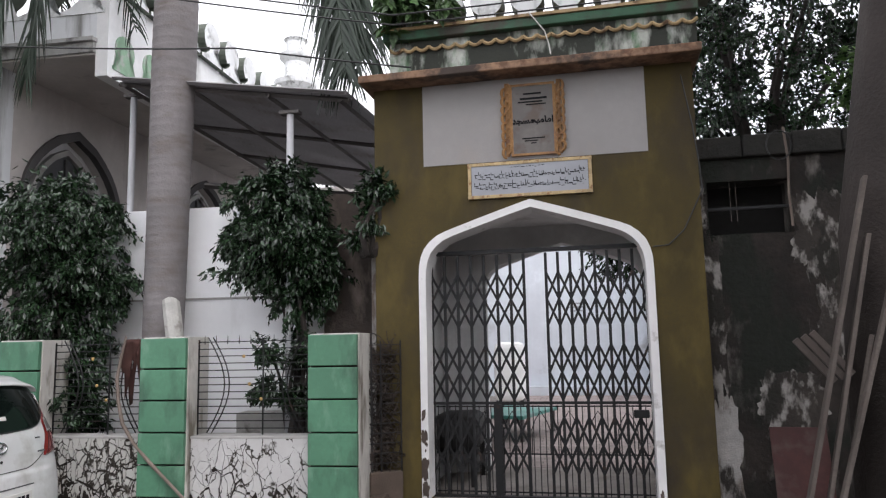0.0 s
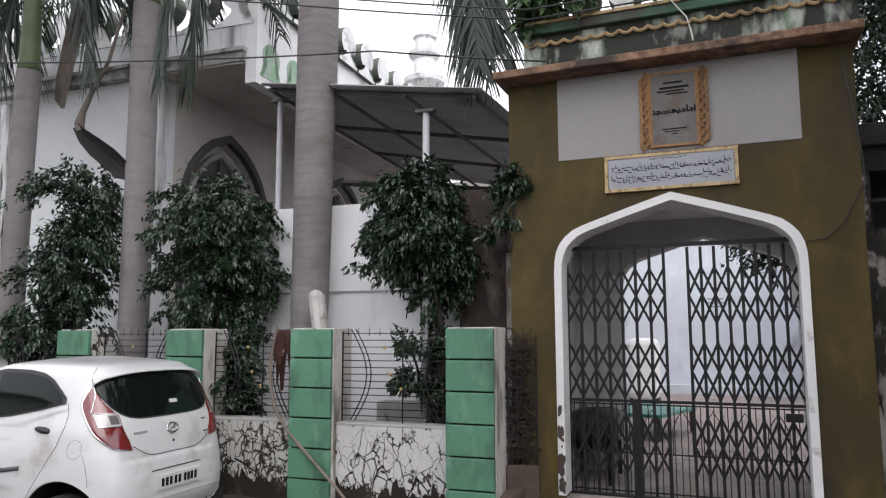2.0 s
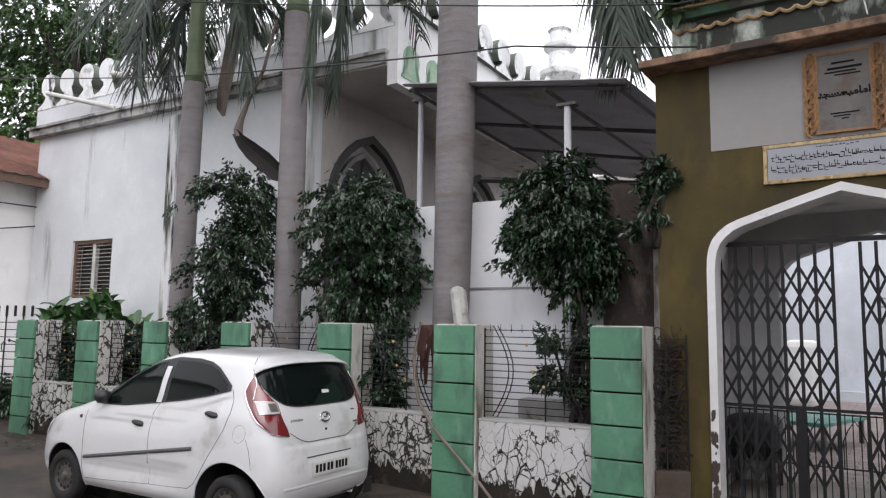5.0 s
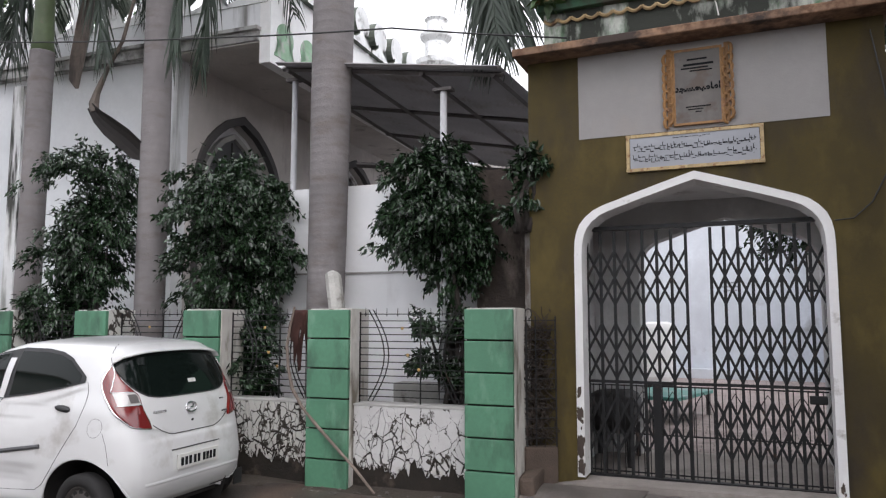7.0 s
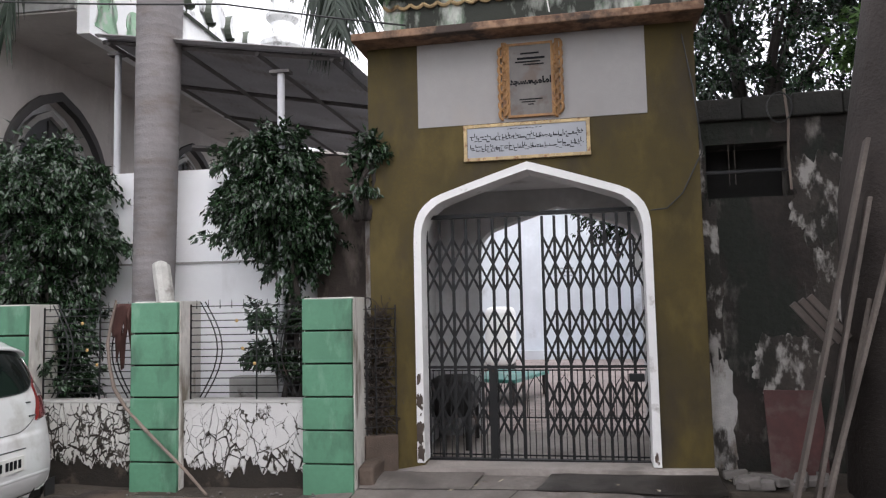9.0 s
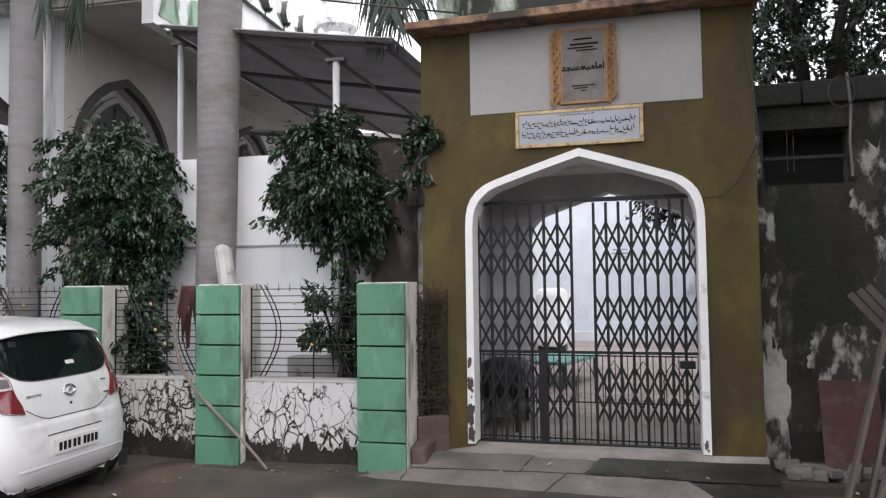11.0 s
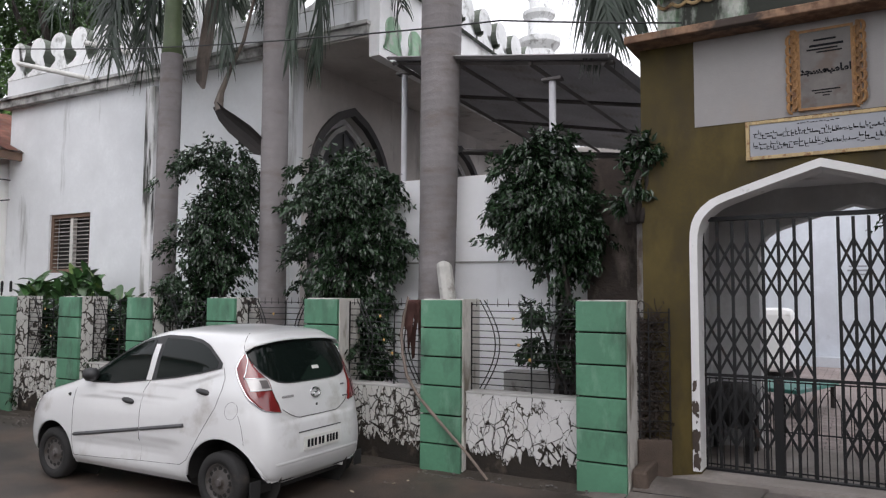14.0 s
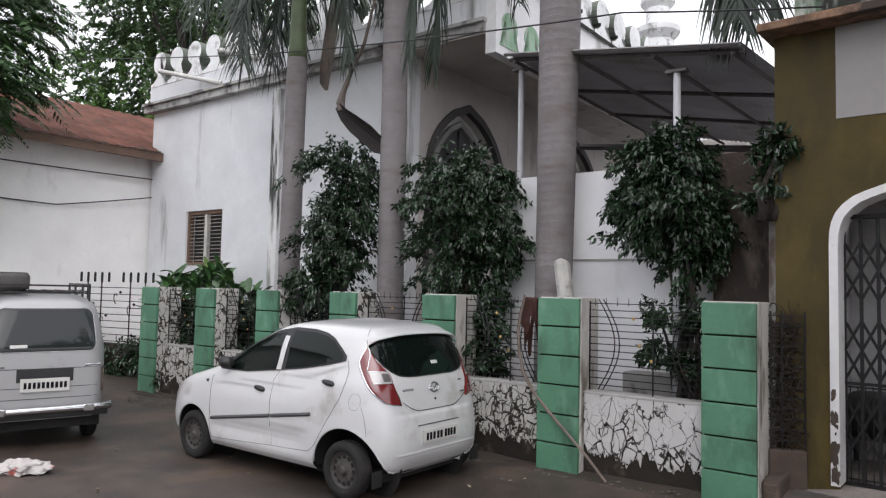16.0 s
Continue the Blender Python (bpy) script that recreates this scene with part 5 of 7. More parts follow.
bm = hatch.body(240, 110)
for x, r in AXLES:
    open_arches(bm, (x,), 0.262, r)
body = part("body", bm, PAINT_WHITE, car, "glossy white painted body", smooth=True, unit=1)
shoulder = lerp_line([(-0.1, 1.225), (0.07, 1.185), (0.49, 1.06), (0.97, 0.965), (1.5, 0.915), (2.0, 0.885)])
for v in body.data.vertices:
    x, z = v.co.x, v.co.z
    f = max(0.0, min(1.0, (x - 0.42) / 0.2, (1.95 - x) / 0.2))
    low = 0.60 - 0.09 * (x - 0.4)  # hollow of the lower doors
    g = max(0.0, min(1.0, (x + 0.08) / 0.25, (1.98 - x) / 0.5))
    d = shoulder(x) - z  # a ledge runs under the shoulder crease and fades downward
    ledge = max(0.0, min(d / 0.022, 1.0)) * max(0.0, 1 - d / 0.17) if d > 0 else 0.0
    v.co.y *= 1 - 0.034 * f * max(0.0, min((low - z) / 0.05, (z - 0.31) / 0.12, 1.0)) - 0.020 * g * ledge
    if x < -0.25 and abs(v.co.y) < 0.62:  # step of the bumper below the tailgate
        v.co.x -= 0.018 * max(0.0, min((0.775 - z) / 0.03, (z - 0.28) / 0.1, 1.0)) * min(1.0, (0.62 - abs(v.co.y)) / 0.15)
body.data.set_sharp_from_angle(angle=radians(32))
for x, r in AXLES:
    for s in (-1, 1):
        wheel(car, x, s * 0.77, 0.262, 0.155, s > 0)
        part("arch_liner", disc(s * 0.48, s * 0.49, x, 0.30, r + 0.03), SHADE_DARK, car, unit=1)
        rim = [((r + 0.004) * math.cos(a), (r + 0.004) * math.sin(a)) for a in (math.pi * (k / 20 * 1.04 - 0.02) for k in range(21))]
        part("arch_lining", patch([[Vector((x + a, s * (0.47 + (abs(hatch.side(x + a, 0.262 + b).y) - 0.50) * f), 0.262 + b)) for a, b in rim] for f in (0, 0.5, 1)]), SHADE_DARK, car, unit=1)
        lip = [(r * math.cos(a), r * math.sin(a)) for a in (math.pi * (k / 20 * 0.96 + 0.02) for k in range(21))]
        part("arch_lip", sweep(bmesh.new(), [hatch.side(x + a, 0.262 + b, -0.010, s) for a, b in lip], 0.009, 6), PAINT_WHITE, car, smooth=True, unit=1)
for s in (-1, 1):
    part("mudflap", mesh_box(-0.420, s * 0.69, 0.15, -0.408, s * 0.815, 0.30, bevel=0.004), BLACK_TRIM, car, "black rubber mudflap", unit=1)
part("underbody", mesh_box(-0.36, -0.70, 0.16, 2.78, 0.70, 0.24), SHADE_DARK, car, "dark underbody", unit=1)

for left in (1, -1):
    belt = lerp_line([(0.0, 1.26), (0.23, 1.205), (0.53, 1.15), (0.89, 1.105), (1.37, 1.05), (1.9, 1.04)])
    top = lerp_line([(0.0, 1.275), (0.07, 1.335), (0.20, 1.43), (0.32, 1.475), (0.5, 1.50), (0.8, 1.505), (1.1, 1.455), (1.4, 1.325), (1.65, 1.195), (1.9, 1.055)])
    part("window_surround", side_patch(hatch, np.linspace(0.0, 1.88, 60), lambda x: belt(x) - 0.012, lambda x: top(x) + 0.018, off=0.007, left=left), BLACK_TRIM, car, "black window surround", smooth=True, unit=1)
    part("front_window", side_patch(hatch, np.linspace(0.93, 1.82, 36), lambda x: belt(x) + 0.004, lambda x: max(top(x) - 0.008, belt(x) + 0.006), off=0.011, left=left), CAR_GLASS, car, "dark tinted window", smooth=True, unit=1)
    part("rear_window", side_patch(hatch, np.linspace(0.05, 0.80, 30), lambda x: belt(x) + 0.004, lambda x: max(top(x) - 0.012, belt(x) + 0.006), off=0.011, left=left), CAR_GLASS, car, "dark tinted window", smooth=True, unit=1)
    part("door_pillar", patch([[hatch.side(0.838 + d + 0.05 * (1.40 - z), z, 0.014, left) for d in (0.0, 0.024, 0.048, 0.072)] for z in np.linspace(1.10, 1.435, 8)]), PAINT_WHITE, car, smooth=True, unit=1)
    for x0, x1 in ((0.36, 0.935), (0.965, 1.93)):
        part("side_moulding", sweep(bmesh.new(), [hatch.side(x, 0.725 - 0.143 * (x - 0.36), -0.004, left) for x in np.linspace(x0, x1, 10)], 0.024, 8, flat=0.8), MOULDING, car, "grey rubbing strip", unit=1)
    for x, z in ((1.15, 0.89), (0.17, 1.035)):
        part("door_handle", sweep(bmesh.new(), [hatch.side(x + 0.082 * f, z + 0.012 * f, -0.006, left) for f in (-1, -0.7, 0, 0.7, 1)], [0.014, 0.034, 0.038, 0.028, 0.012], 8, flat=0.75), BLACK_TRIM, car, "black recessed door handle", smooth=True, unit=1)
    for pts in (
        [(0.87, 1.10), (0.94, 1.0), (0.965, 0.90), (0.965, 0.75), (0.955, 0.55), (0.94, 0.345)],
        [(-0.02, 1.25), (-0.05, 1.16), (-0.05, 1.07), (0.0, 0.91), (0.08, 0.78), (0.16, 0.66), (0.25, 0.52), (0.32, 0.42), (0.40, 0.372)],
        [(1.96, 0.96), (1.97, 0.80), (1.97, 0.6), (1.97, 0.45), (1.95, 0.29)],
        [(0.40, 0.372), (0.66, 0.355), (0.94, 0.345), (1.45, 0.315), (1.95, 0.29)],
    ):
        fine = []
        for (xa, za), (xb, zb) in zip(pts, pts[1:]):
            fine += [(xa + (xb - xa) * k / 5, za + (zb - za) * k / 5) for k in range(5)]
        gap = []
        for x, z in fine + [pts[-1]]:
            q = hatch.side(x, z, 0.0, left)
            f = max(0.0, min(1.0, (x - 0.42) / 0.2, (1.95 - x) / 0.2))
            g, d = max(0.0, min(1.0, (x + 0.08) / 0.25, (1.98 - x) / 0.5)), shoulder(x) - z
            ledge = max(0.0, min(d / 0.022, 1.0)) * max(0.0, 1 - d / 0.17) if d > 0 else 0.0
            q.y *= 1 - 0.034 * f * max(0.0, min((0.60 - 0.09 * (x - 0.4) - z) / 0.05, (z - 0.31) / 0.12, 1.0)) - 0.020 * g * ledge
            gap.append(q)
        part("panel_gap", sweep(bmesh.new(), gap, 0.0026, 5), SHADE_DARK, car, unit=1)
    if left > 0:
        part("fuel_flap", sweep(bmesh.new(), [hatch.side(-0.17 + 0.062 * math.cos(a), 0.89 + 0.075 * math.sin(a), -0.0014, left) for a in (2 * math.pi * k / 20 for k in range(21))], 0.0022, 5), SHADE_DARK, car, unit=1)
    part("bumper_gap", sweep(bmesh.new(), [hatch.side(x, z, -0.001, left) for x, z in ((-0.24, 0.85), (-0.28, 0.76), (-0.30, 0.68), (-0.315, 0.60))], 0.0026, 5), SHADE_DARK, car, unit=1)
    part("mirror", sweep(bmesh.new(), [hatch.side(1.70, 1.07, -0.02, left), hatch.side(1.69, 1.09, 0.04, left), hatch.side(1.68, 1.11, 0.08, left), hatch.side(1.67, 1.115, 0.14, left), hatch.side(1.67, 1.11, 0.17, left)], [0.03, 0.055, 0.085, 0.08, 0.03], 10, flat=0.8), BLACK_TRIM, car, "black wing mirror", smooth=True, unit=1)
    part("side_marker", sweep(bmesh.new(), [hatch.side(2.05, 0.89, -0.002, left), hatch.side(2.03, 0.89, 0.008, left)], 0.018, 8), BLACK_TRIM, car, unit=1)
    # tail lamp wrapping the corner: red leaf, clear middle, red foot, chrome edges
    zi = lerp_line([(0.86, 9.0), (0.93, 11.0), (1.05, 17.0), (1.14, 20.0), (1.26, 35.5), (1.385, 46.0)])
    zo = lerp_line([(0.86, 10.0), (0.89, 26.0), (0.95, 36.0), (1.0, 44.0), (1.05, 48.5), (1.12, 53.0), (1.19, 56.0), (1.25, 57.0), (1.32, 53.0), (1.385, 46.5)])
    lamp = part("tail_lamp", patch([[hatch.skin(left * (zi(z) + (zo(z) - zi(z)) * f), z, 0.012 if 0 < f < 1 else 0.001) for f in np.linspace(0, 1, 16)] for z in np.linspace(0.86, 1.385, 40)]), LAMP_RED, car, "red wrap-round tail lamp", smooth=True, unit=1)
    part("clear_lens", patch([[hatch.skin(left * (zi(z) + 1.0 + (zo(z) - zi(z)) * 0.72 * f), z, 0.015) for f in np.linspace(0, 1, 10)] for z in np.linspace(1.065, 1.165, 8)]), LAMP_CLEAR, lamp, "clear lens", smooth=True, unit=1)
    part("reversing_lamp", patch([[hatch.skin(left * (zi(z) + 2.0 + (zo(z) - zi(z)) * 0.26 * f), z, 0.017) for f in np.linspace(0, 1, 6)] for z in np.linspace(1.08, 1.15, 5)]), DARK_STEEL, lamp, smooth=True, unit=1)
    part("chrome_edge", sweep(bmesh.new(), [hatch.skin(left * zo(z), z, 0.006) for z in np.linspace(0.86, 1.385, 36)], 0.008, 6), CHROME, lamp, smooth=True, unit=1)
    part("chrome_inner_edge", sweep(bmesh.new(), [hatch.skin(left * (zi(z) + (zo(z) - zi(z)) * max(0.0, min(0.8, 0.8 - (z - 1.17) * 3.7))), z, 0.014) for z in np.linspace(1.17, 1.385, 16)], 0.006, 6), CHROME, lamp, smooth=True, unit=1)
    for z in (1.062, 1.168):
        part("chrome_divider", sweep(bmesh.new(), [hatch.skin(left * (zi(z) + (zo(z) - zi(z)) * f), z, 0.014) for f in np.linspace(0.02, 0.8, 9)], 0.004, 5), CHROME, lamp, smooth=True, unit=1)

# tailgate glass, bumper lines, plate, badges
sill = lerp_line([(0, 1.10), (5, 1.105), (12, 1.125), (19, 1.16), (27, 1.21), (36, 1.285), (45, 1.375)])
head = lerp_line([(0, 1.492), (12, 1.48), (22, 1.465), (34, 1.445), (45, 1.405)])
part("tailgate_glass", patch([[hatch.skin(a, sill(abs(a)) + (head(abs(a)) - sill(abs(a))) * f, 0.006) for a in np.linspace(-45, 45, 61)] for f in np.linspace(0, 1, 14)]), CAR_GLASS, car, "dark rear window", smooth=True, unit=1)
part("window_seal", sweep(bmesh.new(), [hatch.skin(a, sill(abs(a)), 0.004) for a in np.linspace(-45, 45, 61)], 0.006, 5), BLACK_TRIM, car, unit=1)
part("spoiler", patch([[hatch.skin(a, head(abs(a)) + dz, off) for a in np.linspace(-46, 46, 48)] for dz, off in ((-0.004, 0.008), (-0.004, 0.045), (0.012, 0.05), (0.03, 0.035), (0.055, 0.012), (0.085, 0.002))]), PAINT_WHITE, car, "roof spoiler", smooth=True, unit=1)
# pale patch paints a reflection onto the glass
part("paper", patch([[hatch.tail(y, z, 0.0085) for y in np.linspace(-0.14, -0.04, 5)] for z in np.linspace(1.20, 1.232, 4)]), PLATE_WHITE, car, "pale reflection painted on the rear window", unit=1)
part("panel_gap", sweep(bmesh.new(), [hatch.tail(y, 0.785 + 0.115 * max(0.0, (abs(y) - 0.25) / 0.25) ** 1.6, 0.003) for y in np.linspace(-0.48, 0.48, 41)], 0.0032, 5), SHADE_DARK, car, unit=1)
for s in (-1, 1):
    part("tailgate_gap", sweep(bmesh.new(), [hatch.skin(s * a, z, -0.0012) for a, z in ((46, 1.39), (47.5, 1.44), (46, 1.49), (42, 1.53), (36, 1.555))], 0.0032, 5), SHADE_DARK, car, unit=1)
part("bumper_crease", patch([[hatch.tail(y, z, off) for y in np.linspace(-0.60, 0.60, 25)] for z, off in ((0.40, 0.019), (0.415, 0.026), (0.43, 0.019))]), PAINT_WHITE, car, smooth=True, unit=1)
part("plate_recess", patch([[hatch.tail(y, z, 0.0205) for y in np.linspace(-0.31, 0.31, 13)] for z in (0.475, 0.52, 0.60, 0.655)]), RECESS_WHITE, car, smooth=True, unit=1)
part("recess_lip", sweep(bmesh.new(), [hatch.tail(y, 0.655, 0.02) for y in np.linspace(-0.31, 0.31, 13)], 0.006, 5), MOULDING, car, unit=1)
plate = part("number_plate", mesh_box(-0.552, -0.265, 0.485, -0.538, 0.265, 0.61, bevel=0.004), PLATE_WHITE, car, "white number plate with dark bars", unit=1)
for y in (-0.21, -0.16, -0.115, -0.07, 0.0, 0.05, 0.11, 0.16, 0.21):
    part("bar", mesh_box(-0.555, y - 0.016, 0.512, -0.551, y + 0.016, 0.582), INK, plate, unit=1)
part("emblem", sweep(bmesh.new(), [hatch.tail(0.068 * math.cos(a), 0.985 + 0.042 * math.sin(a), 0.006) for a in (2 * math.pi * k / 18 for k in range(19))], 0.010, 6), CHROME, car, "chrome oval emblem", smooth=True, unit=1)
part("emblem_bar", sweep(bmesh.new(), [hatch.tail(0.035, 0.962, 0.008), hatch.tail(0.014, 0.988, 0.008), hatch.tail(-0.014, 0.982, 0.008), hatch.tail(-0.035, 1.008, 0.008)], 0.009, 6), CHROME, car, smooth=True, unit=1)
for k in range(6):
    part("badge", mesh_box(-0.006, -0.010, -0.011, 0.004, 0.010, 0.011, bevel=0.002), CHROME, car, unit=1).location = hatch.tail(0.32 + 0.026 * k, 0.985, 0.0)
for y0, y1, z in ((-0.46, -0.41, 1.02), (-0.50, -0.42, 0.905)):
    part("badge", sweep(bmesh.new(), [hatch.tail(y0 + (y1 - y0) * k / 4, z, 0.003) for k in range(5)], 0.012, 5, flat=0.6), MOULDING, car, unit=1)
part("lock", sweep(bmesh.new(), [hatch.tail(0, 0.875, 0.0), hatch.tail(0, 0.875, 0.006)], 0.013, 8), SHADE_DARK, car, unit=1)
part("windscreen", patch([[hatch.skin(a, z, 0.006) for a in np.linspace(180 - 44, 180 + 44, 33)] for z in np.linspace(1.08, 1.49, 12)]), CAR_GLASS, car, "windscreen", smooth=True, unit=1)
for s in (-1, 1):
    part("headlamp", patch([[hatch.skin(180 + s * (30 + 22 * f), z, 0.008) for f in np.linspace(0, 1, 8)] for z in np.linspace(0.66, 0.82, 6)]), LAMP_CLEAR, car, smooth=True, unit=1)

# silver van seen from behind
vanshell = Shell([0.32, 0.45, 0.75, 1.0, 1.1, 1.45, 1.58, 1.64], [-0.02, -0.04, -0.04, -0.03, -0.02, 0.12, 0.22, 0.42], [3.2, 3.28, 3.3, 3.28, 3.22, 2.7, 2.4, 2.0], [0.68, 0.71, 0.715, 0.71, 0.70, 0.645, 0.59, 0.45], [9, 9, 9, 9, 9, 7, 5, 4])
VAN = pose(-8.535, -3.89, -0.06, 0, 0, 167)
van = thing("silver_van", "dusty silver minivan with a chrome rear bumper and roof carrier", "van", VAN, unit=1)
van.scale = (1.08, 0.97, 1.08)
vb = part("body", vanshell.body(96, 34), PAINT_SILVER, van, "faded silver paint", smooth=True, unit=1)
vb.data.set_sharp_from_angle(angle=radians(40))
def van_pane(grow, off):
    """Round-cornered pane on the van's tailgate: rows of points from sill to head."""
    lo, hi, r = 1.06 - grow, 1.475 + grow, 0.07 + grow
    rows = []
    for f in np.linspace(0, 1, 33):
        z = lo + (hi - lo) * (0.5 - 0.5 * math.cos(math.pi * f))
        d = max(0.0, r - min(z - lo, hi - z))
        half = 0.53 + grow - 0.03 * (z - lo) / (hi - lo) - (r - math.sqrt(max(0.0, r * r - d * d)))
        rows.append([vanshell.tail(half * k, z, off) for k in np.linspace(-1, 1, 21)])
    return rows


part("window_rubber", patch(van_pane(0.02, 0.003)), BLACK_TRIM, van, "black rubber window seal", smooth=True, unit=1)
pane_rows = van_pane(0.0, 0.007)
van_glass = part("tailgate_glass", patch(pane_rows), VAN_GLASS, van, "dark grey rear window", smooth=True, unit=1)
part("window_lip", sweep(bmesh.new(), [r[-1] for r in van_pane(0.024, 0.004)] + [r[0] for r in reversed(van_pane(0.024, 0.004))] + [van_pane(0.024, 0.004)[0][-1]], 0.006, 6), PAINT_SILVER, van, smooth=True, unit=1)
part("sticker", patch([[vanshell.tail(y, z, 0.010) for y in np.linspace(0.20, 0.38, 5)] for z in (1.082, 1.115)]), PLATE_WHITE, van_glass, "small white sticker", unit=1)
part("plate_recess", patch([[vanshell.tail(y, z, 0.003) for y in np.linspace(-0.30, 0.30, 7)] for z in (0.72, 0.80, 0.86)]), BLACK_TRIM, van, unit=1)
vp = part("number_plate", mesh_box(-0.062, -0.26, 0.62, -0.05, 0.26, 0.76, bevel=0.004), PLATE_WHITE, van, "white number plate with dark bars", unit=1)
for k in range(10):
    y = -0.215 + 0.047 * k
    part("bar", mesh_box(-0.066, y - 0.015, 0.655, -0.061, y + 0.015, 0.72), INK, vp, unit=1)
for z in (0.86, 0.66, 0.545):
    part("pressing", sweep(bmesh.new(), [vanshell.tail(y, z, -0.001) for y in np.linspace(-0.66, 0.66, 15)], 0.005, 5), MOULDING, van, unit=1)
bumper = part("bumper", sweep(bmesh.new(), [(-0.02, -0.74, 0.44), (-0.13, -0.70, 0.44), (-0.15, -0.5, 0.44), (-0.155, 0, 0.44), (-0.15, 0.5, 0.44), (-0.13, 0.70, 0.44), (-0.02, 0.74, 0.44)], 0.035, 10), CHROME, van, "chrome tube bumper", smooth=True, unit=1)
for y in (-0.46, 0.46):
    part("bumper_guard", mesh_box(-0.195, y - 0.06, 0.398, -0.11, y + 0.06, 0.482, bevel=0.014), CHROME, bumper, unit=1)
part("bumper_bar", mesh_box(-0.09, -0.69, 0.34, -0.03, 0.69, 0.40), BLACK_TRIM, van, unit=1)
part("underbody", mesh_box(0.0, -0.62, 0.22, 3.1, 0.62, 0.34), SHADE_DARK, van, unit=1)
for s in (-1, 1):
    part("tail_lamp", patch([[vanshell.tail(s * (0.625 + 0.081 * f), z, 0.009) for f in (0, 0.25, 0.5, 0.7, 0.85, 0.95, 1)] for z in np.linspace(0.585, 0.86, 6)]), LAMP_RED, van, "dull red tail lamp", smooth=True, unit=1)
    part("badge", sweep(bmesh.new(), [vanshell.tail(s * 0.42, 0.885, 0.004), vanshell.tail(s * 0.60, 0.885, 0.004)], 0.014, 5), CHROME, van, unit=1)
    for x in (0.55, 2.4):
        wheel(van, x, s * 0.61, 0.27, 0.15, s > 0)
rack = part("roof_carrier", mesh_box(0.34, -0.5, 1.735, 0.362, 0.5, 1.755), BLACK_TRIM, van, "black steel roof carrier", unit=1)
for y in np.linspace(-0.5, 0.5, 7):
    part("slat", mesh_box(0.35, y - 0.012, 1.675, 1.6, y + 0.012, 1.69), BLACK_TRIM, rack, unit=1)
for x in (0.35, 0.75, 1.2, 1.6):
    part("cross_bar", mesh_box(x - 0.012, -0.5, 1.655, x + 0.012, 0.5, 1.675), BLACK_TRIM, rack, unit=1)
    for y in (-0.515, 0.515):
        part("stay", mesh_box(x - 0.012, y - 0.012, 1.54, x + 0.012, y + 0.012, 1.755), BLACK_TRIM, rack, unit=1)
for y in (-0.515, 0.515):
    part("side_rail", mesh_box(0.35, y - 0.012, 1.755, 1.6, y + 0.012, 1.773), BLACK_TRIM, rack, unit=1)

bundle = thing("luggage_bundle", "dark grey covered bundle tied on the van's roof carrier", "luggage", VAN, unit=1)
bundle.scale = van.scale
part("cover", mesh_box(0.45, 0.14, 1.69, 1.35, 0.48, 1.875, bevel=0.045), BUNDLE_CLOTH, bundle, "worn grey cover", smooth=True, unit=1)
for x in (0.65, 1.1):
    part("tie", sweep(bmesh.new(), [(x, 0.132, 1.69), (x, 0.132, 1.86), (x, 0.16, 1.881), (x, 0.46, 1.881), (x, 0.488, 1.86), (x, 0.488, 1.69)], 0.006, 5), BLACK_TRIM, bundle, unit=1)

# ---- plants ----
def leaf_mesh(name, pos, along, size, width, mat, rng, fold=0.25, curl=0.25):
    """Many small folded leaves as one mesh: places, directions, lengths."""
    n = len(pos)
    along = along / np.linalg.norm(along, axis=1, keepdims=True)
    up = rng.normal(size=(n, 3)) * 0.55 + np.array([0, 0, 1.0])
    side = np.cross(along, up)
    side /= np.linalg.norm(side, axis=1, keepdims=True) + 1e-9
    nrm = np.cross(side, along)
    size = size[:, None]
    w = size * width
    base = pos
    mid = pos + along * size * 0.5 - nrm * size * fold * width
    left = pos + along * size * 0.42 + side * w * 0.5
    right = pos + along * size * 0.42 - side * w * 0.5
    tip = pos + along * size - nrm * size * curl * 0.6
    v = np.stack([base, left, tip, right, mid], 1).reshape(-1, 3) * U
    k = np.arange(n)[:, None] * 5
    f = np.concatenate([k + [0, 4, 2, 1], k + [0, 3, 2, 4]], 0)
    me = bpy.data.meshes.new(name)
    me.from_pydata(v.tolist(), [], f.tolist())
    me.materials.append(mat)
    return me


def blob_points(rng, n, centre, radii, lumps, seed, gaps=-0.42):
    """Clump centres inside an uneven crown, thicker near its skin, with gaps."""
    out = []
    while len(out) < n:
        p = rng.normal(size=3)
        p /= np.linalg.norm(p)
        r = rng.uniform(0.35, 1.0) ** 0.5
        q = Vector(p * 1.7 + seed)
        r *= 1 + lumps * noise.noise(q)
        if noise.noise(Vector(p * 2.6 + seed * 3)) < gaps:
            continue
        out.append(np.array(centre) + p * r * np.array(radii))
    return np.array(out)


def sprays(rng, clumps, centre, per, reach, leaf, droop):
    """Leaves along short drooping twigs that leave each clump outward."""
    pos, along, size = [], [], []
    for c in clumps:
        out = c - np.array(centre)
        out = out / (np.linalg.norm(out) + 1e-6) + rng.normal(size=3) * 0.5
        out[2] -= droop * 0.5
        out /= np.linalg.norm(out)
        ln = reach * rng.uniform(0.6, 1.3)
        for k in range(per):
            f = rng.uniform(0, 1)
            p = c + out * ln * f + rng.normal(size=3) * 0.026 + np.array([0, 0, -droop * 0.3 * ln * f * f])
            a = out * 0.8 + rng.normal(size=3) * 0.5
            a[2] -= droop * 0.7
            pos.append(p), along.append(a), size.append(leaf * rng.uniform(0.65, 1.25))
    return np.array(pos), np.array(along), np.array(size)


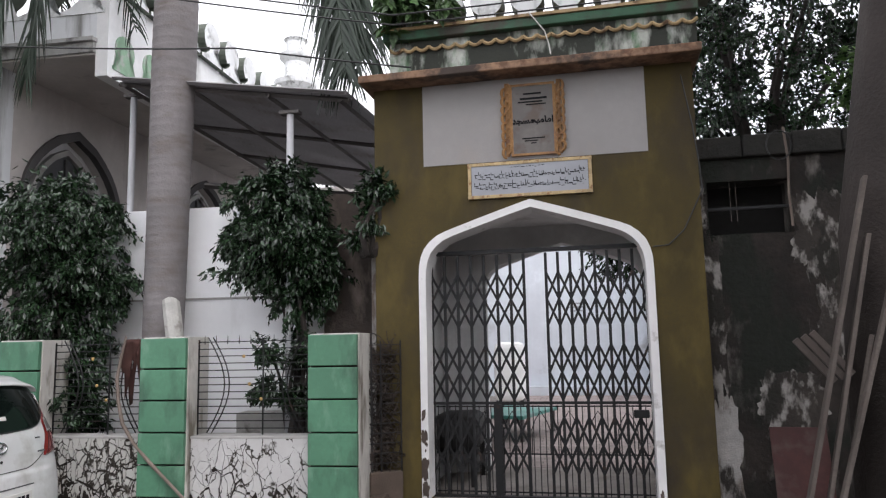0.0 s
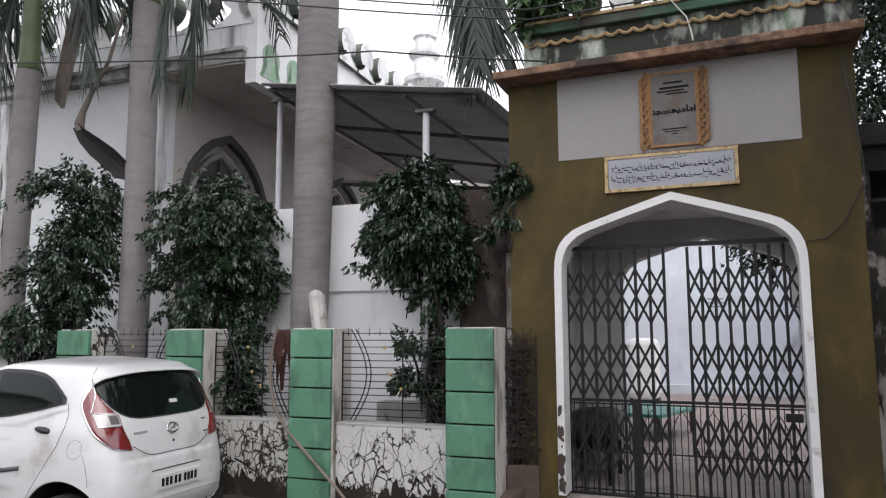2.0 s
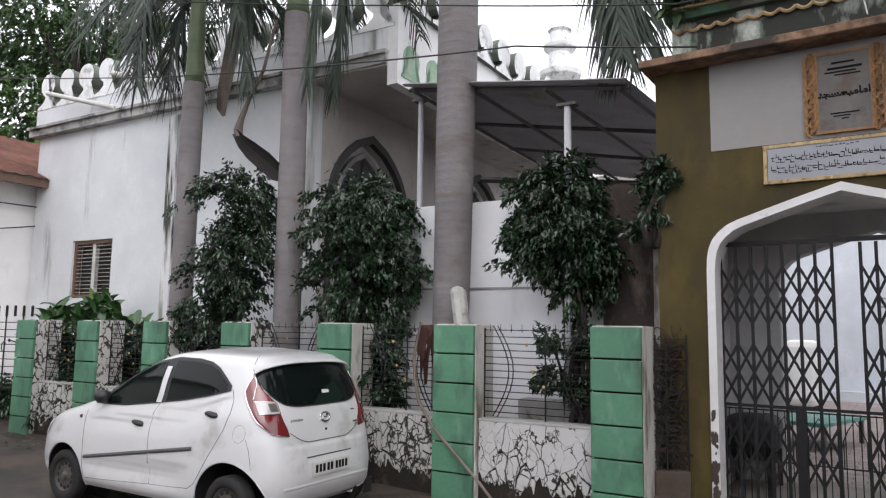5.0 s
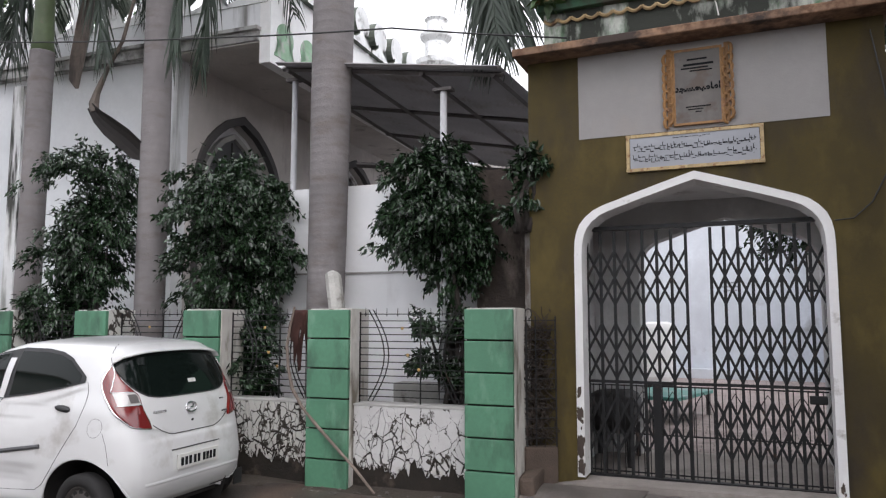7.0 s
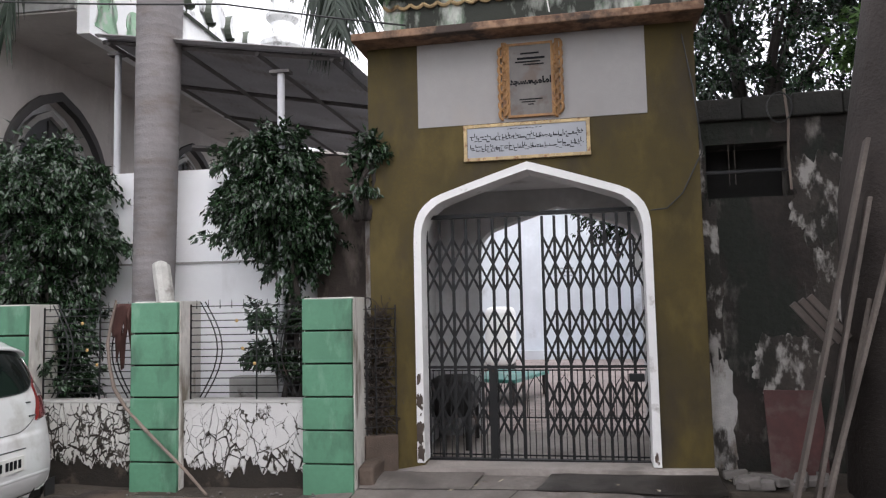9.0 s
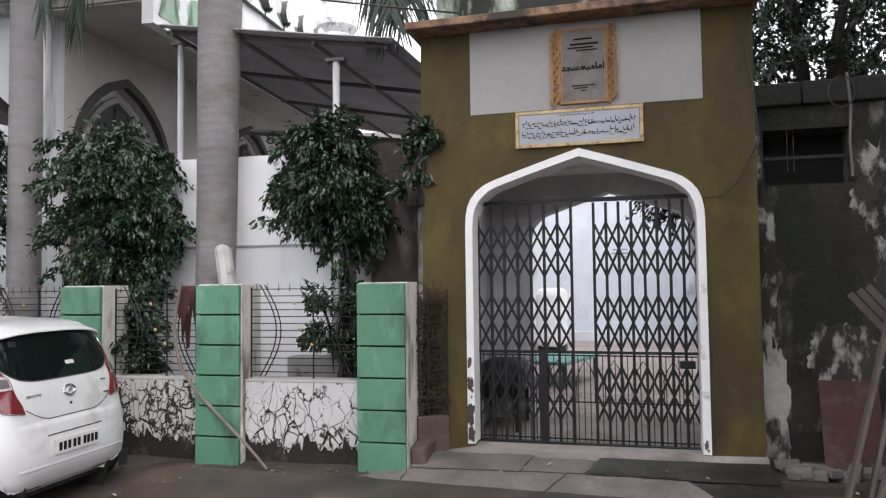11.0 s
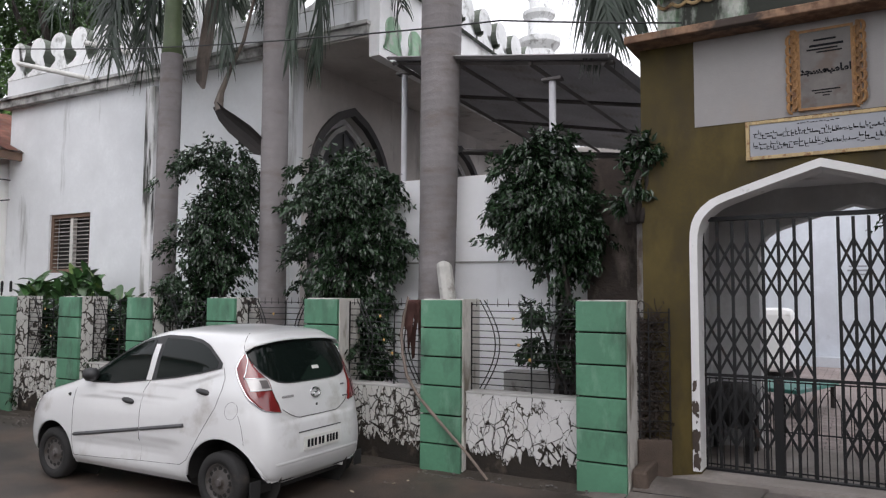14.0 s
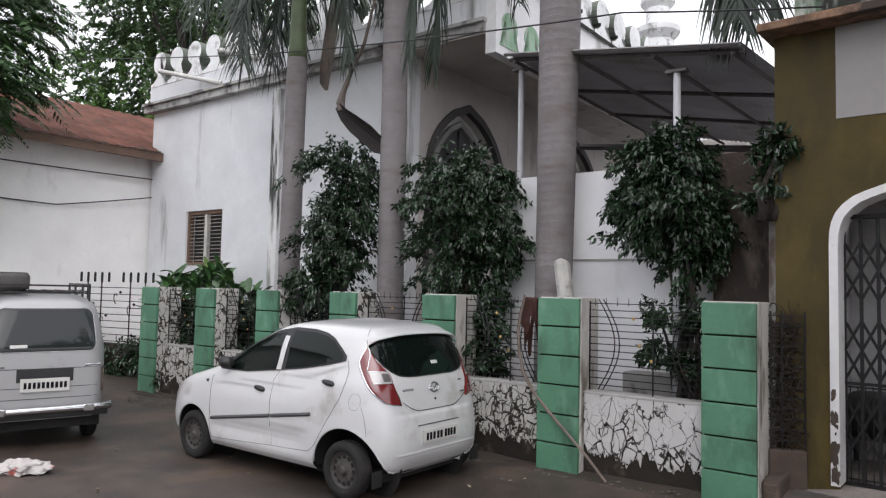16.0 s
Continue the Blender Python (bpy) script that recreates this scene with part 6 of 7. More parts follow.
def bush(name, label, m, base, crowns, clumps, per, seed, stems, leaf=0.068, mat=None, reach=0.24):
    rng = np.random.default_rng(seed)
    tree = thing(name, label, "small tree", m, group="garden trees")
    bm = bmesh.new()
    for k in range(stems):
        a = 2 * math.pi * k / stems + rng.uniform(-0.4, 0.4)
        c = crowns[k % len(crowns)]
        top = Vector(c[0]) + Vector((rng.uniform(-0.5, 0.5) * c[1][0], rng.uniform(-0.5, 0.5) * c[1][1], rng.uniform(-0.1, 0.6) * c[1][2]))
        b = Vector((base[0] + 0.06 * math.cos(a), base[1] + 0.06 * math.sin(a), base[2]))
        pts = [b]
        for j in range(1, 7):
            f = j / 6
            pts.append(Vector((b.x + (top.x - b.x) * f ** 2.4, b.y + (top.y - b.y) * f ** 2.4, b.z + (top.z - b.z) * f)) + Vector((0.05 * math.sin(a + 5 * f), 0.05 * math.cos(a * 2 + 4 * f), 0.12 * math.sin(math.pi * f))))
        sweep(bm, pts, [0.03 * (1 - 0.75 * j / 6) for j in range(7)], 7)
    part("trunk", bm, BARK, tree, smooth=True)
    P, A, S = [], [], []
    for i, (c, r) in enumerate(crowns):
        share = r[0] * r[2] / sum(q[1][0] * q[1][2] for q in crowns)
        cl = blob_points(rng, max(9, int(clumps * share)), c, r, 0.95, seed + i * 1.7, -0.2)
        pads = []
        for q in cl[::9]:  # tiers of foliage: flat pads that hang at their rims
            flat = rng.normal(size=(9, 3)) * np.array([min(0.13, r[0] * 0.45), min(0.13, r[1] * 0.45), 0.035])
            flat[:, 2] -= 1.6 * (flat[:, 0] ** 2 + flat[:, 1] ** 2)
            pads.append(q + flat)
        p, a, s = sprays(rng, np.concatenate(pads), c, per, reach * 0.6, leaf, 0.75)
        P.append(p), A.append(a), S.append(s)
        k = max(20, int(clumps * share * 4))
        inner = rng.normal(size=(k, 3)) * np.array(r) * 0.33 + np.array(c)
        P.append(inner), A.append(rng.normal(size=(k, 3))), S.append(np.full(k, leaf * 1.35))
    ob = new("crown", leaf_mesh("crown", np.concatenate(P), np.concatenate(A), np.concatenate(S), 0.44, mat or LEAF, rng))
    ob.parent = tree
    return tree


bush("ficus_tree", "young weeping fig with dense dark glossy leaves over bare stems", BF, (-0.38, 0.8, 0.28), [((-0.56, 0.75, 2.95), (0.32, 0.34, 0.36)), ((-0.48, 0.85, 2.5), (0.38, 0.36, 0.36)), ((-0.80, 0.7, 2.55), (0.16, 0.2, 0.3)), ((-0.24, 0.9, 2.3), (0.2, 0.25, 0.3)), ((-0.34, 0.88, 2.0), (0.17, 0.2, 0.14)), ((-0.64, 0.6, 1.45), (0.12, 0.12, 0.05)), ((-0.42, 0.75, 1.62), (0.10, 0.12, 0.06)), ((-0.22, 0.7, 1.40), (0.09, 0.12, 0.07)), ((-0.55, 0.62, 1.16), (0.10, 0.1, 0.05)), ((-0.30, 0.65, 1.05), (0.10, 0.1, 0.06))], 560, 40, 11, 11)
bush("ficus_tree", "bushy weeping fig with dark glossy leaves down to the fence", BF, (-3.0, 0.8, 0.28), [((-2.98, 0.75, 3.04), (0.44, 0.42, 0.38)), ((-3.2, 0.7, 2.7), (0.42, 0.38, 0.36)), ((-2.76, 0.8, 2.5), (0.44, 0.42, 0.42)), ((-2.9, 0.75, 2.0), (0.44, 0.40, 0.42)), ((-2.85, 0.75, 1.45), (0.34, 0.32, 0.4)), ((-2.6, 0.6, 0.98), (0.38, 0.25, 0.3))], 640, 40, 23, 8)
bush("ficus_tree", "tall narrow weeping fig with dark glossy leaves", BF, (-5.00, 0.8, 0.28), [((-5.00, 0.75, 3.25), (0.34, 0.38, 0.40)), ((-4.98, 0.75, 2.7), (0.50, 0.40, 0.48)), ((-5.05, 0.75, 2.1), (0.46, 0.40, 0.45)), ((-5.20, 0.7, 1.5), (0.45, 0.38, 0.45)), ((-4.90, 0.7, 0.95), (0.5, 0.3, 0.35))], 580, 40, 31, 8)
for i, (x, w, h) in enumerate(((-3.75, 0.35, 0.30), (-4.55, 0.35, 0.35), (-5.75, 0.4, 0.45), (-6.55, 0.45, 0.5), (-7.2, 0.4, 0.5), (-7.75, 0.42, 0.55), (-8.2, 0.35, 0.5))):
    bush("garden_shrub", "low dark green shrub behind the fence", BF, (x, 0.75, 0.28), [((x, 0.72, 0.72 + h * 0.5), (w, 0.32, h))], 130, 30, 50 + i, 4, leaf=0.08)
bush("wall_climber", "leafy creeper growing from the gateway's corner", pose(0, 0, 0), (-1.5, 0.0, 2.3), [((-1.40, -0.08, 2.98), (0.10, 0.06, 0.2)), ((-1.50, -0.04, 2.74), (0.10, 0.07, 0.2)), ((-1.58, 0.02, 2.5), (0.09, 0.07, 0.14))], 40, 18, 61, 4, leaf=0.075, reach=0.08)


def broadleaf(name, label, m, count, seed, length, rise):
    """A plant of large pointed leaves in a rosette."""
    rng = random.Random(seed)
    plant = thing(name, label, "plant", m, group="broad-leaved plants")
    for k in range(count):
        a, lean = rng.uniform(0, 2 * math.pi), rng.uniform(0.35, 1.15)
        ln, wd, h0 = length * rng.uniform(0.6, 1.2), length * rng.uniform(0.11, 0.17), rise * rng.uniform(0.35, 1.0)
        ox, oy = rng.gauss(0, 0.13), rng.gauss(0, 0.13)
        bm = bmesh.new()
        rows = []
        for j in range(7):
            f = j / 6
            r, z = ln * f * math.sin(lean * (0.6 + 0.5 * f)), h0 + ln * f * math.cos(lean * (0.7 + 0.7 * f))
            w = wd * math.sin(math.pi * min(1, 0.12 + 0.88 * f)) ** 0.7 + 0.004
            c, d = Vector((ox + math.cos(a) * r, oy + math.sin(a) * r, z)), Vector((-math.sin(a), math.cos(a), 0))
            rows.append([bm.verts.new(c - d * w + Vector((0, 0, w * 0.5))), bm.verts.new(c), bm.verts.new(c + d * w + Vector((0, 0, w * 0.5)))])
        for ra, rb in zip(rows, rows[1:]):
            for q in range(2):
                bm.faces.new((ra[q], ra[q + 1], rb[q + 1], rb[q]))
        part("leaf", bm, LEAF_BROAD if k % 5 else LEAF_YELLOW, plant, smooth=True, normals=False)
    part("stem", sweep(bmesh.new(), [(0, 0, 0), (0.02, 0, rise)], 0.02, 6), BARK, plant)
    return plant


for i, (x, y, z) in enumerate(((-9.7, 1.2, 1.25), (-9.2, 1.0, 1.45), (-8.6, 1.15, 1.5), (-8.1, 1.2, 1.4), (-8.9, 1.5, 1.55), (-7.6, 1.3, 1.25))):
    broadleaf("croton", "broad-leaved garden plant with glossy green leaves", BF @ pose(x, y, 0.28), 70, 70 + i, 0.42, z + 0.02)


# ---- royal palms ----
def leaflets(bm, rib, rng, leaflet, count, wide, open_, hang, first=0.12):
    """Two rows of narrow leaflets along a rib, spread to the sides and hanging at their tips."""
    last = len(rib) - 1
    for k in range(count):
        f = first + (0.995 - first) * k / count
        i = min(last - 1, int(f * last))
        p = rib[i].lerp(rib[i + 1], f * last - i)
        d = (rib[i + 1] - rib[i]).normalized()
        for sg in (-1, 1):
            s = d.cross(Vector((0, 1, 0.3))) if abs(d.z) > 0.8 else d.cross(Vector((0, 0, 1)))
            s = s.normalized() * sg
            s.y += rng.uniform(-0.5, 0.5)
            ln = leaflet * rng.uniform(0.7, 1.1) * (1 - 0.55 * f ** 4)
            dirn = (s * open_ * rng.uniform(0.5, 1.2) + d * 0.7).normalized()
            across = dirn.cross(Vector((0.2 * rng.uniform(-1, 1), 1, 0.15 * rng.uniform(-1, 1)))).normalized()
            prev = None
            for j in range(5):
                g = j / 4
                c = p + dirn * ln * g * (1 - 0.3 * g) + Vector((0, 0, -ln * hang * g ** 1.7))
                ww = wide * (1 - g) ** 0.55 + 0.001
                row = (bm.verts.new(c - across * ww), bm.verts.new(c + across * ww))
                if prev:
                    bm.faces.new((prev[0], prev[1], row[1], row[0]))
                prev = row
    return bm


def frond(bm, start, out, length, drop, rng, leaflet=0.62, count=46, wide=0.012):
    """A feather leaf on an arching rib."""
    out = Vector(out).normalized()
    rib = []
    for j in range(15):
        f = j / 14
        rib.append(Vector(start) + out * length * (f - 0.25 * f * f) + Vector((0, 0, 0.35 * length * f - drop * f ** 2.1)))
    sweep(bm, rib, [0.035 * (1 - 0.85 * j / 14) for j in range(15)], 5)
    return leaflets(bm, rib, rng, leaflet, count, wide, 0.75, 0.6)


def hanging(bm, knots, rng, leaflet, count, wide=0.013, open_=0.6, hang=0.5, thick=0.03, first=0.05):
    """An old frond whose rib hangs through the given knots."""
    rib = []
    for a, b in zip(knots, knots[1:]):
        rib += [Vector(a).lerp(Vector(b), j / 4) for j in range(4)]
    rib.append(Vector(knots[-1]))
    for _ in range(2):
        rib = [rib[0]] + [(rib[k - 1] + rib[k] * 2 + rib[k + 1]) / 4 for k in range(1, len(rib) - 1)] + [rib[-1]]
    n = len(rib) - 1
    sweep(bm, rib, [thick * (1 - 0.85 * j / n) for j in range(n + 1)], 5)
    return leaflets(bm, rib, rng, leaflet, count, wide, open_, hang, first)


def palm(label, x, y, r0, r1, lean, shaft, height, fronds, seed):
    rng = random.Random(seed)
    tree = thing("palm_tree", label, "palm tree", BF @ pose(x, y, 0), group="royal palms")
    prof, z = [], 0.0
    while z < shaft:
        r = r0 + (r1 - r0) * min(1, z / 4.5)
        prof += [(r * 1.0, z), (r * 1.012, z + 0.012), (r * 1.0, z + 0.024)]
        z += rng.uniform(0.07, 0.13)
    bm = lathe(bmesh.new(), prof, 28)
    for v in bm.verts:
        v.co.x += lean * v.co.z
        k = 1 + 0.03 * noise.noise(Vector((v.co.x * 3, v.co.y * 3, v.co.z * 0.8 + seed)))
        v.co.x, v.co.y = lean * v.co.z + (v.co.x - lean * v.co.z) * k, v.co.y * k
    part("trunk", bm, PALM_BARK, tree, "grey ringed trunk", smooth=True)
    top = lean * shaft
    bm = lathe(bmesh.new(), [(r1 * 0.98, shaft - 0.02), (r1 * 0.86, shaft + 0.15), (r1 * 0.72, height - 0.3), (r1 * 0.4, height)], 24)
    bmesh.ops.translate(bm, vec=(top, 0, 0), verts=bm.verts)
    part("crownshaft", bm, CROWNSHAFT, tree, "smooth green crownshaft", smooth=True)
    for start_z, out, length, drop, leaflet, cnt in fronds:
        part("frond", frond(bmesh.new(), (top, 0, start_z), out, length, drop, rng, leaflet, cnt), LEAF_PALM, tree, normals=False)
    return tree


ring = [(math.cos(a), math.sin(a)) for a in (2 * math.pi * k / 9 + 0.3 for k in range(9))]
palm("tall royal palm with a thick grey ringed trunk", -1.885, 0.9, 0.180, 0.225, 0.014, 7.6, 8.9, [(8.7, (x, y, 0), 3.0, 2.6, 0.7, 40) for x, y in ring], 1)
B_palm = palm("royal palm with drooping fronds and a slender trunk", -4.21, 0.9, 0.175, 0.165, -0.004, 5.62, 6.9, [(6.8, (x, y, 0), 2.4, 2.0, 0.7, 40) for x, y in ring], 2)
C_palm = palm("royal palm with a green crownshaft and hanging fronds", -6.20, 0.9, 0.155, 0.15, 0.01, 5.0, 6.5, [(6.4, (x, y, 0), 2.2, 1.8, 0.7, 40) for x, y in ring], 3)
rng = random.Random(5)
for knots, ln, cnt, op in (
    [[(-0.05, -0.25, 6.8), (-0.45, -0.3, 7.0), (-0.75, -0.3, 6.2), (-0.72, -0.28, 5.3), (-0.60, -0.25, 4.7)], 0.75, 42, 0.4],
    [[(0.05, -0.25, 6.8), (0.5, -0.3, 6.9), (0.62, -0.3, 6.0), (0.5, -0.28, 5.2), (0.42, -0.27, 4.5)], 0.7, 40, 0.22],
    [[(0.05, 0.25, 6.8), (0.5, 0.35, 6.7), (0.45, 0.33, 5.6), (0.36, 0.3, 4.6)], 0.8, 36, 0.25]):
    part("old_frond", hanging(bmesh.new(), knots, rng, ln, cnt, wide=0.017, open_=op), LEAF_PALM, B_palm, "drooping old frond", kind="stuff", normals=False)
for knots, ln, cnt, op in (
    [[(-0.05, -0.2, 6.4), (-0.42, -0.25, 6.85), (-0.80, -0.25, 6.4), (-0.95, -0.22, 5.7), (-0.98, -0.2, 5.05)], 1.05, 60, 0.8],
    [[(-0.05, 0.2, 6.4), (-0.40, 0.25, 6.8), (-0.65, 0.25, 6.3), (-0.75, 0.2, 5.7), (-0.72, 0.15, 5.1)], 1.0, 60, 0.55],
    [[(-0.05, 0.0, 6.4), (-0.6, 0.1, 6.9), (-1.15, 0.1, 6.7), (-1.45, 0.1, 6.2), (-1.55, 0.1, 5.8)], 0.9, 64, 0.9],
    [[(0.05, 0.2, 6.4), (0.5, 0.25, 6.8), (0.8, 0.25, 6.3), (0.85, 0.2, 5.8)], 0.8, 60, 0.6]):
    part("old_frond", hanging(bmesh.new(), knots, rng, ln, cnt, wide=0.019, open_=op), LEAF_PALM, C_palm, "drooping old frond", kind="stuff", normals=False)
sheath = thing("palm_sheath", "dry dark brown palm leaf bases hanging from the palm", "palm leaf", BF)


def blade(line, widths, y, cup):
    """A dry boat-shaped leaf base: a trough along a line in x and z."""
    bm, rows = bmesh.new(), []
    for k, ((x, z), w) in enumerate(zip(line, widths)):
        a, b = line[max(0, k - 1)], line[min(len(line) - 1, k + 1)]
        d = Vector((b[0] - a[0], 0, b[1] - a[1])).normalized()
        n = Vector((-d.z, 0, d.x))
        rows.append([bm.verts.new(Vector((x, y, z)) + n * w * q + Vector((0, -cup * w * q * q, 0))) for q in (-1, -0.5, 0, 0.5, 1)])
    for ra, rb in zip(rows, rows[1:]):
        for q in range(4):
            bm.faces.new((ra[q], ra[q + 1], rb[q + 1], rb[q]))
    bmesh.ops.solidify(bm, geom=bm.faces[:], thickness=0.02)
    for f in bm.faces:
        f.material_index = 1 if abs(f.normal.y) < 0.45 else 0
    return bm


part("blade", blade([(-5.16, 6.3), (-5.22, 5.7), (-5.30, 5.2), (-5.38, 4.75), (-5.42, 4.5), (-5.41, 4.4)], [0.07, 0.11, 0.13, 0.13, 0.10, 0.03], 0.82, 0.5), [DRY_SHEATH, DRY], sheath, smooth=False)
part("stalk", sweep(bmesh.new(), [(-4.55, 0.85, 5.6), (-4.75, 0.85, 4.95), (-4.98, 0.85, 4.6), (-5.13, 0.85, 4.32), (-5.16, 0.84, 4.18), (-5.12, 0.82, 4.06)], [0.018, 0.022, 0.026, 0.04, 0.06, 0.05], 8), DRY_SHEATH, sheath)
part("broken_blade", blade([(-5.16, 4.14), (-5.0, 3.98), (-4.8, 3.83), (-4.55, 3.66), (-4.35, 3.5), (-4.2, 3.4)], [0.05, 0.09, 0.12, 0.13, 0.12, 0.05], 0.80, 0.5), [DRY, DRY_SHEATH], sheath)

hang = thing("hanging_frond", "drooping palm frond hanging over the shed roof", "palm leaf", BF)
for knots, ln, op in (
    [[(-1.75, 0.85, 8.0), (-1.0, 0.85, 7.9), (-0.35, 0.82, 6.8), (-0.07, 0.8, 5.6), (0.04, 0.78, 4.75), (0.10, 0.78, 4.2)], 0.9, 0.62],
    [[(-1.75, 0.95, 8.1), (-0.8, 0.95, 8.0), (-0.1, 0.92, 6.8), (0.12, 0.9, 5.6), (0.20, 0.88, 4.85), (0.26, 0.86, 4.35)], 0.9, 0.62],
    [[(-1.75, 1.0, 7.9), (-1.1, 1.0, 7.8), (-0.45, 0.98, 6.8), (-0.17, 0.95, 5.8), (-0.06, 0.92, 5.0), (-0.03, 0.9, 4.5)], 0.75, 0.5]):
    part("frond", hanging(bmesh.new(), knots, rng, ln, 85, wide=0.013, open_=op, hang=0.6, first=0.3), LEAF_PALM, hang, kind="stuff", normals=False)


# ---- trees behind and beside ----
def tree(label, m, trunk_r, height, crown, clumps, per, leaf, seed, mat, reach=0.5, droop=0.4, category="tree"):
    rng = np.random.default_rng(seed)
    r2 = random.Random(seed)
    t = thing("tree", label, category, m)
    bm = bmesh.new()
    c0 = Vector(crown[0][0])
    fork = Vector((c0.x * 0.35, c0.y * 0.35, height))
    sweep(bm, [Vector((0, 0, -0.1)), Vector((0.02, 0, height * 0.4)), fork], [trunk_r * 1.15, trunk_r, trunk_r * 0.85], 12)
    for c, r in crown:
        for k in range(4):
            e = Vector(c) + Vector([r2.uniform(-0.6, 0.6) * q for q in r])
            mid = fork.lerp(e, 0.5) + Vector((0, 0, 0.2))
            sweep(bm, [fork - Vector((0, 0, 0.15)), mid, e], [trunk_r * 0.5, trunk_r * 0.25, trunk_r * 0.06], 7)
    part("trunk", bm, BARK, t, smooth=True)
    P, A, S = [], [], []
    for i, (c, r) in enumerate(crown):
        cl = blob_points(rng, clumps // len(crown), c, r, 0.55, seed + 2.3 * i)
        p, a, s = sprays(rng, cl, c, per, reach, leaf, droop)
        P.append(p), A.append(a), S.append(s)
    ob = new("crown", leaf_mesh("crown", np.concatenate(P), np.concatenate(A), np.concatenate(S), 0.45, mat, rng))
    ob.parent = t
    return t


tree("leafy tree rising behind the old wall", pose(2.45, 3.0, 0), 0.16, 3.0, [((0.4, 0, 4.6), (1.7, 1.2, 1.5)), ((-0.7, 0.5, 4.4), (1.0, 1.0, 1.3)), ((1.6, 0.3, 4.2), (1.3, 1.0, 1.1)), ((0.5, 0.2, 6.3), (2.0, 1.2, 1.3))], 1400, 38, 0.085, 101, LEAF, reach=0.65)
tree("bright green young tree behind the old wall", pose(4.2, 2.0, 0), 0.1, 2.6, [((-0.3, 0, 3.9), (0.6, 0.5, 0.7)), ((0.3, 0, 4.4), (0.6, 0.5, 0.6))], 160, 30, 0.10, 102, LEAF_BRIGHT)
tree("tree leaning over the courtyard", pose(3.4, 6.5, 0.1), 0.14, 3.0, [((-2.2, -0.2, 3.0), (0.55, 0.45, 0.3)), ((-1.5, -0.2, 3.15), (0.6, 0.5, 0.4)), ((-0.6, 0, 3.6), (0.9, 0.7, 0.5))], 260, 26, 0.11, 103, LEAF)
tree("large dark tree behind the building", pose(-23.5, 7.5, 0), 0.5, 6.5, [((1.5, 0, 9.5), (4.5, 3.0, 3.0)), ((-3, 0.5, 10.5), (4, 3, 3.2)), ((4.5, 1, 8.2), (3, 2.5, 2.4)), ((0.5, -1, 12.5), (4, 3, 2.5))], 1500, 46, 0.19, 104, LEAF_FAR, reach=1.0)
feather = tree("feathery tree with drooping dark green sprays", pose(-15.2, -4.6, 0), 0.22, 4.2, [((2.0, 1.7, 5.2), (1.1, 1.1, 0.7)), ((1.0, 0.8, 4.8), (1.3, 1.2, 0.9))], 40, 8, 0.06, 105, FEATHER)
rng, P, A, S = np.random.default_rng(205), [], [], []
for c, r in (((2.1, 1.9, 5.2), (1.0, 1.1, 0.8)), ((1.0, 0.8, 4.8), (1.2, 1.2, 0.9)), ((0.0, -0.4, 5.6), (1.6, 1.5, 1.1)), ((1.9, 2.2, 6.4), (1.2, 1.2, 0.8)), ((1.4, 1.2, 4.0), (0.8, 0.8, 0.5))):
    for q in blob_points(rng, 150, c, r, 0.6, 9.1 + c[0]):
        out = np.array([rng.normal() * 0.6 + 0.5, rng.normal() * 0.6 + 0.2, rng.uniform(-0.35, 0.25)])
        out /= np.linalg.norm(out)
        across = np.cross(out, (0, 0, 1.0))
        across /= np.linalg.norm(across)
        ln = rng.uniform(0.55, 1.0)
        for k in range(17):
            f = k / 16
            p = q + out * ln * f + np.array([0, 0, -0.45 * ln * f * f])
            for sg in (-1, 1):
                P.append(p), A.append(across * sg + out * 0.55 + np.array([0, 0, -0.25 - 0.3 * f])), S.append(0.20 * math.sin(math.pi * (0.12 + 0.8 * f)) + 0.03)
ob = new("fern_leaves", leaf_mesh("fern_leaves", np.array(P), np.array(A), np.array(S), 0.24, FEATHER, rng, 0.1, 0.3))
ob.parent = feather
tree("tree filling the gap behind the tiled house", pose(-24, 5, 0), 0.35, 4.5, [((0, 0, 6.5), (3.5, 3.0, 2.3)), ((2.5, 2, 6.0), (2.5, 2, 1.8)), ((-3, -2, 7.0), (3, 3, 2.5))], 800, 44, 0.16, 106, LEAF_BRIGHT, reach=0.9)
# roadside tree whose trunk stands before the old wall; unseen crown added for shade
tree("roadside tree with a thick dark trunk", pose(2.60, -0.36, 0), 0.27, 5.6, [((1.4, -0.6, 7.4), (2.2, 2.2, 1.2)), ((3.2, -2.0, 7.2), (2.2, 2.2, 1.2)), ((2.6, -4.6, 6.6), (2.4, 2.2, 1.2))], 800, 34, 0.26, 107, LEAF_FAR, reach=0.7)
bush("parapet_weed", "leafy fig seedling rooted in the gate parapet", pose(0, 0, 0), (-1.1, -0.05, 4.38), [((-1.08, -0.2, 4.62), (0.16, 0.12, 0.16)), ((-0.85, -0.2, 4.72), (0.2, 0.1, 0.12)), ((-1.22, -0.18, 4.38), (0.08, 0.08, 0.14))], 26, 9, 131, 4, leaf=0.15, mat=LEAF_FAR, reach=0.12)

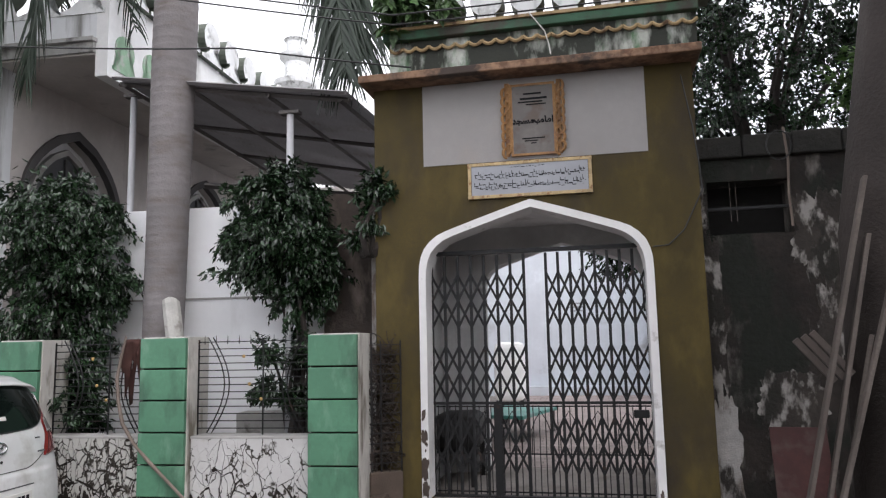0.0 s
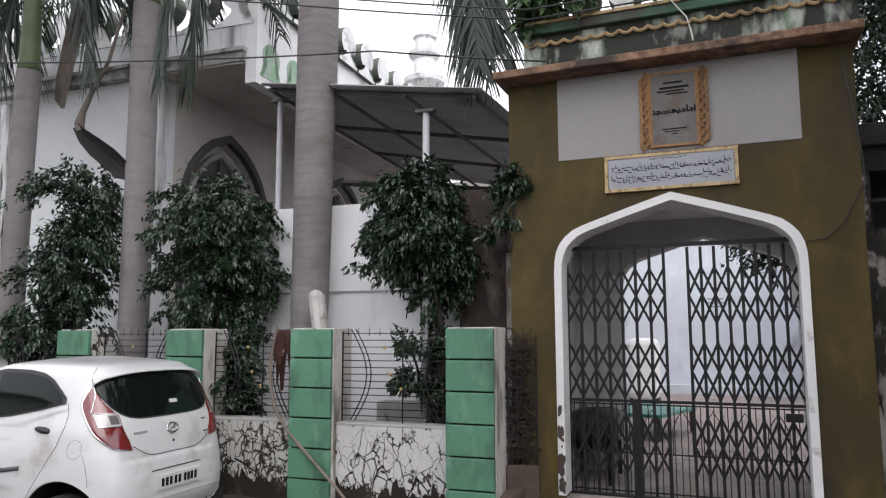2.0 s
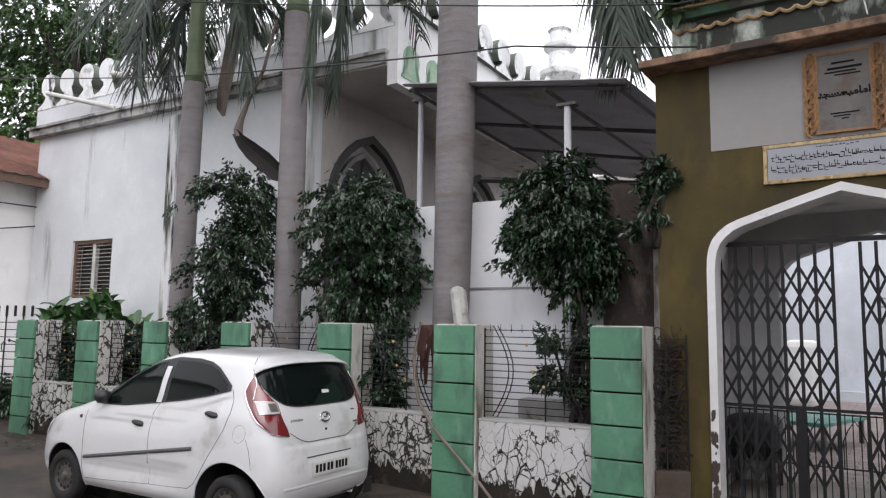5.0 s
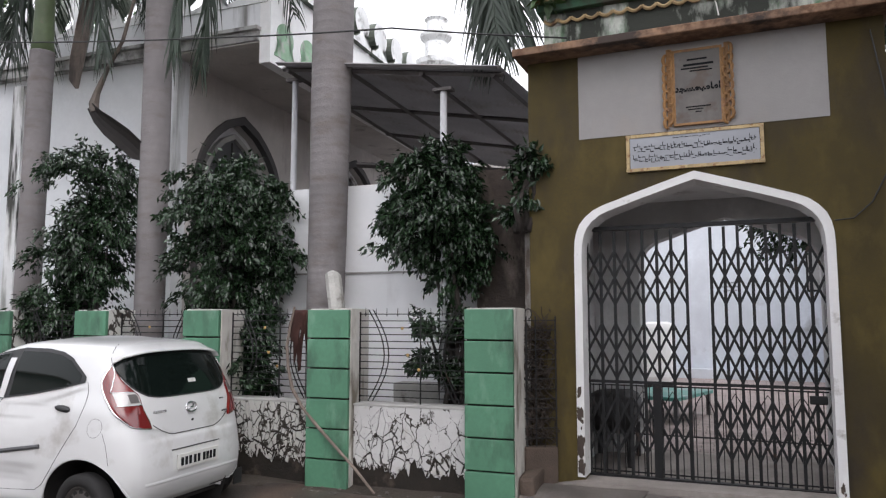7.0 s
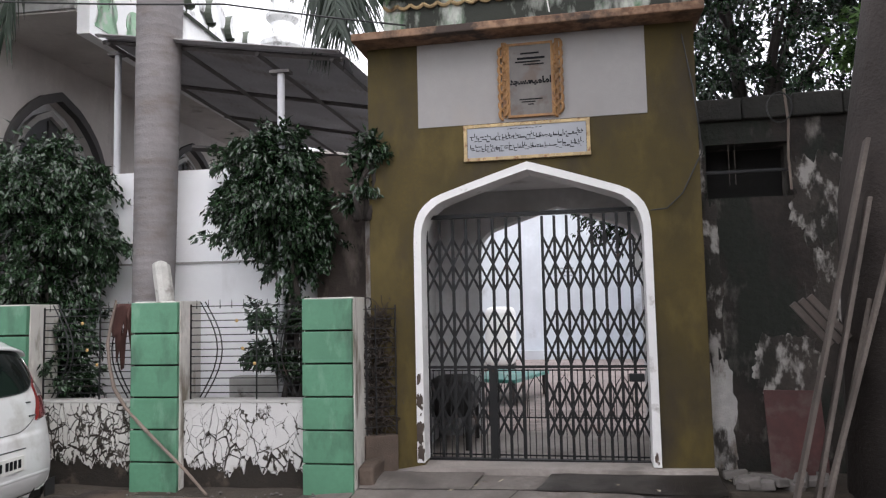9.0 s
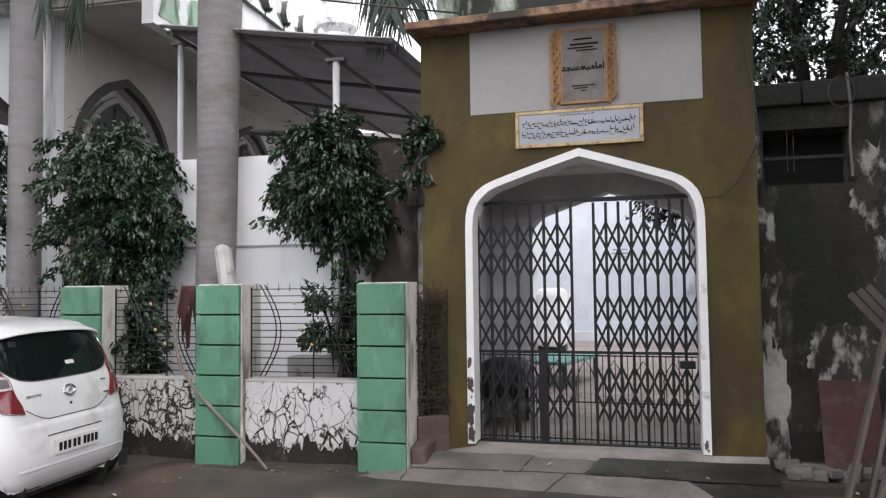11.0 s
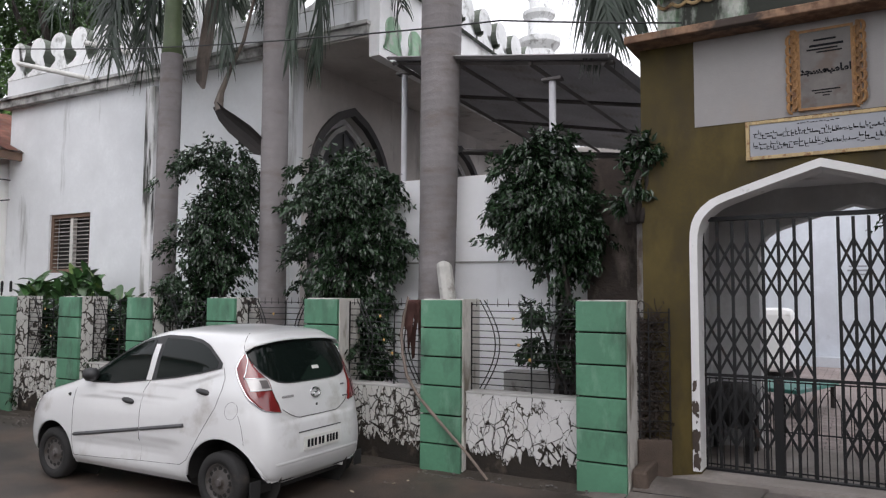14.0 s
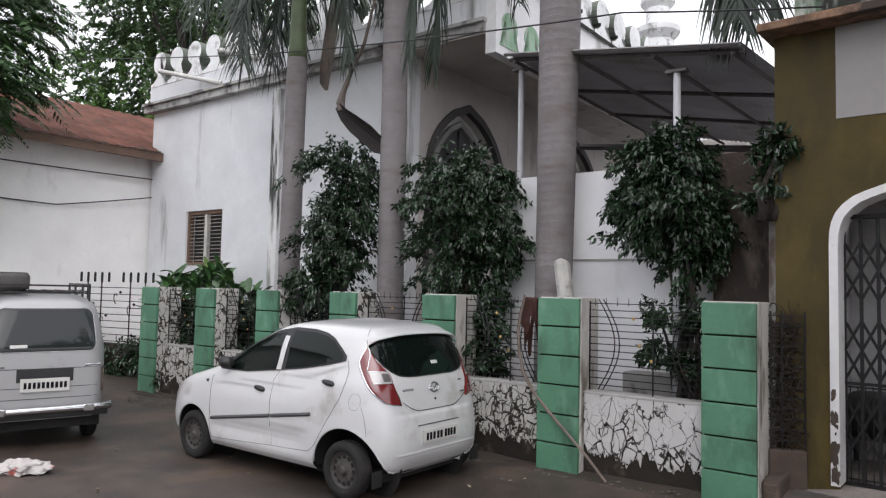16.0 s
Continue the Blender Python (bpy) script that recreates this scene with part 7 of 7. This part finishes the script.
# ---- timber, debris and small things by the old wall ----
for i, (x0, y0, x1, y1, z1, w, lean) in enumerate(((1.84, -0.62, 2.44, -0.72, 2.62, 0.075, 0), (1.965, -0.66, 2.42, -0.74, 2.2, 0.055, 0), (1.99, -0.74, 2.56, -0.78, 1.98, 0.035, 0), (2.08, -0.58, 2.40, -0.70, 1.5, 0.04, 0))):
    ln = math.dist((x0, y0, 0), (x1, y1, z1))
    m = look((x0, y0, 0.0), (x1, y1, z1))
    b = rough(mesh_box(-w, -0.014, -ln, w, 0.014, 0, bevel=0.004), 0.006, 3, i)
    solid("plank", b, PLANK, "long weathered grey plank leaning on the tree", "plank", m, group="leaning planks")
for i in range(3):
    z = 1.30 + 0.07 * i
    solid("lath", rough(mesh_box(-0.2, -0.012, -0.024, 0.2, 0.012, 0.024), 0.004, 5, i), PLANK, "short grey lath wedged behind the planks", "lath", pose(2.08 + 0.055 * i, -0.47 - 0.02 * i, z + 0.02 - 0.045 * i, 0, 50, 4), group="short laths")
solid("rusty_sheet", rough(mesh_box(-0.22, -0.008, 0, 0.22, 0.008, 0.70, bevel=0.004), 0.012, 4), RUST_SHEET, "rust-red metal sheet leaning on the wall", "metal sheet", pose(2.08, 0.02, 0.08, -12, 0, 0))
rr = random.Random(12)
bk = None
for k in range(16):
    m = pose(1.55 + rr.uniform(0, 0.95), -0.05 - rr.uniform(0, 0.32), 0.10 + rr.uniform(0, 0.06), rr.uniform(-12, 12), rr.uniform(-12, 12), rr.uniform(0, 180))
    if bk is None:
        bk = solid("rubble_brick", rough(mesh_box(-0.09, -0.045, -0.03, 0.09, 0.045, 0.03, bevel=0.008), 0.012, 9), RUBBLE, "broken grey brick in a heap", "rubble", m, group="rubble by the wall")
    else:
        again(bk, m)
bm = rough(mesh_box(1.44, -0.42, -0.05, 4.2, 0.28, 0.085, bevel=0.03), 0.02, 2)
solid("rubble_bed", bm, SOIL, "dark earth strip below the old wall", "soil", kind="structure")
# litter on the ground
rr = random.Random(4)
lt = None
for k in range(44):
    x, y = rr.uniform(-7, 2.2), rr.uniform(-3.8, -0.9)
    if k < 12:
        x, y = rr.uniform(-0.9, 2.0), rr.uniform(-0.75, -0.05)
    z = ground_height(x, y) + 0.006 if y < -0.85 else 0.11
    m = pose(x, y, z, rr.uniform(-15, 15), rr.uniform(-15, 15), rr.uniform(0, 360))
    if lt is None:
        bm = bmesh.new()
        vs = [bm.verts.new(p) for p in ((-0.03, 0, 0), (-0.005, 0.014, 0.004), (0.03, 0, 0.01), (-0.005, -0.014, 0.004), (0, 0, -0.002))]
        for f in ((0, 4, 2, 1), (0, 3, 2, 4)):
            bm.faces.new([vs[q] for q in f])
        bmesh.ops.solidify(bm, geom=bm.faces[:], thickness=0.002)
        lt = solid("fallen_leaf", bm, DRY_LEAF, "pale dry leaf lying on the ground", "leaf", m, group="fallen leaves")
    else:
        again(lt, m)
bag = bmesh.new()
bmesh.ops.create_icosphere(bag, subdivisions=4, radius=1.0)
for v in bag.verts:
    v.co = Vector((v.co.x * 0.24, v.co.y * 0.15, max(-0.02, v.co.z * 0.075))) * (1 + 0.5 * noise.noise(v.co * 2.2)) + noise.noise_vector(v.co * 5) * 0.022
solid("litter_bag", bag, LITTER, "crumpled pale plastic bag lying on the lane", "litter", pose(-6.72, -3.85, -0.03, 0, 0, 20))
# iron gate panels and hedge at the far left end of the fence
fg = thing("iron_gate", "black iron garden gate with spear tops and scroll work", "gate", BF @ pose(-9.0, 1.4, 0, 0, 0, 12))
for k in range(9):
    z = 0.55 + 0.125 * k
    part("rail", mesh_box(-4.6, -0.008, z, 0, 0.008, z + 0.012), IRON, fg)
spear = None
for k in range(24):
    x = -0.06 - 0.19 * k
    if k % 6 == 5:
        continue
    if spear is None:
        spear = at(part("spear", sweep(bmesh.new(), [(0, 0, 0), (0, 0, 0.17), (0, 0, 0.19)], [0.022, 0.022, 0.006], 6), IRON, fg), x, 0, 1.66)
        upr = at(part("upright", mesh_box(-0.007, -0.01, 0.3, 0.007, 0.01, 1.7), IRON, fg), x, 0.0, 0)
    else:
        more(spear, x, 0, 1.66)
        if k % 2:
            more(upr, x, 0, 0)
for k in range(12):
    x, z = -0.3 - 0.36 * k, 0.95 + 0.22 * (k % 3)
    part("scroll", sweep(bmesh.new(), [(x + 0.05 * a * math.cos(a * 2.4), -0.02, z + 0.07 * a * math.sin(a * 2.4)) for a in (0.15 + 0.2 * j for j in range(10))], 0.009, 5), IRON, fg)
    part("leaf_boss", lathe(bmesh.new(), [(0.004, -0.03), (0.03, 0), (0.004, 0.03)], 8), IRON, fg).location = ((x + 0.1) * U, -0.02 * U, (z + 0.08) * U)
solid("gate_plinth", mesh_box(-4.7, 0.05, -0.1, 0.05, 0.25, 0.5), MOULD, "dark mossy plinth under the garden gate", "wall", BF @ pose(-9.0, 1.4, 0, 0, 0, 12), kind="structure")
for i in range(4):
    bush("garden_shrub", "low green hedge plant by the far gate", BF @ pose(-9.4 - 0.95 * i, 1.0 - 0.2 * i, 0), (0, 0, 0), [((0, 0, 0.32), (0.5, 0.25, 0.3))], 45, 24, 90 + i, 3, leaf=0.09)

# ---- courtyard things ----
tank = bmesh.new()
box(tank, -0.30, -0.45, 0.1, 0.30, 0.3, 1.30, bevel=0.13)
for v in tank.verts:  # the front leans back
    v.co.y += 0.30 * max(0.0, -v.co.y) * v.co.z
wc = thing("water_cooler", "white rounded water tank standing in the courtyard", "water tank", pose(-1.24, 8.7, 0.148))
part("body", tank, TANK_WHITE, wc, smooth=False)
part("foot", mesh_box(-0.28, -0.22, 0, 0.28, 0.22, 0.12), BLACK_TRIM, wc)
gt_ = thing("green_table", "low table with a worn turquoise top", "table", pose(-0.62, 4.2, 0.148, 0, 0, -16))
part("top", mesh_box(-0.5, -0.7, 0.30, 0.35, 0.7, 0.35, bevel=0.008), TURQUOISE, gt_)
for x in (-0.45, 0.3):
    for y in (-0.62, 0.62):
        part("leg", mesh_box(x - 0.025, y - 0.025, 0, x + 0.025, y + 0.025, 0.30), DARK_STEEL, gt_)
bx = thing("dark_bench", "dark cloth-covered bench standing in the passage", "bench", pose(-0.86, 0.95, 0.14))
part("cover", rough(mesh_box(-0.24, -0.36, 0.30, 0.22, 0.36, 0.66, bevel=0.09), 0.02, 5), BENCH, bx, "black cloth cover", smooth=True)
for x in (-0.20, 0.18):
    for y in (-0.32, 0.3):
        part("leg", mesh_box(x - 0.02, y - 0.02, 0, x + 0.02, y + 0.02, 0.34), BENCH, bx)
nt = thing("wall_notice", "small painted notice lines on the courtyard wall", "sign", pose(0, 0, 0))
for k, w in enumerate((0.34, 0.4, 0.3)):
    part("line", mesh_box(0.10 - w / 2, 11.49, 2.32 - 0.09 * k, 0.10 + w / 2, 11.498, 2.355 - 0.09 * k), NOTICE, nt)

# ---- overhead cables ----
def cable(name, pts, r, label):
    out = []
    for a, b in zip(pts, pts[1:]):
        for k in range(12):
            f = k / 12
            p = Vector(a).lerp(Vector(b), f)
            p.z -= 0.06 * 4 * f * (1 - f) * (Vector(b) - Vector(a)).length / 12
            out.append(p)
    out.append(Vector(pts[-1]))
    return solid(name, sweep(bmesh.new(), out, r, 5), CABLE, label, "cable")


cable("cable", [(-18.5, -0.5, 6.92), (-8.2, -0.5, 4.95), (-4.8, -0.5, 4.47), (-2.6, -0.5, 4.22), (-1.0, -0.24, 3.97)], 0.009, "thin black overhead cable along the lane")
cable("cable", [(-16, -0.5, 8.0), (-7.0, -0.5, 5.74), (-3.6, -0.5, 4.87), (-1.1, -0.5, 4.27), (1.6, -0.45, 4.3), (2.6, -0.6, 4.6)], 0.008, "thin black overhead cable above the gate")
cable("cable", [(-16, -0.55, 8.3), (-7.0, -0.5, 5.9), (-3.6, -0.5, 4.98), (-1.1, -0.5, 4.36), (1.6, -0.4, 4.42), (2.6, -0.6, 4.8)], 0.008, "thin black overhead cable above the gate")
cable("cable", [(-14.1, -3.2, 3.86), (-14.1, 1.5, 3.86)], 0.012, "black cable strung along the tiled house wall")
cable("cable", [(-14.1, -3.2, 3.2), (-14.1, -0.8, 3.12), (-14.1, 1.5, 3.55)], 0.012, "black cable strung along the tiled house wall")
loop = [(1.02, -0.03, 2.27), (1.15, -0.03, 2.28), (1.28, -0.03, 2.40), (1.38, -0.02, 2.60), (1.45, 0.0, 2.74), (1.44, 0.0, 2.95), (1.40, -0.02, 3.3), (1.33, -0.03, 3.75)]
solid("gate_wire", sweep(bmesh.new(), loop, 0.006, 5), CABLE, "loose black wire hanging down the gateway", "cable")
solid("cord", sweep(bmesh.new(), [(0.06, -0.165, 4.41), (0.09, -0.18, 4.36), (0.20, -0.19, 4.20), (0.23, -0.20, 4.08), (0.245, -0.26, 3.96)], 0.006, 5), PIPE_WHITE, "pale cord hanging from the gate parapet", "cord")
solid("rope", sweep(bmesh.new(), [(2.17, 0.2, 3.28), (2.19, 0.2, 3.0), (2.175, 0.2, 2.7), (2.185, 0.2, 2.42)], 0.011, 6), PALE_WOOD, "pale frayed cord hanging on the old wall", "cord")
solid("wire_coil", sweep(bmesh.new(), [(2.12 + 0.1 * math.cos(a), 0.18, 3.12 + 0.13 * math.sin(a)) for a in (2 * math.pi * k / 16 for k in range(18))], 0.006, 5), CABLE, "coil of thin wire on the old wall", "wire")

# ---- plain unseen walls, added behind the camera to close the lane and dim it ----
solid("wall_opposite", mesh_box(1.5, -12.5, -0.1, 14, -12.1, 4.5), UNSEEN_WALL, "plain weathered wall added out of view to block low sky light", "wall", kind="structure")
solid("wall_behind", mesh_box(-40, -15.0, -0.1, 40, -14.6, 3.0), UNSEEN_WALL, "plain weathered wall added out of view behind the camera", "wall", kind="structure")
